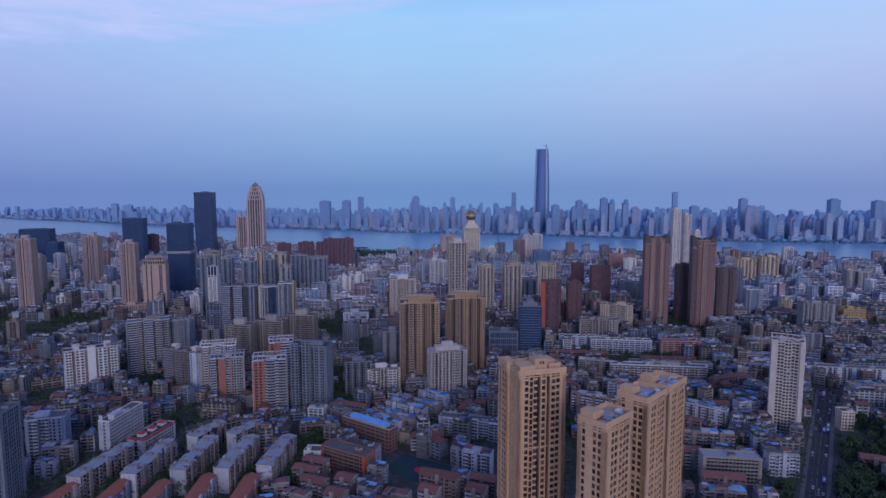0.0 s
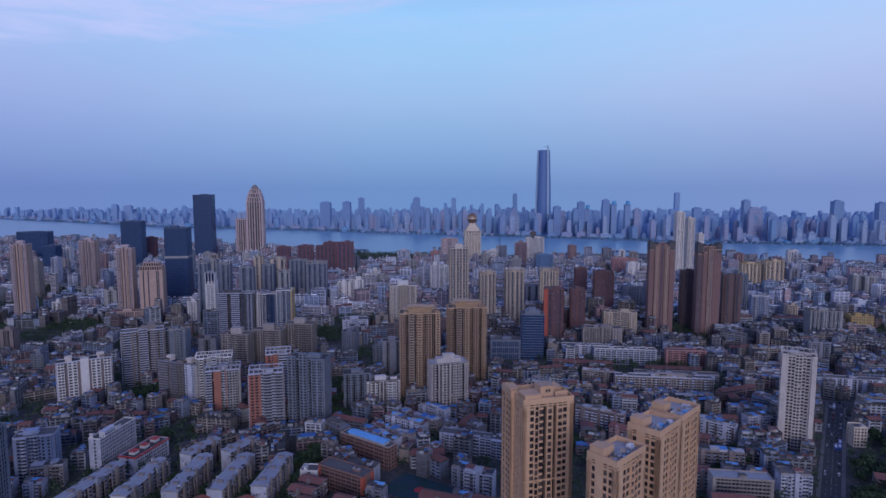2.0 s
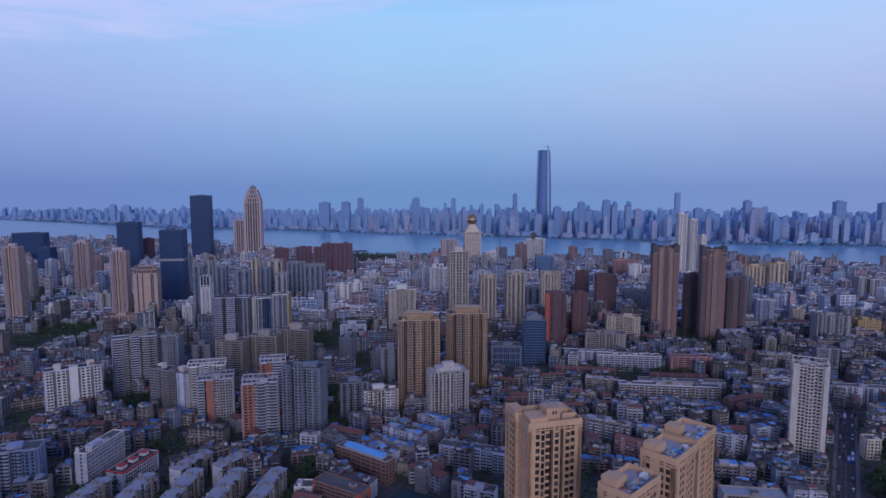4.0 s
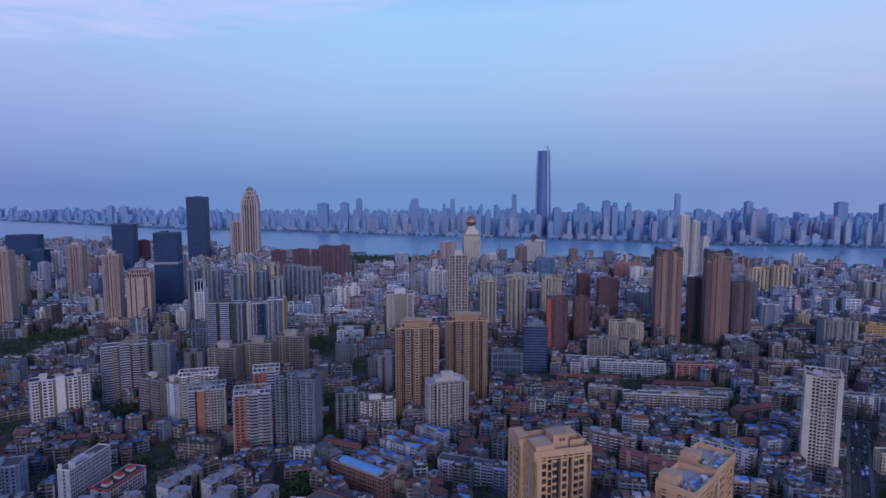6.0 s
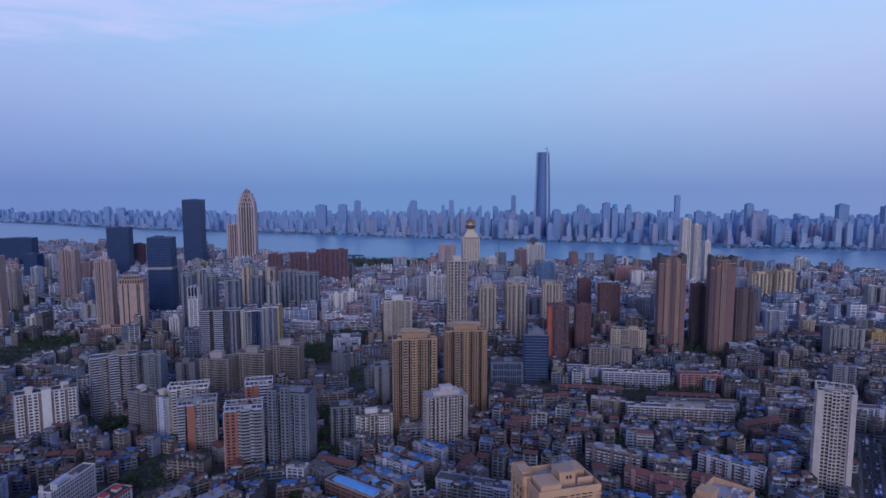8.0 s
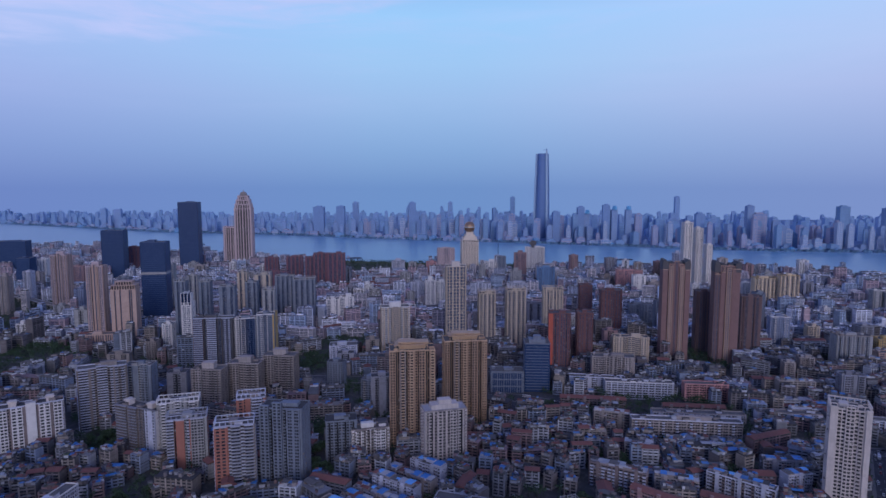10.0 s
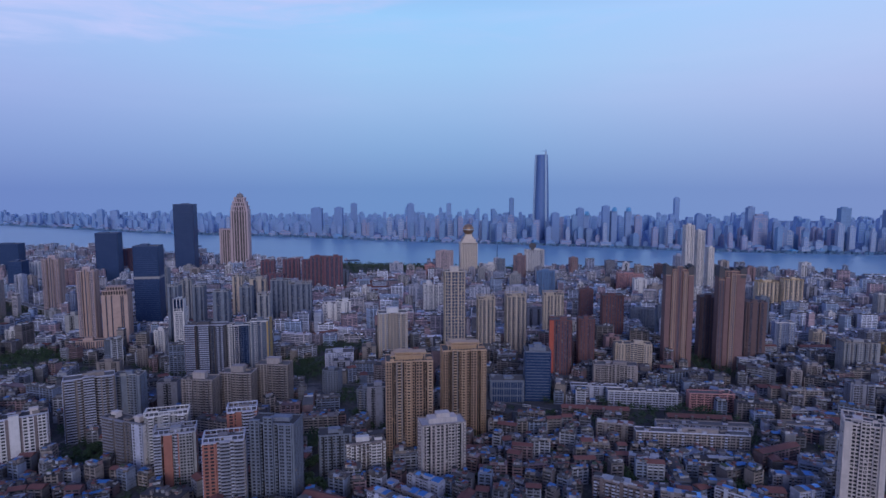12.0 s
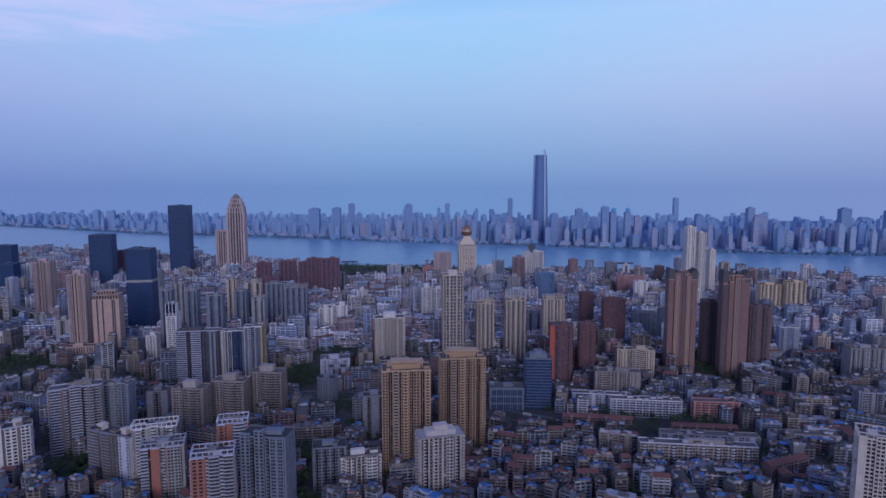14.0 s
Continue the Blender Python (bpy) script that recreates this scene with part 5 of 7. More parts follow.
def supertall(x, y, h):
    root = thing("skyscraper", "very tall tapering glass skyscraper with rounded three-lobed shaft", "skyscraper", x, y, 12)
    g = Geo()

    def radius(f):
        return 46 * (1 - 0.34 * max(0, f - 0.25) ** 1.35) * (1 - 0.05 * (0.25 - f if f < 0.25 else 0))
    n, steps = 36, 40

    def shape(f, grow=0.0):
        r = radius(f) * 0.86 + grow
        return [(r * (1 + 0.10 * math.cos(3 * a)) * math.cos(a), r * (1 + 0.10 * math.cos(3 * a)) * math.sin(a)) for a in (2 * math.pi * i / n for i in range(n))]
    for s in range(steps):
        f0, f1 = s / steps, (s + 1) / steps
        g.prism(shape(f0), h * f0, h * f1, shape(f1), 0, s == steps - 1)
    part("curtain_wall", g, M_TALL, root)
    for j in range(3):
        a = radians(-68 + 120 * j)
        b = Geo()
        for s in range(steps):
            f0, f1 = s / steps, (s + 1) / steps
            r0, r1 = radius(f0) * 0.80 + 2, radius(f1) * 0.80 + 2
            ringa = [(r0 * math.cos(a) + 7 * math.cos(a + t), r0 * math.sin(a) + 7 * math.sin(a + t)) for t in (0, 1.57, 3.14, 4.71)]
            ringb = [(r1 * math.cos(a) + 7 * math.cos(a + t), r1 * math.sin(a) + 7 * math.sin(a + t)) for t in (0, 1.57, 3.14, 4.71)]
            b.prism(ringa, h * f0, h * f1 + (16 if s == steps - 1 and j == 0 else 0), ringb, 0, s == steps - 1)
        part("rounded_corner", b, M_PALE, root, "pale rounded corner blade")
    c = Geo()
    c.box(20, 22, -1, 1, h, h + 30)
    c.turned(21, 0, 0.4, -26, 8, -0.6, 0.6, h + 20, h + 21.5, 0, True)
    part("crane", c, M_TALL, root)


def spire_tower(x, y):
    root = thing("skyscraper", "stepped stone-ribbed tower with domed crown and white pods below", "skyscraper", x, y, 8)
    take(x - 20, y, 100, 60, 8)
    h = 240
    for x0, z0, z1, hw in ((0, 0, 198, 28), (0, 198, 212, 25.5), (0, 212, 226, 22), (0, 226, h, 17), (-47, 0, 135, 20)):
        g, r, k = Geo(), Geo(), Geo()
        g.box(x0 - hw + 2.2, x0 + hw - 2.2, 28 - hw + 2.2, 28 + hw - 2.2, z0, z1)
        n = max(3, round(hw / 4.4))
        for j in range(n + 1):
            wide = 5.2 if j in (0, n) else (3.4 if j % 2 else 2.2)
            u = -hw + j * (2 * hw - wide) / n
            out = 0.0 if j in (0, n) else (0.9 if j % 2 else 0.4)
            r.box(x0 + u, x0 + u + wide, 28 - hw - out, 28 + hw + out, z0, z1 + 2.5)
            if 0 < j < n:
                r.box(x0 - hw - out - 0.05, x0 + hw + out + 0.05, 28 + u, 28 + u + wide, z0, z1 + 2.4)
        for f in range(int((z1 - z0) / 4)):
            k.box(x0 - hw + 1.7, x0 + hw - 1.7, 28 - hw + 1.7, 28 + hw - 1.7, z0 + f * 4, z0 + f * 4 + 1.4, 0, True)
        part("glazing", g, M_GLASS, root)
        side = part("wall", r, M_TAN_P, root, kind="stuff")
        part("spandrel", k, M_GREY_W, side, kind="stuff")
        c = Geo()
        parapet(c, 2 * hw + 1.6, 2 * hw + 1.6, z1 - 1.2, 2.2, 1.6, 0, 28 - hw - 0.8)
        c.v = [(a + x0, b, z) for a, b, z in c.v]
        part("cornice", c, M_TAN_P, root)
        for sx in (-1, 1):
            for sy in (-1, 1):
                c = Geo()
                c.prism(ring_of(x0 + sx * (hw - 2.2), 28 + sy * (hw - 2.2), 2.2, 8), z1, z1 + 6, ring_of(x0 + sx * (hw - 2.2), 28 + sy * (hw - 2.2), 0.6, 8))
                part("corner_pinnacle", c, M_TAN_P, root)
    g = Geo()
    n = 14
    for s in range(6):
        f0, f1 = s / 6, (s + 1) / 6
        r0, r1 = 13 * math.cos(f0 * 1.35), 13 * math.cos(f1 * 1.35)
        g.prism(ring_of(0, 28, r0, n), h + 16 * math.sin(f0 * 1.57), h + 16 * math.sin(f1 * 1.57), ring_of(0, 28, r1, n))
    g.box(-0.8, 0.8, 27.2, 28.8, h + 15, h + 22)
    part("dome", g, M_GREY_W, root, "ribbed dome with short mast")
    for j in range(3):
        b = Geo()
        for s in range(5):
            f0, f1 = s / 5, (s + 1) / 5
            b.prism(ring_of(-12 + j * 16, -14, 9 * math.cos(f0 * 1.4), 10), 14 * f0 + 18, 14 * f1 + 18, ring_of(-12 + j * 16, -14, 9 * math.cos(f1 * 1.4), 10))
        b.prism(ring_of(-12 + j * 16, -14, 7, 10), 0, 18)
        part("pod", b, M_WHITE, root, "white domed pod")


def ball_tower(x, y, h):
    root = thing("office_tower", "cream stone tower carrying a large bronze ball", "office tower", x, y, 4)
    take(x, y, 52, 50, 4)
    g, r = Geo(), Geo()
    w = 50
    g.box(-w / 2 + 0.8, w / 2 - 0.8, 0.8, w - 0.8, 0, h)
    for j in range(11):
        u = -w / 2 + j * (w - 2.2) / 10
        r.box(u, u + 2.2, 0, w, 0, h + 1)
        if 0 < j < 10:
            r.box(-w / 2 - 0.04, w / 2 + 0.04, j * (w - 2.2) / 10, j * (w - 2.2) / 10 + 2.2, 0, h + 0.9)
    for f in range(int(h / 3.4)):
        r.box(-w / 2 + 0.4, w / 2 - 0.4, 0.4, w - 0.4, f * 3.4, f * 3.4 + 1.3, 0, f > 0)
    part("glazing", g, M_GLASS, root)
    part("wall", r, M_CREAM, root, kind="stuff")
    s = Geo()
    for z0, z1, a in ((h, h + 9, 0.8), (h + 9, h + 16, 0.6), (h + 16, h + 24, 0.42)):
        hw = w * a / 2
        s.box(-hw, hw, w / 2 - hw, w / 2 + hw, z0, z1)
        s.box(-hw - 0.8, hw + 0.8, w / 2 - hw - 0.8, w / 2 + hw + 0.8, z1 - 1, z1 + 0.3, 0, True)
    part("stepped_crown", s, M_CREAM, root)
    bm = bmesh.new()
    bmesh.ops.create_uvsphere(bm, u_segments=28, v_segments=18, radius=16.5)
    bmesh.ops.translate(bm, verts=bm.verts, vec=(0, w / 2, h + 39))
    for f in bm.faces:
        f.smooth = True
    me = bpy.data.meshes.new("ball")
    bm.to_mesh(me)
    bm.free()
    me.materials.append(M_BRONZE)
    ball = new("ball", me)
    ball.parent = root
    tagged(ball, "bronze ball with a ring")
    k = Geo()
    for s2 in range(24):
        a0, a1 = 2 * math.pi * s2 / 24, 2 * math.pi * (s2 + 1) / 24
        k.prism([(17.2 * math.cos(a0), w / 2 + 17.2 * math.sin(a0)), (17.2 * math.cos(a1), w / 2 + 17.2 * math.sin(a1)), (16 * math.cos(a1), w / 2 + 16 * math.sin(a1)), (16 * math.cos(a0), w / 2 + 16 * math.sin(a0))], h + 38, h + 40)
    ring = part("ring", k, M_STEEL, root)
    part("neck", (lambda q: (q.prism(ring_of(0, w / 2, 6, 12), h + 23, h + 26), q)[1])(Geo()), M_CREAM, root)


supertall(551, 3290, 452)
spire_tower(-668, 2090)
ball_tower(91, 1850, 112)

# ---- nearest towers ----


def beige_tower(x, y, w, d, h, rot, label, front, flank, seed, group=""):
    """Beige tower with cornice lines, and a terrace behind a tall parapet."""
    root = tower("apartment_tower", label, x, y, w, d, h, rot, M_BEIGE, front, flank, accent=M_BEIGE, sill=0.3, balc_out=0.5, glass=M_GLASS_N, bays=(), fh=3.4, top="none", roof=M_CONC_L, seed=seed, group=group)
    roof = [c for c in root.children if c.name.startswith("roof")][0]
    for z in (h - 1.6, h * 0.72, h * 0.47):
        g = Geo()
        parapet(g, w + 0.5, d + 0.5, z, 0.55, 0.5, 0, -0.25)
        part("cornice", g, M_BEIGE, root)
    g = Geo()
    parapet(g, w, d, h + 1.1, 1.3, 0.45)
    part("upper_parapet", g, M_BEIGE, roof)
    return root, roof


def block_on(roof, name, mat, *boxes, label=""):
    g = Geo()
    for b in boxes:
        g.box(*b)
    return part(name, g, mat, roof, label)


def pipe_frame(roof, x0, x1, y0, y1, z0, z1, n=4):
    """A caged tank stand of thin bars."""
    g = Geo()
    for i in range(n + 1):
        u = x0 + (x1 - x0) * i / n
        for v in (y0, y1):
            g.box(u - 0.08, u + 0.08, v - 0.08, v + 0.08, z0, z1)
    for i in range(4):
        z = z0 + (z1 - z0) * (i + 0.6) / 4
        parapet(g, x1 - x0, y1 - y0, z, 0.14, 0.12)
        k = 32
        g.v[-k:] = [(a + (x0 + x1) / 2, b + y0, c) for a, b, c in g.v[-k:]]
    part("tank_cage", g, M_TIN_G, roof)


H1 = 141.6
_, roof = beige_tower(51.7, 296.5, 27.0, 21, H1, 15, "tall beige rendered apartment tower with dark window grid", "PPPwpVwRpwpRpBwPPP", "PVpwPPVwP", 1)
block_on(roof, "roof_room", M_BEIGE, (-12.2, -3.6, 0.8, 10, H1, H1 + 4.2), (-12.4, -3.4, 0.6, 10.2, H1 + 3.5, H1 + 3.9))
block_on(roof, "roof_room", M_BEIGE, (-2.0, 5.0, 5.5, 13, H1, H1 + 6.3), (-2.3, 5.3, 5.2, 13.3, H1 + 5.5, H1 + 6.0))
block_on(roof, "roof_room", M_BEIGE, (6.2, 12.0, 11, 20, H1, H1 + 3.2))
block_on(roof, "roof_wall", M_BEIGE, (5.6, 12.6, 5.0, 5.5, H1, H1 + 3.4), (12.1, 12.6, 5.5, 11.0, H1, H1 + 3.4), label="high beige screen wall round a roof yard")
block_on(roof, "opening", M_GLASS, (0.8, 1.7, 5.42, 5.6, H1 + 3.2, H1 + 4.6), label="dark square opening")
block_on(roof, "opening", M_GLASS, (2.3, 3.2, 5.42, 5.6, H1 + 3.2, H1 + 4.6), label="dark square opening")
pipe_frame(roof, -2.2, 4.2, 6.2, 12.2, H1 + 6.3, H1 + 10.2)
# set-back wing along its flank
_, wing = beige_tower(36.8, 304.7, 6.0, 13, H1 + 0.8, 15, "narrow beige wing tower set back beside the tall tower", "PaP", "PVPwwP", 2)
block_on(wing, "roof_room", M_BEIGE, (-2.2, 2.4, 3, 11, H1 + 0.8, H1 + 3.4))

rng2 = random.Random(31)
for i, (x, y, w, d, h, rot) in enumerate(((79.8, 255.6, 23.7, 14.5, 132.4, 43), (105.8, 280.4, 22.4, 16, 134.6, 45), (125.0, 303.6, 22.6, 17, 132.6, 45))):
    root, roof = beige_tower(x, y, w, d, h, rot, "beige rendered apartment tower with cluttered pale roof terrace", "PPPpwwpBwwPP", "PPwpPPPwpwPP", 3 + i, "stepped beige towers")
    block_on(roof, "roof_room", M_BEIGE, (-w / 2 + 1, -w / 2 + 7, d - 7.5, d - 0.8, h, h + 5.2), (-w / 2 + 0.8, -w / 2 + 7.2, d - 7.7, d - 0.6, h + 4.4, h + 4.8))
    block_on(roof, "roof_room", M_BEIGE, (-w / 2 + 7.6, -w / 2 + 12, d - 6, d - 0.8, h, h + 3.4))
    for _ in range(18):
        a, b = rng2.uniform(-w / 2 + 2.5, w / 2 - 2.5), rng2.uniform(2, d - 8.5)
        s1, s2 = rng2.uniform(0.8, 3.2), rng2.uniform(0.8, 2.4)
        block_on(roof, "roof_unit", rng2.choice((M_CONC_L, M_TIN_G, M_IVORY, M_WHITE, M_BEIGE, M_TIN_G, M_TIN_LB)), (a - s1 / 2, a + s1 / 2, b - s2 / 2, b + s2 / 2, h, h + rng2.uniform(0.8, 2.0)))
    # dark vent pipes with bent heads on the rear room
    for k in range(3):
        u = -w / 2 + 1.8 + 1.9 * k
        block_on(roof, "vent_pipe", M_CHAR, (u, u + 0.3, d - 9.4, d - 9.1, h, h + 2.6), (u, u + 1.1, d - 9.4, d - 9.1, h + 2.3, h + 2.6))
    block_on(roof, "water_pipe", M_TIN_G, (-w / 2 + 9, w / 2 - 2, 3.2, 3.4, h + 0.3, h + 0.5), (-w / 2 + 9, -w / 2 + 9.2, 3.2, 9, h + 0.3, h + 0.5))


def school(x, y, rot):
    """Brick teaching block with a raised light blue sheet roof, a lower wing with a red end, and a sports court."""
    root = tower("school_block", "brick teaching block with raised light blue sheet roof", x, y, 58, 12, 21, rot, M_BRICK, "pwwPww", "pwp", fh=3.5, top="none", category="school block", trim=M_OLD[1])
    g = Geo()
    for j in range(15):
        u = -19 + j * 2.9
        g.box(u - 0.2, u + 0.2, 1.2, 1.6, 21, 23.6)
        g.box(u - 0.2, u + 0.2, 9.0, 9.4, 21, 23.6)
    g.box(-20, 22.5, 1.7, 8.9, 21, 22.4)
    part("roof_post_row", g, M_OLD[2], root, kind="stuff")
    g = Geo()
    g.gable(1.2, 5.3, 0, 43, 9.6, 23.6, 1.4, 0.6)
    part("sheet_roof", g, M_TIN_LB, root, "light blue corrugated sheet roof")


school(-72, 524, -35)
tower("school_block", "low grey school wing with red rendered end", -84, 470, 46, 15, 19, -30, M_BRICK, "pwwpww", "AXA", accent=M_RED, fh=3.3, rooms=2, category="school block")

g = Geo()
g.box(-27, 27, -18, 18, 0.0, 0.12)
court = single("sports_court", g, M_COURT, "blue green painted school sports court", "sports court", "structure")
court.matrix_world = pose(-20, 476, 0, 0, 0, -32)
g = Geo()
g.prism(ring_of(0, 0, 4.5, 24), 0.12, 0.15)
mark = part("centre_circle", g, M_RED_PAINT, court, "red centre circle")
TAKEN.append((-22, 474, math.cos(radians(-32)), math.sin(radians(-32)), 30, 20, 38))

for k in range(5):
    flue = thing("flue_stack", "short white roof flue on the white slab", "flue", -291.5 - 1.9 * k if k < 3 else -300.5 - 1.6 * (k - 3), 499.5 + (k < 3) * 2.5, 0, 33.4, group="roof flues")
    g = Geo()
    g.box(-0.5, 0.5, -0.5, 0.5, 0, 4.2)
    g.box(-0.65, 0.65, -0.65, 0.65, 4.2, 4.5, 0, True)
    part("stack", g, M_WHITE, flue)

# white institute with red cornice and roof boxes
inst = tower("apartment_block", "white walk-up block with red cornice and roof boxes", -260, 520, 42, 17, 15.5, 77, M_OLD[2], "pwwpww", "XwX", fh=3.1, top="none", roof=M_CONC_D, category="apartment block")
g = Geo()
parapet(g, 42.6, 17.6, 15.0, 1.6, 0.5, 0, -0.3)
part("red_cornice", g, M_RED_PAINT, inst)
for u in (-13, 0, 13):
    g = Geo()
    g.box(u - 3, u + 3, 5.5, 11, 15.5, 18.2)
    g.box(u - 3.4, u + 3.4, 5.1, 11.4, 18.2, 18.7, 1, True)
    part("roof_room", g, [M_WHITE, M_RED_PAINT], inst)


# parks and street trees
for gx, gy in ((-256, 455), (-221, 461), (-187, 466), (-154, 468), (-121, 470)):
    for j in range(7):
        plant(gx + rng.uniform(-4, 4), gy - 26 + 8 * j + rng.uniform(-3, 3))
grove(325, 430, 30, 40, 60)
grove(375, 490, 26, 32, 40)
grove(420, 560, 18, 22, 16)
grove(262, 418, 14, 22, 14)
grove(118, 560, 14, 16, 12)
grove(250, 520, 24, 20, 14)
grove(170, 622, 18, 12, 14)
grove(-120, 520, 14, 30, 16)
grove(-348, 690, 24, 34, 26)
grove(-112, 650, 13, 40, 22)
grove(-285, 560, 24, 16, 14)
grove(-430, 600, 30, 24, 16)
grove(230, 560, 14, 14, 10)
grove(-390, 720, 22, 36, 30)
grove(-225, 470, 22, 40, 16)
grove(-330, 540, 30, 20, 14)
grove(-400, 728, 20, 46, 44)
grove(-126, 728, 16, 28, 24)
grove(-530, 890, 18, 36, 24)
grove(-205, 972, 46, 50, 120)
TAKEN.append((-205, 972, 1, 0, 44, 48, 70))
grove(-20, 560, 22, 12, 10)
for line, off in ((BOULEVARD, 12.5), (AVENUE, 13.5), (STREET, 9)):
    for (x0, y0), (x1, y1) in zip(line, line[1:]):
        ln, a = math.hypot(x1 - x0, y1 - y0), math.atan2(y1 - y0, x1 - x0)
        for j in range(int(ln // 13)):
            for s in (-1, 1):
                if rng.random() < 0.6 and y0 < 1000:
                    plant(x0 + math.cos(a) * j * 13 - math.sin(a) * s * off, y0 + math.sin(a) * j * 13 + math.cos(a) * s * off)

# ---- low town blocks ----
SLAB_KINDS = (("pwBw", "XwX", 0), ("PwwPBB", "PwP", 1), ("pwwB", "XX", 2), ("PBwB", "PwP", 3), ("wwpBw", "XwX", 5), ("pwwww", "PwP", 4), ("BBpw", "XX", 1), ("PwBwBwP", "PwP", 0))


def low_block(i, w, d, storeys, roofing):
    """An old walk-up block: walls, balconies with cages, and a roof full of sheds, or a pitched one."""
    r = random.Random(100 + i)
    front, flank, mi = SLAB_KINDS[i % len(SLAB_KINDS)]
    wall = M_OLD[mi]
    if roofing == "tin":
        wall, front, flank = M_GREY_W, ("BRRB", "RBRw", "BRwR")[i % 3], "XpX"
    h = storeys * 3.0
    label = {"flat": "old walk-up apartment block with sheds on its flat roof", "blue": "old walk-up apartment block with blue sheet-metal roof sheds",
             "tile": "old walk-up apartment block with pitched red tile roof", "tin": "walk-up apartment block with pitched grey sheet roof"}[roofing]
    root = thing("apartment_block", label, "apartment block", group="walk-up apartment blocks")
    core = Geo()
    core.box(-w / 2 + 0.45, w / 2 - 0.45, -d / 2 + 0.45, d / 2 - 0.45, 0, h - 0.3)
    part("glazing", core, M_GLASS, root)
    for sd, pat in (("front", front), ("left", flank), ("right", flank), ("back", front if i % 3 else "XwX")):
        gw, gb = Geo(), Geo()
        facade(gw, gb, side_of(w, d, sd), 0, h, 3.0, pat, 0.45, 0.45, 1.0)
        if sd == "front":
            n = max(1, int(w / 16))
            for j in range(n):
                u = -w / 2 + (j + 0.5) * w / n
                gw.box(u - 1.5, u + 1.5, -1.2, 0.2, 0, h + 2.4)
        for g in (gw, gb):
            g.v = [(x, y - d / 2, z) for x, y, z in g.v]
        # sheet-roofed slabs: darker grey long sides paint in their shade, ends stay white
        side = part("wall", gw, M_OLD[2] if roofing == "tin" and sd in ("left", "right") else wall, root)
        part("balcony_front", gb, r.choice((M_OLD[0], M_GREY_W, M_OLD[3])) if roofing == "tin" else r.choice((M_OLD[2], M_OLD[0], M_OLD[3])), side, kind="stuff")
    gf = Geo()
    for sd in ("front", "left", "right"):
        sid = side_of(w, d, sd)
        fittings(r, gf, sid, 1.5, h, int(sid[6] * h / 36))
    gf.v = [(x, y - d / 2, z) for x, y, z in gf.v]
    part("wall_fitting", gf, [M_OLD[2], M_OLD[0], M_GREY_B], root, kind="stuff")
    g, whole = Geo(), root
    if roofing in ("flat", "blue"):
        g.box(-w / 2 + 0.3, w / 2 - 0.3, -d / 2 + 0.3, d / 2 - 0.3, h - 0.4, h + 0.05)
        root = part("roof", g, r.choice((M_CONC, M_CONC_D, M_CONC)), root)
        g = Geo()
        parapet(g, w, d, h + 0.02, 0.8, 0.25, 0, -d / 2)
        part("parapet", g, wall, root)
        n = max(3, int(w / 5))
        for j in range(n):
            a, b, c = r.uniform(3.0, 9.0), r.uniform(3.0, d * 0.85), r.uniform(1.4, 3.2)
            x = -w / 2 + (j + r.uniform(0.25, 0.75)) * w / n
            x = max(-w / 2 + a / 2 + 0.4, min(w / 2 - a / 2 - 0.4, x))
            y = r.uniform(-d / 2 + b / 2 + 0.4, d / 2 - b / 2 - 0.4)
            g = Geo()
            g.box(x - a / 2, x + a / 2, y - b / 2, y + b / 2, h, h + c)
            g.gable(x, y, 0, a, b, h + c, r.uniform(0.2, 0.7), 0.35, 1, 0)
            sheet = r.choice((M_TIN_B, M_TIN_B, M_TIN_LB) if roofing == "blue" and j % 2 else (M_CONC, M_TIN_G, M_TILE_R, M_CONC_D, M_CONC_L))
            part("roof_shed", g, [r.choice((M_OLD[0], M_OLD[2], M_OLD[1])), sheet], root)
    else:
        g.gable(0, 0, 0, w, d, h, d * (0.2 if roofing == "tile" else 0.11), 0.7, 0, 1)
        root = part("roof", g, [(M_TILE_O if storeys == 5 and w > 35 else M_TILE_R) if roofing == "tile" else M_TIN_G, wall], root)
        if roofing == "tin":
            for j in range(int(w / 3)):
                x, v = r.uniform(-w / 2 + 2, w / 2 - 2), r.choice((-1, 1)) * d * r.uniform(0.3, 0.56)
                g = Geo()
                a, b = r.uniform(1.2, 4.5), r.uniform(1.0, 2.6)
                g.box(x - a / 2, x + a / 2, v - b / 2, v + b / 2, h - 2.6, h + r.uniform(0.6, 1.8))
                part("roof_shed", g, r.choice((M_CONC_L, M_OLD[0], M_TIN_G, M_CONC, M_OLD[1], M_CONC_D, M_GREY_W)), root)
            for j in range(3):
                x = -w / 2 + (j + 0.5) * w / 3
                g = Geo()
                g.box(x - 1.5, x + 1.5, -d * 0.18, d * 0.18, h + 0.2, h + d * 0.11 + 1.1)
                part("stair_head", g, wall, root)
    return whole


LOW = []
for i in range(20):
    roofing = ("flat", "blue", "flat", "tile", "tile", "blue", "flat", "flat", "blue", "tile")[i % 10]
    r = random.Random(i)
    LOW.append((low_block(i, r.choice((24, 30, 36, 44)) if i < 14 else r.choice((14, 17, 20)), r.uniform(10.5, 13.5), r.choice((5, 6, 6, 7, 7)) if i < 14 else r.choice((3, 4, 5)), roofing), roofing))
LOW_SIZE = [tuple(max(abs(v[k]) for c in root.children if c.name.startswith("glazing") for v in c.bound_box) * 2 + 0.9 for k in (0, 1)) for root, _ in LOW]
LOW_USED = [0] * len(LOW)


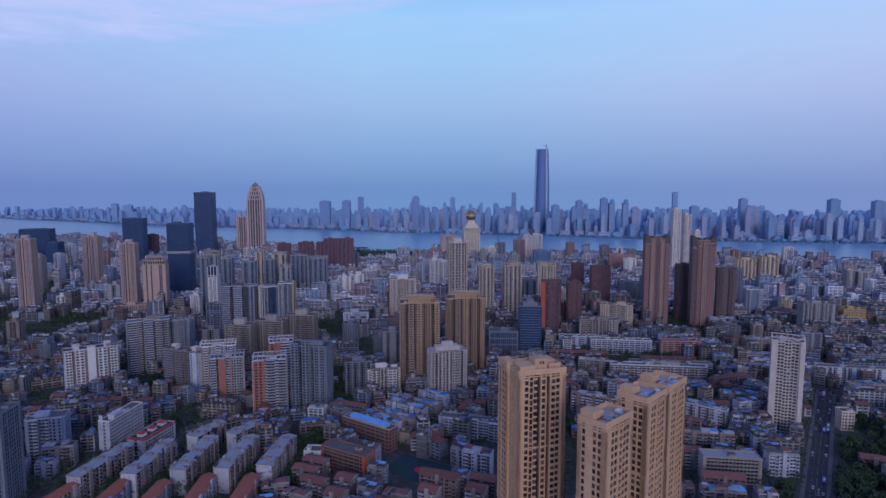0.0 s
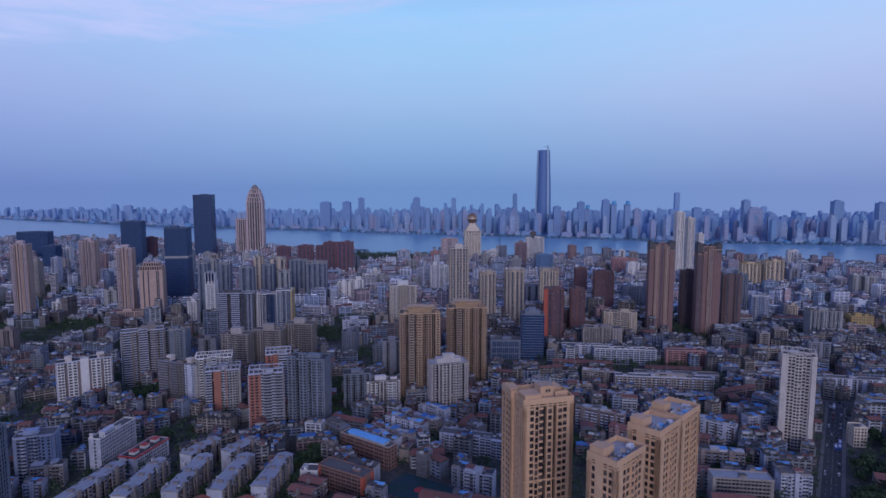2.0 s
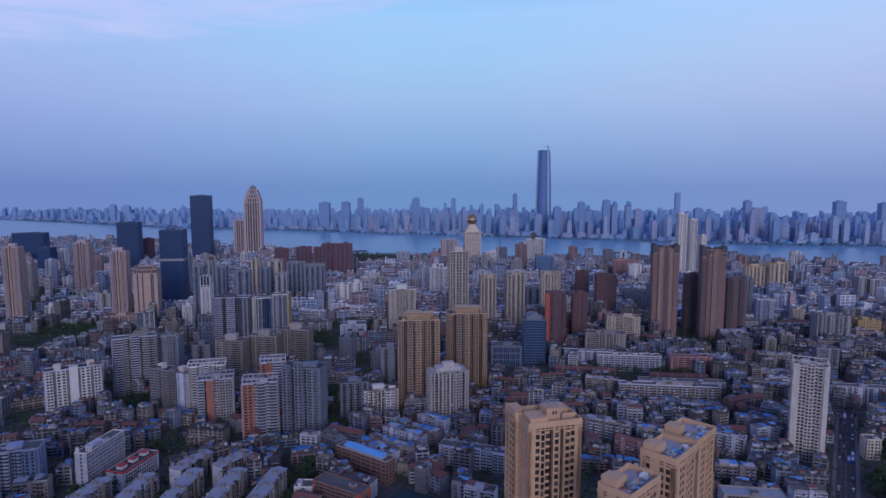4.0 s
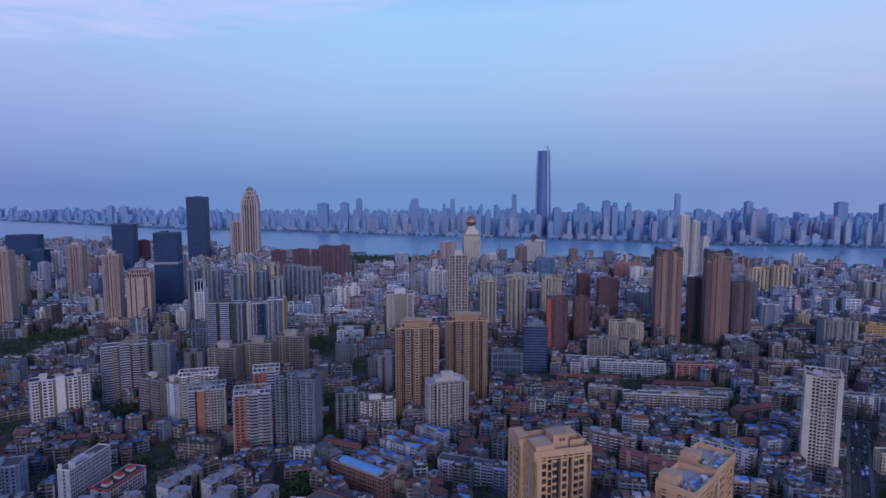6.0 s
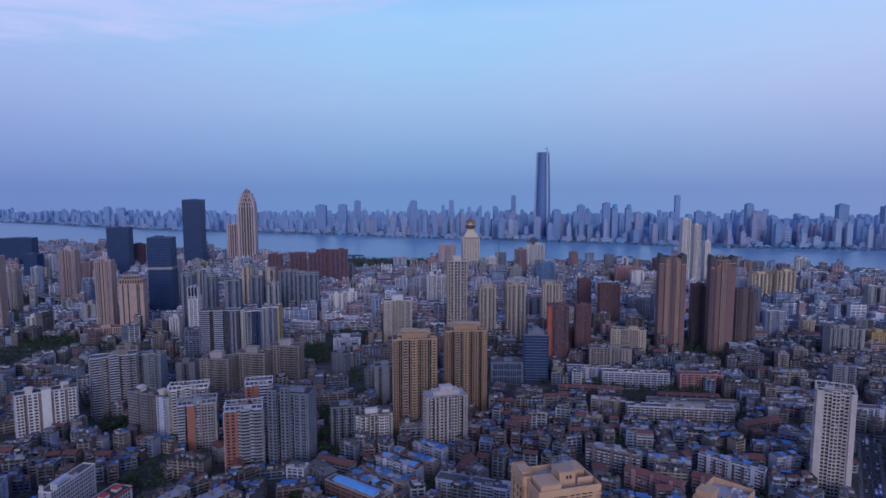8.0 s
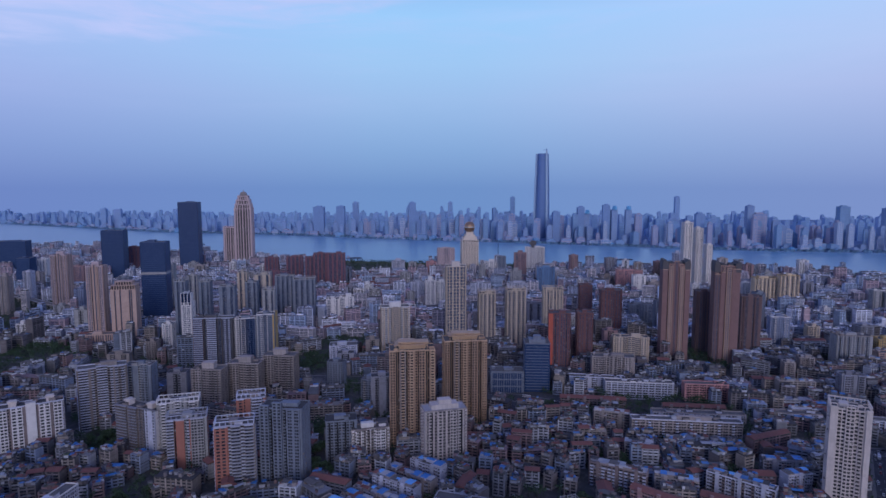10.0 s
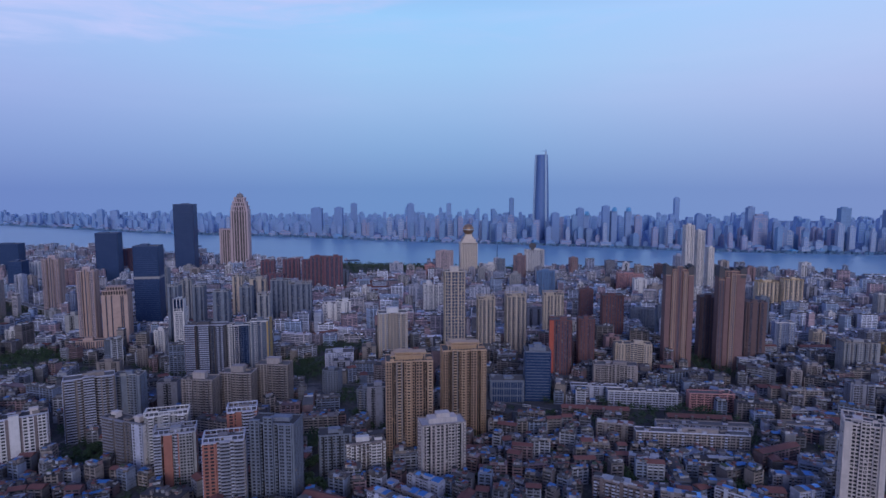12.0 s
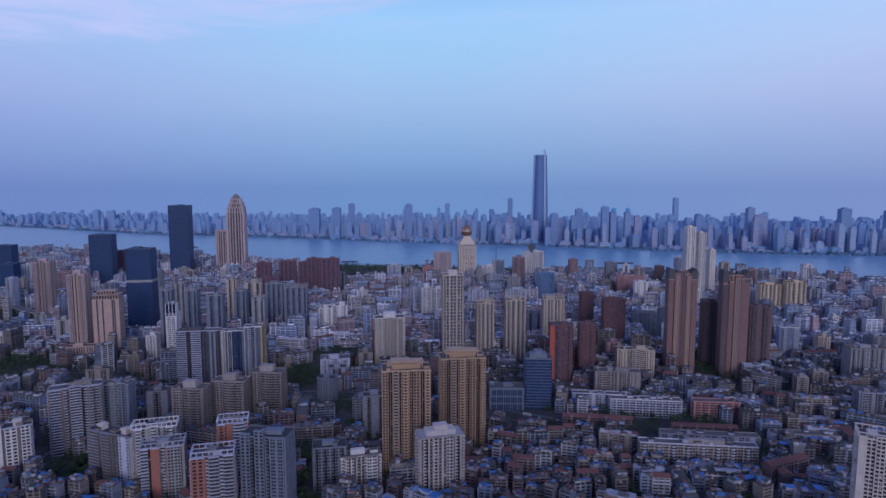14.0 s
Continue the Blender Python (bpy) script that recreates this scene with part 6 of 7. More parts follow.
def set_low(k, x, y, rot):
    w, d = LOW_SIZE[k]
    c, s = math.cos(rot), math.sin(rot)
    TAKEN.append((x, y, c, s, w / 2 + 2.0, d / 2 + 2.5, math.hypot(w, d) / 2 + 3))
    m = pose(x, y, 0, 0, 0, math.degrees(rot))
    if not LOW_USED[k]:
        LOW[k][0].matrix_world = m
    else:
        copy_thing(LOW[k][0], m)
    LOW_USED[k] += 1


# rows of slabs with sheet roofs, and tiled ones before them


def row_block(i, x, y, w, rot, roofing, storeys):
    root = low_block(i, w, 12.5 if roofing == "tin" else 11, storeys, roofing)
    root.matrix_world = pose(x, y, 0, 0, 0, rot)
    r = radians(rot)
    TAKEN.append((x, y, math.cos(r), math.sin(r), w / 2 + 2, 8.5, w / 2 + 9))


for i, (x, y, w, rot) in enumerate(((-274, 452, 58, 80), (-238, 458, 60, 86), (-204, 465, 62, 88), (-170, 467, 60, 85), (-214, 513, 36, 70), (-180, 516, 32, 60), (-138, 470, 56, 84))):
    row_block(64 + 2 * i, x, y, w, rot, "tin", 7)
for i, (x, y, w, rot) in enumerate(((-282, 408, 42, 78), (-244, 411, 44, 88), (-212, 408, 38, 90), (-181, 414, 46, 92), (-148, 414, 46, 91))):
    row_block(41 + 3 * i, x, y, w, rot, "tile", 5)


for i, (x, y, w) in enumerate(((-60, 546, 44), (-49, 563, 52), (-37, 580, 46), (-24, 597, 48), (-10, 613, 34))):
    row_block(90 + 4 * i, x, y, w, -35, "blue", 6 - i % 2)
for x, y, w, rot, k, roofing, storeys in ((238, 512, 46, -10, 147, "blue", 6), (322, 622, 38, -12, 183, "blue", 5), (258, 574, 54, -41, 114, "blue", 7), (315, 591, 24, 10, 122, "blue", 6),
                                          (160, 598, 50, -30, 115, "flat", 7), (182, 554, 48, -40, 117, "tile", 6), (231, 548, 34, -33, 125, "tile", 6), (206, 583, 36, -19, 113, "blue", 6), (192, 728, 38, -19, 129, "flat", 7), (197, 653, 27, -20, 137, "flat", 6)):
    row_block(k, x, y, w, rot, roofing, storeys)
for cx, cy, rx, ry, n in ((172, 650, 13, 9, 14), (206, 622, 18, 8, 16), (268, 618, 12, 9, 8)):
    grove(cx, cy, rx, ry, n)

# red-roofed hall and cream slab beside the avenue
for x, y, w, rot in ((188, 796, 78, -8), (300, 768, 70, -7), (395, 437, 42, -20), (372, 470, 40, -24)):
    root = low_block(3, w, 12, 4, "tile")
    root.matrix_world = pose(x, y, 0, 0, 0, rot)
    TAKEN.append((x, y, math.cos(radians(rot)), math.sin(radians(rot)), w / 2 + 2, 9, w / 2 + 8))


def heading(x, y):
    """The lie of the streets, district by district."""
    if x < -120 and y < 620:
        return radians(14)
    if x < 120 and y < 640:
        return radians(-22)
    if y < 900:
        return radians(-8 if x > 0 else 8)
    return radians(noise.noise(Vector((x * 0.004, y * 0.004, 3.0))) * 22 + (-6 if x > 0 else 8))


def wedge(x, y):
    return abs(x) < 0.80 * y + 30


def mid_tower(x, y, w, d, floors, rot, wall, trim):
    """A plain high block: glazed core, one wall of bays, roof with a stair head."""
    root = thing("apartment_tower", "weathered mid-rise tower with window bays and stair head", "apartment tower", x, y, rot, group="mid-rise towers")
    h = floors * 3.0
    take(x, y, w, d, rot, 2)
    g = Geo()
    g.box(-w / 2 + 0.8, w / 2 - 0.8, 0.8, d - 0.8, 0, h)
    part("glazing", g, M_GLASS, root)
    gw, gb = Geo(), Geo()
    pat = rng.choice(("PwwPBP", "XwRwX", "pwBwp", "PwPwP", "XRwwRX"))
    for sd, p in (("front", pat), ("left", "PwXwP"), ("right", "PwXwP")):
        facade(gw, gb, side_of(w, d, sd), 0, h, 3.0, p, 0.42, 0.8, 1.0)
    gw.box(-w / 2 + 0.5, w / 2 - 0.5, d - 0.7, d, 0, h)
    body = part("wall", gw, wall, root)
    part("balcony_front", gb, trim, body, kind="stuff")
    g = Geo()
    g.box(-w / 2 + 0.2, w / 2 - 0.2, 0.2, d - 0.2, h, h + 0.4)
    roof = part("roof", g, rng.choice((M_CONC, M_CONC_D)), root)
    g = Geo()
    parapet(g, w, d, h + 0.05, 1.2)
    g.box(-w * 0.2, w * 0.15, d * 0.3, d * 0.75, h, h + rng.uniform(3, 6))
    part("stair_head", g, wall, roof)


rng = random.Random(64)
made = 0
while made < 90:
    x, y = rng.uniform(-1150, 1150), 980 + 950 * rng.random() ** 0.8
    if made % 6 == 0:
        x, y = rng.uniform(-650, 60), rng.uniform(740, 1020)
    w, d = rng.uniform(14, 30), rng.uniform(14, 19)
    if abs(x) > 0.77 * y or y > line_y(NEAR_BANK, x) - 130 or not is_free(x, y + d / 2, w + 14, d + 14, 0):
        continue
    made += 1
    a, b = rng.choice(((M_OLD[2], M_WHITE), (M_OLD[0], M_OLD[2]), (M_GREY_B, M_GREY), (M_OLD[1], M_OLD[2]), (M_GREY, M_WHITE), (M_WHITE, M_GREY), (M_OLD[5], M_WHITE), (M_OLD[4], M_OLD[1])))
    if y < 1020:
        a, b = rng.choice(((M_OLD[0], M_OLD[2]), (M_GREY_B, M_GREY), (M_OLD[3], M_OLD[1]), (M_GREY_W, M_OLD[2])))
    mid_tower(x, y, w, d, rng.choice((9, 10, 11, 12, 14, 16)) + (4 if y > 1400 else 0), rng.uniform(-14, 10), a, b)

# open ground and trees round the tan towers
for cx, cy, rx, ry, n in ((-872, 1250, 62, 120, 130), (-905, 1420, 60, 60, 40), (-640, 1040, 62, 40, 120), (-760, 1180, 60, 60, 24), (-470, 1100, 26, 50, 12)):
    for _ in range(n):
        WOODS.append((cx + rng.uniform(-rx, rx), cy + rng.uniform(-ry, ry)))
    TAKEN.append((cx, cy, 1, 0, rx * 0.7, ry * 0.8, rx + ry))

for cx, cy, rx, ry in ((520, 1905, 120, 40), (900, 1835, 100, 36), (-190, 2010, 150, 150), (150, 2000, 120, 70), (1180, 1500, 36, 90)):
    TAKEN.append((cx, cy, 1, 0, rx, ry, rx + ry))
STOOD = list(TAKEN[:-4])
TAKEN.append((112, 822, math.cos(radians(-22)), math.sin(radians(-22)), 90, 22, 95))


def is_tower_free(x, y):
    return not any(abs((x - tx) * tc + (y - ty) * ts) < hw and abs((y - ty) * tc - (x - tx) * ts) < hd for tx, ty, tc, ts, hw, hd, _ in STOOD)


FILL = []
rng = random.Random(21)
named = 0
y = 330.0
while y < 2700:
    step = 17 if y < 1200 else 23
    x = -0.8 * y - 40 + rng.uniform(0, 20)
    while x < 0.8 * y + 40:
        px, py = x + rng.uniform(-3, 3), y + rng.uniform(-4, 4)
        rot = heading(px, py) + rng.uniform(-0.05, 0.05)
        bank = line_y(NEAR_BANK, px)
        if py > bank - 90:
            x += 40
            continue
        park = noise.noise(Vector((px * 0.006, py * 0.006, 9.0)))
        near = py < 760 and named < 112
        k = rng.randrange(len(LOW))
        w, d = LOW_SIZE[k] if near else (rng.choice((16, 22, 28, 36, 44, 50)), rng.uniform(10, 14))
        jumble = 20 < px < 205 and 585 < py < 770 or -420 < px < -290 and 560 < py < 640
        if jumble:
            near, w, d, rot = False, rng.choice((9, 11, 13, 16, 20)), rng.uniform(8, 11), rot + rng.uniform(-0.3, 0.3)
        elif not near:
            rot += rng.choice((0, 0, 0, 0.5, -0.4, 1.57)) if py < 1300 else 0.0
        if py > bank - 330 and rng.random() < 0.45 or park > (0.22 if py < 1150 else 0.42) and not jumble:
            if rng.random() < 0.8:
                WOODS.append((px, py))
                WOODS.append((px + rng.uniform(-9, 9), py + rng.uniform(-7, 7)))
            x += 13
            continue
        if is_free(px, py, w, d, rot):
            if near:
                set_low(k, px, py, rot)
                named += 1
            else:
                FILL.append((px, py, w, d, rot))
                if len(FILL) % 4 == 0:
                    TAKEN.append((px, py, math.cos(rot), math.sin(rot), w / 2 + 1, d / 2 + 1, w))
            x += w + (rng.uniform(1, 4) if jumble else rng.uniform(3, 9))
        elif is_free(px, py, 11, 9, rot):
            if near and named < 112:
                k = rng.choice((14, 15, 16, 17, 18, 19))
                if is_free(px, py, *LOW_SIZE[k], rot):
                    set_low(k, px, py, rot)
                    named += 1
            else:
                FILL.append((px, py, 12, 10, rot))
            x += 14
        else:
            if rng.random() < 0.75 and is_free(px, py, 4, 4, 0):
                WOODS.append((px, py))
            x += 8
    y += step


def discard(root):
    for c in list(root.children_recursive) + [root]:
        bpy.data.objects.remove(c)


for k, (root, _) in enumerate(LOW):
    if not LOW_USED[k]:
        discard(root)


def fill_town(name, label, rows, walls, flat, glass):
    """Far low blocks: storey bands over a glazed core, party walls, sheds on the roofs."""
    g = Geo()
    for x, y, w, d, rot in rows:
        wall = rng.randrange(6)
        floors = rng.choice((5, 6, 6, 7, 7, 8, 9, 10)) if y > 1150 else rng.choice((3, 4, 5, 6, 6, 7, 7, 8)) if y > 780 else rng.choice((3, 4, 5, 5, 6, 7))
        if rng.random() < (0.15 if y > 1150 else 0.07) and y > 950:
            floors, w = rng.randrange(10, 17), min(w, 28)
        h = floors * 3.0
        g.turned(x, y, rot, -w / 2 + 0.4, w / 2 - 0.4, -d / 2 + 0.4, d / 2 - 0.4, 0, h - 0.4, 6)
        for f in range(floors):
            g.turned(x, y, rot, -w / 2, w / 2, -d / 2, d / 2, f * 3.0, f * 3.0 + 1.35, wall, f > 0 and y < 900)
        n = int(w // (5 if y < 1000 else 8))
        for j in range(n + 1):
            u = -w / 2 + j * (w - 1.2) / n
            g.turned(x, y, rot, u, u + 1.2, -d / 2 - 0.1, d / 2 + 0.1, 0, h, wall)
        g.turned(x, y, rot, -w / 2 - 0.1, w / 2 + 0.1, -d / 2 - 0.1, d / 2 + 0.1, h - 0.4, h + 0.5, rng.choice((7, 8, 7, wall)), True)
        if y < 1000:
            for _ in range(4):
                u, z = rng.uniform(-w / 2, w / 2 - 2.5), 3.0 * rng.randrange(floors) + rng.choice((0.2, 1.2))
                g.turned(x, y, rot, u, u + rng.choice((1.0, 1.8, 2.6)), -d / 2 - 0.6, -d / 2, z, z + rng.choice((0.7, 1.5)), rng.choice((0, 2, 2, 10, wall)), True)
        if rng.random() < (0.62 if -270 < x < 20 and 1430 < y < 1860 else 0.06 if y > 780 else 0.16) and floors < 8:
            g.gable(x, y, rot, w, d, h + 0.5, d * 0.2, 0.4, 9)
        else:
            for _ in range(rng.randrange(3, 5 + int(w // 7)) if y < 1300 else 2):
                a, b, c = rng.uniform(2, 6), rng.uniform(2, d * 0.55), rng.uniform(1.8, 3)
                u, v = rng.uniform(-w / 2 + a / 2, w / 2 - a / 2), rng.uniform(-d / 2 + b / 2, d / 2 - b / 2)
                g.turned(x, y, rot, u - a / 2, u + a / 2, v - b / 2, v + b / 2, h + 0.5, h + 0.5 + c, rng.choice((wall, 2, 2, 0)))
                g.turned(x, y, rot, u - a / 2 - 0.2, u + a / 2 + 0.2, v - b / 2 - 0.2, v + b / 2 + 0.2, h + 0.5 + c, h + 0.75 + c, rng.choice((7, 8, 8, 10, 7, 8, 9, 11, 10, 12 if rng.random() < 0.5 else 7) if y > 780 else (7, 8, 8, 11, 10, 9, 9, 11, 12, 7)), True)
            for _ in range(5 if y < 780 else 0):
                a, b, c = rng.uniform(1.5, 4.5), rng.uniform(1.5, 4), rng.uniform(1.2, 3.6)
                u, v = rng.uniform(-w / 2 + 1, w / 2 - 1), rng.uniform(-d / 2 + 1, d / 2 - 1)
                sx, sy, sr = x + u * math.cos(rot) - v * math.sin(rot), y + u * math.sin(rot) + v * math.cos(rot), rot + rng.choice((0, 0, 1.57, 0.3, -0.25))
                g.turned(sx, sy, sr, -a / 2, a / 2, -b / 2, b / 2, h, h + 0.5 + c, rng.choice((wall, 0, 3, 1, 4)))
                g.gable(sx, sy, sr, a, b, h + 0.5 + c, rng.uniform(0.1, 1.0), 0.3, rng.choice((7, 8, 9, 9, 10, 7, 8, 11)))
            if y < 780:
                a, b = rng.uniform(3, w * 0.6), rng.uniform(3, d * 0.8)
                u, v = rng.uniform(-w / 2 + a / 2, w / 2 - a / 2), rng.uniform(-d / 2 + b / 2, d / 2 - b / 2)
                g.gable(x + u * math.cos(rot) - v * math.sin(rot), y + u * math.sin(rot) + v * math.cos(rot), rot + rng.choice((0, 0, 0.12, -0.1)), a, b, h + rng.uniform(1.8, 3.2), rng.uniform(0.4, 1.2), 0.3, rng.choice((11, 10, 8, 9, 7, 11)))
    single(name, g, [*walls, glass, M_CONC, flat, M_TILE_R, M_TIN_G, M_TIN_B, M_GARDEN], label, "town blocks", "stuff")


fill_town("town_blocks", "dense old walk-up housing blocks with cluttered roofs", [f for f in FILL if f[1] < 1100], M_FILL, M_CONC_D, M_GLASS)
# this half of the town uses the palette with haze painted in
fill_town("town_blocks", "dense old housing stretching towards the river", [f for f in FILL if f[1] >= 1100], M_FILL_HAZE, M_ROOF_HAZE, M_GLASS_HAZE)

# woods by the river and between blocks
for _ in range(900):
    x = rng.uniform(-1800, 1700)
    b = line_y(NEAR_BANK, x)
    if b < 3200:
        WOODS.append((x, b - 6 - 60 * rng.random() ** 1.6))
for _ in range(620):
    x = rng.uniform(-370, 120)
    y = rng.uniform(1850, 2230)
    if y < line_y(NEAR_BANK, x) - 6 and noise.noise(Vector((x * 0.012, y * 0.012, 4.0))) > -0.28 and is_tower_free(x, y):
        WOODS.append((x, y))
for cx, cy, rx, ry, n in ((520, 1900, 170, 70, 120), (900, 1830, 150, 60, 70), (-150, 1800, 110, 150, 110), (1180, 1500, 60, 160, 60), (-40, 1560, 50, 60, 26), (1120, 1250, 40, 60, 26)):
    for _ in range(n):
        x, y = cx + rng.gauss(0, rx * 0.55), cy + rng.gauss(0, ry * 0.55)
        if y < line_y(NEAR_BANK, x) - 8 and is_free(x, y, 4, 4, 0):
            WOODS.append((x, y))


def woods(name, label, spots, sprays, leaf):
    g = Geo()
    for x, y in spots:
        if not wedge(x, y):
            continue
        t = tree_mesh(rng, rng.uniform(7, 13), rng.uniform(6, 9), sprays)
        k = len(g.v)
        g.v += [(x + a, y + b, c) for a, b, c in t.v]
        g.f += [tuple(k + i for i in q) for q in t.f]
        g.m += t.m
        g.prism([(x - 0.25, y), (x, y - 0.25), (x + 0.25, y)], 0, 6)
    single(name, g, leaf, label, "trees", "stuff")


woods("woods", "rows of dark green trees along the river bank", [s for s in WOODS if s[1] > 1300], 22, M_LEAF_D)
woods("woods", "dark green yard trees between the housing blocks", [s for s in WOODS if s[1] <= 1300], 46, M_LEAF)

# ---- far bank ----
rng = random.Random(5)


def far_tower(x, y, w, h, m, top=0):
    root = thing("far_tower", "haze-tinted blue grey tower on the far bank", "tower", x, y, rng.uniform(-8, 8), group="far bank towers")
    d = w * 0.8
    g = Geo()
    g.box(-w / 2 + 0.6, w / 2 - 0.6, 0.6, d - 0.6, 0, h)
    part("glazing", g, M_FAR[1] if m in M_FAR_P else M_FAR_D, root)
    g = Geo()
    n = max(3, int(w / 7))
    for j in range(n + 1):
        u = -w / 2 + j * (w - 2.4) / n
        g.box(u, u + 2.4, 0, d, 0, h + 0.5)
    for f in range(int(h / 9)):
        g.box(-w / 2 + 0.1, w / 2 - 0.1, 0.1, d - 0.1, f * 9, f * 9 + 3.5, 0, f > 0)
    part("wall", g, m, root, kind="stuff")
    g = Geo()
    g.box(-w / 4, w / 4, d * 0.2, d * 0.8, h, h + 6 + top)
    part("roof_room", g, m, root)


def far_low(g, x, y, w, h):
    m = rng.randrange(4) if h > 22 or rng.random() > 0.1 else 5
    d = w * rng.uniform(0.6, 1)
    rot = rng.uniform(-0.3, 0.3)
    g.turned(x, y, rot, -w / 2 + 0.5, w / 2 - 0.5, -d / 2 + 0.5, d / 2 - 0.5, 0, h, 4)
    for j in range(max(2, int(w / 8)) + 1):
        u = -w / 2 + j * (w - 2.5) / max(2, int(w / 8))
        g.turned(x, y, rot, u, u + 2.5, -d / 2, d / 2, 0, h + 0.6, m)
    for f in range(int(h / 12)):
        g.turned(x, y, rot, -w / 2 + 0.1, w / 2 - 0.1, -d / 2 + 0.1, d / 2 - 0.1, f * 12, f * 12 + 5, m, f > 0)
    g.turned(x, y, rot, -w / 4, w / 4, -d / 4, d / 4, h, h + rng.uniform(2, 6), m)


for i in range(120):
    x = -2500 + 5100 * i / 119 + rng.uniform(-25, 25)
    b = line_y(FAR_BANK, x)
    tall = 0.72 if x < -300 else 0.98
    # towers to the left take the paler haze tint
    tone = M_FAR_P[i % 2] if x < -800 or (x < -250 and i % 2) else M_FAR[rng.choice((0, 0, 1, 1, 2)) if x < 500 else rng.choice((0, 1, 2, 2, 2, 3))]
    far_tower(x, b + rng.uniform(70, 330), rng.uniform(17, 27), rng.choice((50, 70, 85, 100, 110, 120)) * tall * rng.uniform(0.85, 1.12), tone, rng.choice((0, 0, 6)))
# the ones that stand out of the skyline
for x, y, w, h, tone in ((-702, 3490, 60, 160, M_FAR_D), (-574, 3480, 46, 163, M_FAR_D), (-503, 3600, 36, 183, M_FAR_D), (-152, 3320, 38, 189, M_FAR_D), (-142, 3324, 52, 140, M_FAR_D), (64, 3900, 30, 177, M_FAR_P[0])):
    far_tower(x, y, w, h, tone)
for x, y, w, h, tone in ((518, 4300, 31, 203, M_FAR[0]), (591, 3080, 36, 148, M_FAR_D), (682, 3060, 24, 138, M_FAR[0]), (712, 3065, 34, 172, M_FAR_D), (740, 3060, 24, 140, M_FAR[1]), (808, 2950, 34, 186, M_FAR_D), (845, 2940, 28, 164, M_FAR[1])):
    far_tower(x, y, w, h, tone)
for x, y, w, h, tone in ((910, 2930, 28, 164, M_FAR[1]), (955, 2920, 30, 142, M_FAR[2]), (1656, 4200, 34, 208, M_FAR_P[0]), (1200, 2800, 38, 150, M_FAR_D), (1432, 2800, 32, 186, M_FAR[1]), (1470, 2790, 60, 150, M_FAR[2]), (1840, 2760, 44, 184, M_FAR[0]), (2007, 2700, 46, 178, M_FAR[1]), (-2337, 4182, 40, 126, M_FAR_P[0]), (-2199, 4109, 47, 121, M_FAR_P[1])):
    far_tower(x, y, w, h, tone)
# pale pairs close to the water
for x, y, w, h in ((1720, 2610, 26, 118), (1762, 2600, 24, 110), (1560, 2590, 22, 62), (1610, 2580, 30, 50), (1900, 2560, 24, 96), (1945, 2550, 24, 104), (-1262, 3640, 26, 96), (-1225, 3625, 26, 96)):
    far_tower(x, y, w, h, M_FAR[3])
# glazed drums on top of two of them
for x, y, z in ((742, 3052, 140), (845, 2936, 164), (910, 2926, 164)):
    dr = thing("roof_drum", "pale teal round rooftop drum on a far tower", "roof drum", x, y + 8, 0, z)
    g = Geo()
    g.prism([(11 * math.cos(k * 0.524), 11 * math.sin(k * 0.524)) for k in range(12)], 0, 15)
    g.prism([(8 * math.cos(k * 0.524), 8 * math.sin(k * 0.524)) for k in range(12)], 15, 19)
    part("drum", g, M_FAR_C, dr)
# blocks deeper inland go into a second mesh with stronger painted haze
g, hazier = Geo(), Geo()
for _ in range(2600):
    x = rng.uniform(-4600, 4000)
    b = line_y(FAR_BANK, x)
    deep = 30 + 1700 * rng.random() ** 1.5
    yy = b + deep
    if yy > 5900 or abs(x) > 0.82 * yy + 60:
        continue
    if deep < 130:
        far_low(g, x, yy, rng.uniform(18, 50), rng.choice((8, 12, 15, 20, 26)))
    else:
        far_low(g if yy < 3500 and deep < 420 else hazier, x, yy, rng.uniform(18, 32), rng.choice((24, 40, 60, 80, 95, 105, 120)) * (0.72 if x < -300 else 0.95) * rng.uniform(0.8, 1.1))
single("far_town", g, [*M_FAR, M_FAR_D, M_FAR_C], "haze-tinted blocks and towers of the far bank", "town blocks", "stuff")
single("far_town", hazier, [M_FAR_P[0], M_FAR_P[1], M_FAR_P[0], M_FAR_P[1], M_FAR[0], M_FAR_C], "distant town tinted a paler haze blue", "town blocks", "stuff")
g = Geo()
for _ in range(1500):
    x = rng.uniform(-3400, 2600)
    b = line_y(FAR_BANK, x)
    s = rng.uniform(6, 14)
    a = rng.uniform(0, 1.5)
    g.prism([(x + s * math.cos(a + k * 1.257) * rng.uniform(0.7, 1.1), b + 10 + 60 * (_ % 7) / 7 + s * math.sin(a + k * 1.257)) for k in range(5)], 0, rng.uniform(5, 12), None)
# leaf green shifted to blue, painting haze onto the far trees
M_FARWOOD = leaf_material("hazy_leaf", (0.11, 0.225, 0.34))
single("far_woods", g, M_FARWOOD, "belt of haze-tinted blue green trees on the far shore", "trees", "stuff")

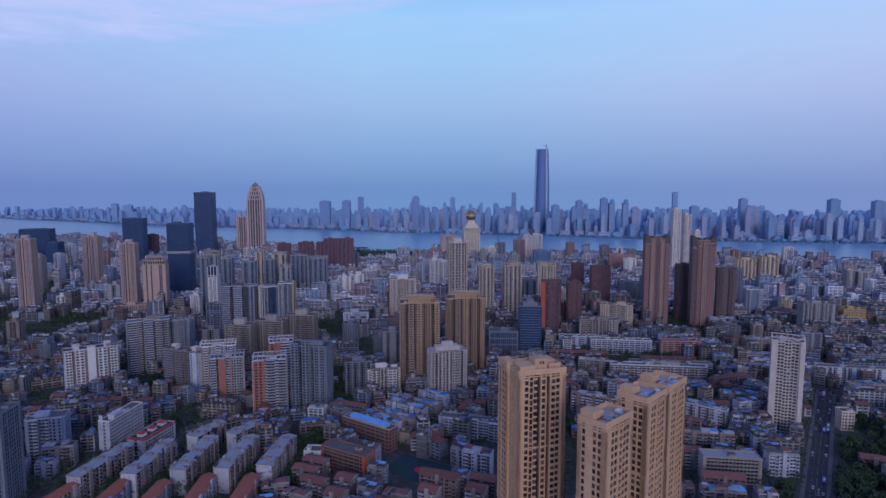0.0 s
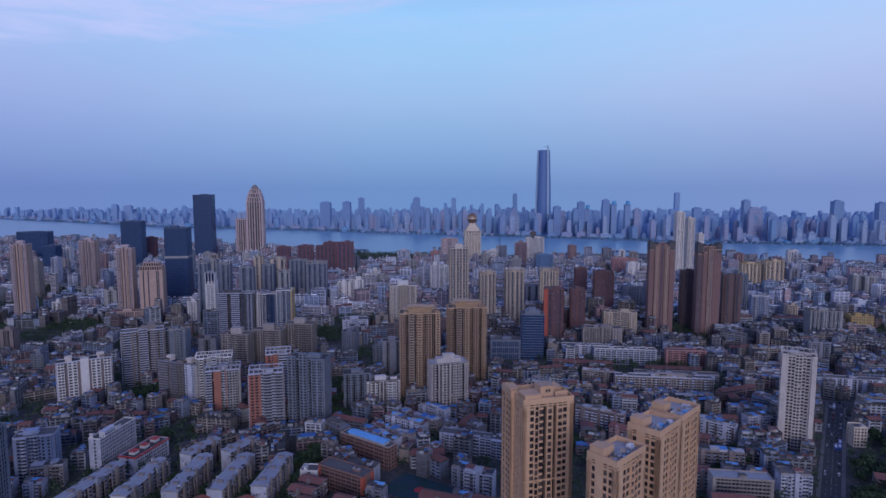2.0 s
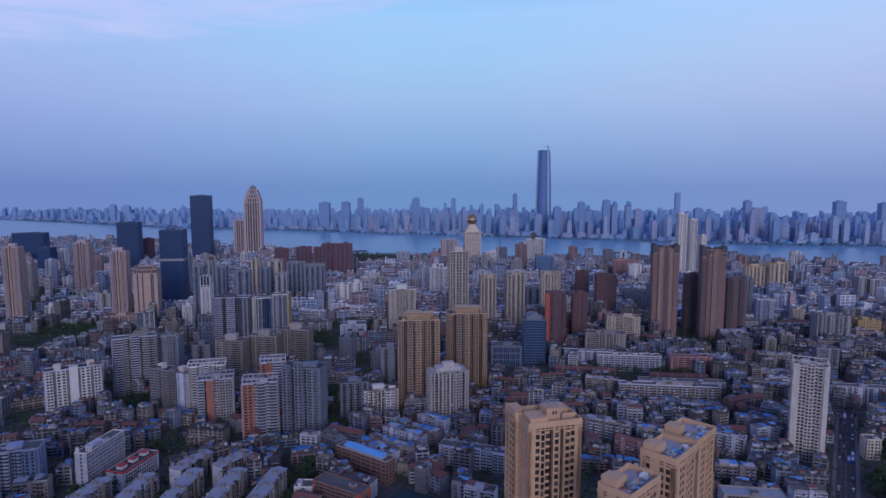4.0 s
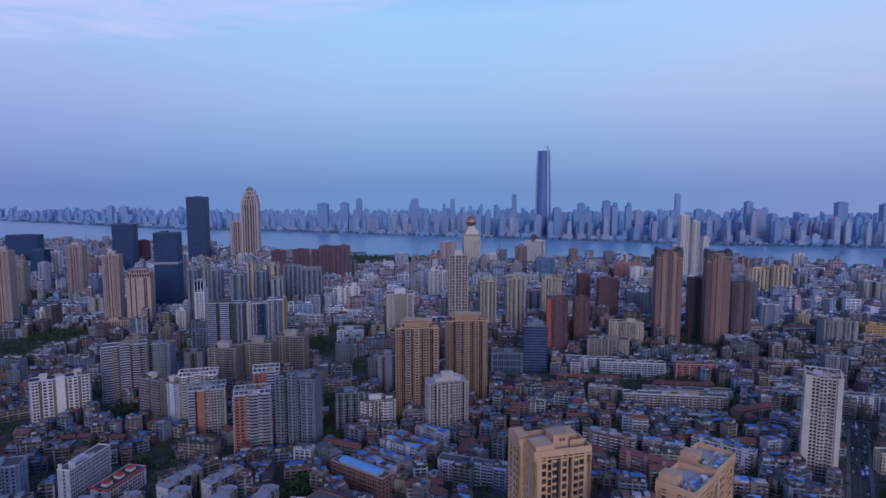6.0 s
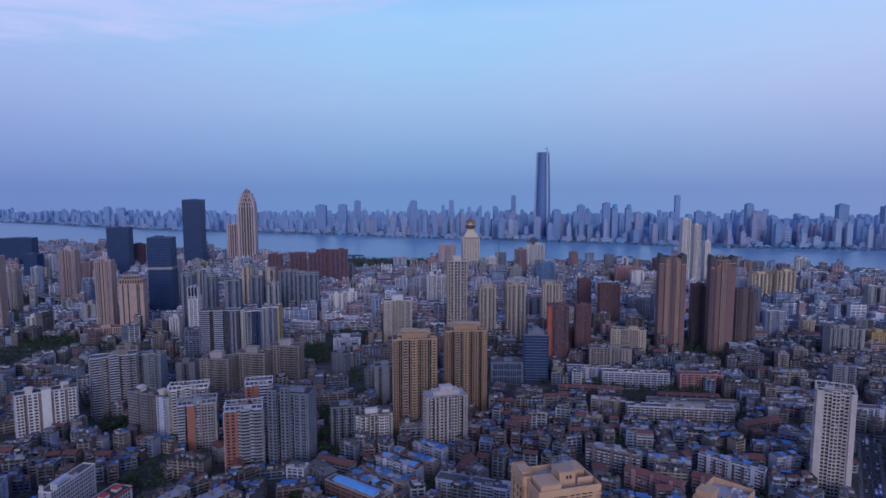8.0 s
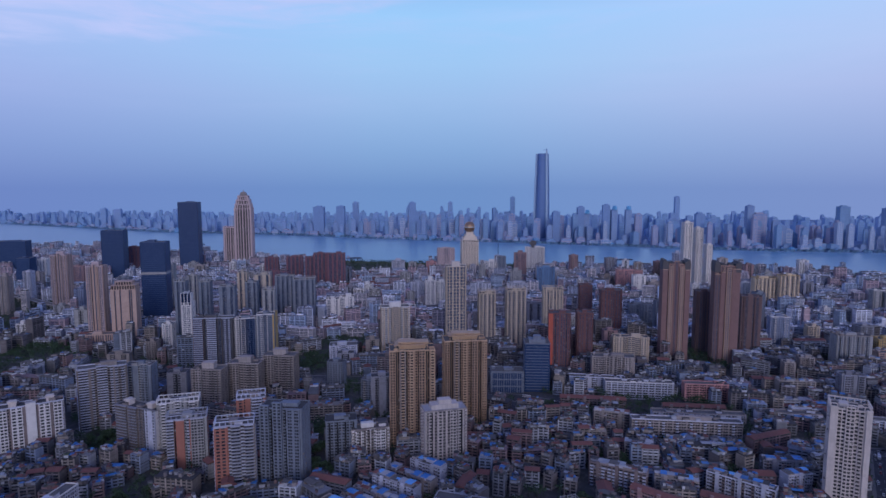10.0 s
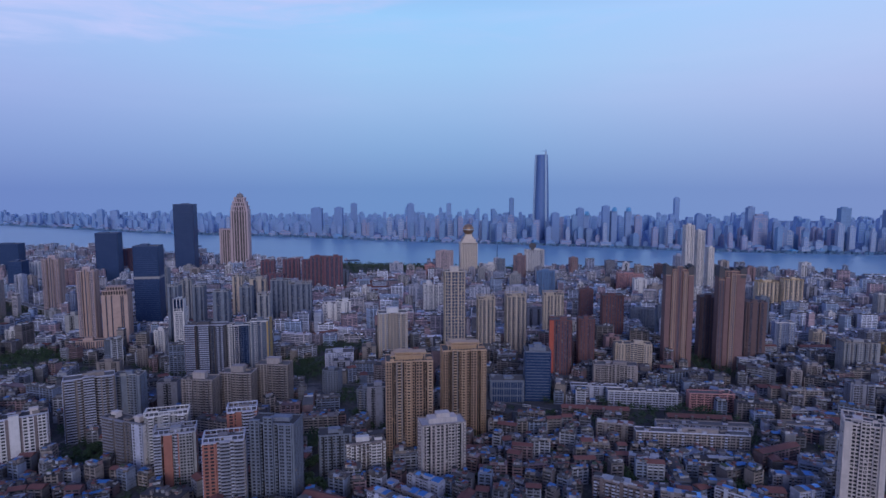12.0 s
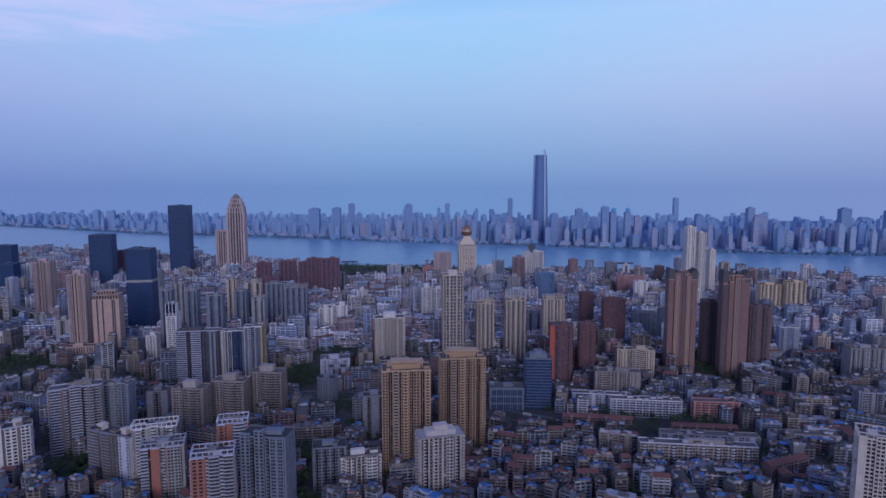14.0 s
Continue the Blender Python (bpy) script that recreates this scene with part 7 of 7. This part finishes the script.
# haze behind the far town, painted as glowing silhouettes in three blue tones


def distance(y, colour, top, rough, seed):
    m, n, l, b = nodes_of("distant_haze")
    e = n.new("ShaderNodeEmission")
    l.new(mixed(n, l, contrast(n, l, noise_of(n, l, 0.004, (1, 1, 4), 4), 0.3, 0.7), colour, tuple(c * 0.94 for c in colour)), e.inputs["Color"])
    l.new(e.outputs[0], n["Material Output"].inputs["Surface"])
    g = Geo()
    x, r = -6400.0, random.Random(seed)
    while x < 6400:
        wide = r.uniform(16, 55)
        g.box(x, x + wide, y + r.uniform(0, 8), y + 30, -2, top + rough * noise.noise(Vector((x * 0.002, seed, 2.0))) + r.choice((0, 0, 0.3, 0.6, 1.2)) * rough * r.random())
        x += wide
    return single("backdrop", g, m, "glowing haze backdrop shaped as a far blue skyline", "backdrop", "structure")


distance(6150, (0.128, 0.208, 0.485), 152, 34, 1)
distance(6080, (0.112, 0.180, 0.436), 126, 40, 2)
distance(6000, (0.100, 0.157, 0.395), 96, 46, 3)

# ---- traffic, boats, river marks ----


def car(colour, kind):
    """A parked-looking car or bus: shell, glazed cabin, four wheels."""
    long, wide, high = (4.5, 1.8, 1.45) if kind == "car" else (10.5, 2.5, 3.0)
    root = thing(kind, {"car": "small family car on the street", "bus": "city bus on the street"}[kind], kind, group="street traffic")
    g = Geo()
    body = high * (0.55 if kind == "car" else 0.85)
    g.prism([(-long / 2, -wide / 2 + 0.2), (-long / 2 + 0.2, -wide / 2), (long / 2 - 0.3, -wide / 2), (long / 2, -wide / 2 + 0.3), (long / 2, wide / 2 - 0.3), (long / 2 - 0.3, wide / 2), (-long / 2 + 0.2, wide / 2), (-long / 2, wide / 2 - 0.2)], 0.3, body)
    shell = part("body", g, colour, root)
    g = Geo()
    if kind == "car":
        lo = [(-long * 0.36, -wide * 0.45), (long * 0.22, -wide * 0.45), (long * 0.22, wide * 0.45), (-long * 0.36, wide * 0.45)]
        g.prism(lo, body, high, [(x * 0.72 - 0.1, y * 0.84) for x, y in lo])
        part("cabin_glass", g, M_GLASS, root)
        g = Geo()
        g.prism([(x * 0.72 - 0.1, y * 0.84) for x, y in lo], high, high + 0.05)
        part("car_roof", g, colour, root)
    else:
        g.box(-long * 0.48, long * 0.48, -wide / 2 - 0.02, wide / 2 + 0.02, 1.3, 2.3)
        part("window_band", g, M_GLASS, root)
        g = Geo()
        g.box(-long * 0.3, long * 0.1, -0.7, 0.7, body, body + 0.35)
        part("roof_unit", g, M_WHITE, root)
    for sx in (-0.31, 0.31):
        for sy in (-1, 1):
            g = Geo()
            ring = [(long * sx + 0.33 * math.cos(k * 0.785), 0.33 + 0.33 * math.sin(k * 0.785)) for k in range(8)]
            q = len(g.v)
            for yy in (sy * wide / 2 - 0.11, sy * wide / 2 + 0.11):
                g.v += [(x, yy, z) for x, z in ring]
            g.f = [(q + i, q + (i + 1) % 8, q + 8 + (i + 1) % 8, q + 8 + i) for i in range(8)] + [tuple(range(q + 7, q - 1, -1)), tuple(range(q + 8, q + 16))]
            g.m = [0] * 10
            part("wheel", g, M_TYRE, root)
    return root


M_TYRE = surface("tyre_rubber", (0.03, 0.03, 0.03), 0.9, 0.1)
CAR_PAINT = [surface("car_%s" % k, c, 0.35, 0.05, patch=0.0) for k, c in (("white", (0.7, 0.7, 0.7)), ("silver", (0.42, 0.43, 0.45)), ("black", (0.03, 0.03, 0.035)), ("red", (0.35, 0.04, 0.03)), ("blue", (0.05, 0.12, 0.4)))]
CARS = [car(c, "car") for c in CAR_PAINT] + [car(CAR_PAINT[0], "bus"), car(CAR_PAINT[4], "bus")]
CAR_USED = [0] * len(CARS)
rng = random.Random(77)


def drive(line, wide, n, ymax):
    for _ in range(n):
        i = rng.randrange(len(line) - 1)
        (x0, y0), (x1, y1) = line[i], line[i + 1]
        if not 330 < y0 < ymax:
            continue
        a, t = math.atan2(y1 - y0, x1 - x0), rng.random()
        o = rng.choice((-0.36, -0.14, 0.14, 0.36)) * wide
        k = rng.choice((0, 0, 0, 0, 1, 1, 1, 2, 2, 3, 4, 0, 1, 2, 5, 6))
        m = pose(x0 + (x1 - x0) * t - math.sin(a) * o, y0 + (y1 - y0) * t + math.cos(a) * o, 0.1, 0, 0, math.degrees(a) + (180 if o > 0 else 0))
        if CAR_USED[k]:
            copy_thing(CARS[k], m)
        else:
            CARS[k].matrix_world = m
        CAR_USED[k] += 1


drive(BOULEVARD, 14, 60, 720)
drive(AVENUE, 22, 46, 1000)
drive(CROSSING, 15, 14, 760)
drive(STREET, 14, 12, 900)


for k, root in enumerate(CARS):
    if not CAR_USED[k]:
        discard(root)


def barge(x, y, rot, long):
    root = thing("barge", "long dark river barge with low deckhouse", "boat", x, y, rot, -1.0)
    g = Geo()
    hull = [(-long / 2, -6), (long / 2 - 9, -6.5), (long / 2, 0), (long / 2 - 9, 6.5), (-long / 2, 6)]
    g.prism(hull, 0, 3.6, [(a * 1.01, b * 1.08) for a, b in hull])
    part("hull", g, M_BARGE, root)
    g = Geo()
    g.box(-long / 2 + 4, -long / 2 + 13, -4, 4, 3.6, 9)
    g.box(-long / 2 + 5, -long / 2 + 11, -3, 3, 9, 11.5)
    part("deckhouse", g, M_OLD[2], root)
    g = Geo()
    for j in range(4):
        u = -long / 2 + 18 + j * (long - 34) / 4
        g.gable(u + 8, 0, 0, 14, 9, 3.6, 1.6, 0)
    part("cargo_cover", g, M_GREY_B, root)


M_BARGE = surface("barge_hull", (0.06, 0.075, 0.12), 0.7, 0.3)
barge(690, 2290, -4, 70)
barge(-1150, 2900, 8, 48)
barge(-330, 2340, 6, 60)

# lattice mast on the near bank
mast = thing("lattice_mast", "slim steel lattice mast by the river", "mast", 190, 2010, 0)
for k in range(3):
    a = k * 2.094
    g = Geo()
    g.prism(ring_of(4 * math.cos(a), 4 * math.sin(a), 0.7, 5), 0, 95, ring_of(0.5 * math.cos(a), 0.5 * math.sin(a), 0.3, 5))
    part("leg", g, M_SLATE, mast)
for j in range(12):
    g = Geo()
    z = 6 + j * 7.2
    r = 4 - 3.5 * z / 95
    for k in range(3):
        a, b = k * 2.094, (k + 1) * 2.094
        g.prism([(r * math.cos(a), r * math.sin(a)), (r * math.cos(b), r * math.sin(b)), (r * math.cos(b) * 0.9, r * math.sin(b) * 0.9), (r * math.cos(a) * 0.9, r * math.sin(a) * 0.9)], z, z + 0.6)
    part("brace", g, M_SLATE, mast)

# white double arch in the river park
arch = thing("park_arch", "white double arch canopy in the river park", "canopy", 437, 1905, 0)
for sx in (-1, 1):
    g = Geo()
    for k in range(8):
        a0, a1 = math.pi * k / 8, math.pi * (k + 1) / 8
        q = len(g.v)
        for a in (a0, a1):
            for r in (8.0, 9.6):
                for y in (-4.0, 4.0):
                    g.v.append((sx * 9.4 + r * math.cos(a), y, r * math.sin(a) * 1.1))
        g.f += [(q, q + 4, q + 5, q + 1), (q + 2, q + 3, q + 7, q + 6), (q, q + 2, q + 6, q + 4), (q + 1, q + 5, q + 7, q + 3)]
        g.m += [0] * 4
    part("arch", g, M_IVORY, arch)

# dark round emblem on the white tower by the river
sign = thing("emblem", "dark eight-sided emblem on the tower roof edge", "sign", 278, 1846, -5, 91.1)
g = Geo()
ring = [(11 * math.cos(i * 0.785 + 0.39), 4 + 9 + 9 * math.sin(i * 0.785 + 0.39)) for i in range(8)]
k = len(g.v)
g.v += [(x, -1.0, z) for x, z in ring] + [(x, 1.0, z) for x, z in ring]
g.f += [tuple(range(8)), tuple(range(15, 7, -1))] + [(i, 8 + i, 8 + (i + 1) % 8, (i + 1) % 8) for i in range(8)]
g.m += [0] * 10
part("disc", g, M_CHAR, sign)
g = Geo()
g.box(-4, 4, -0.8, 0.8, 0, 6)
part("stand", g, M_CHAR, sign)
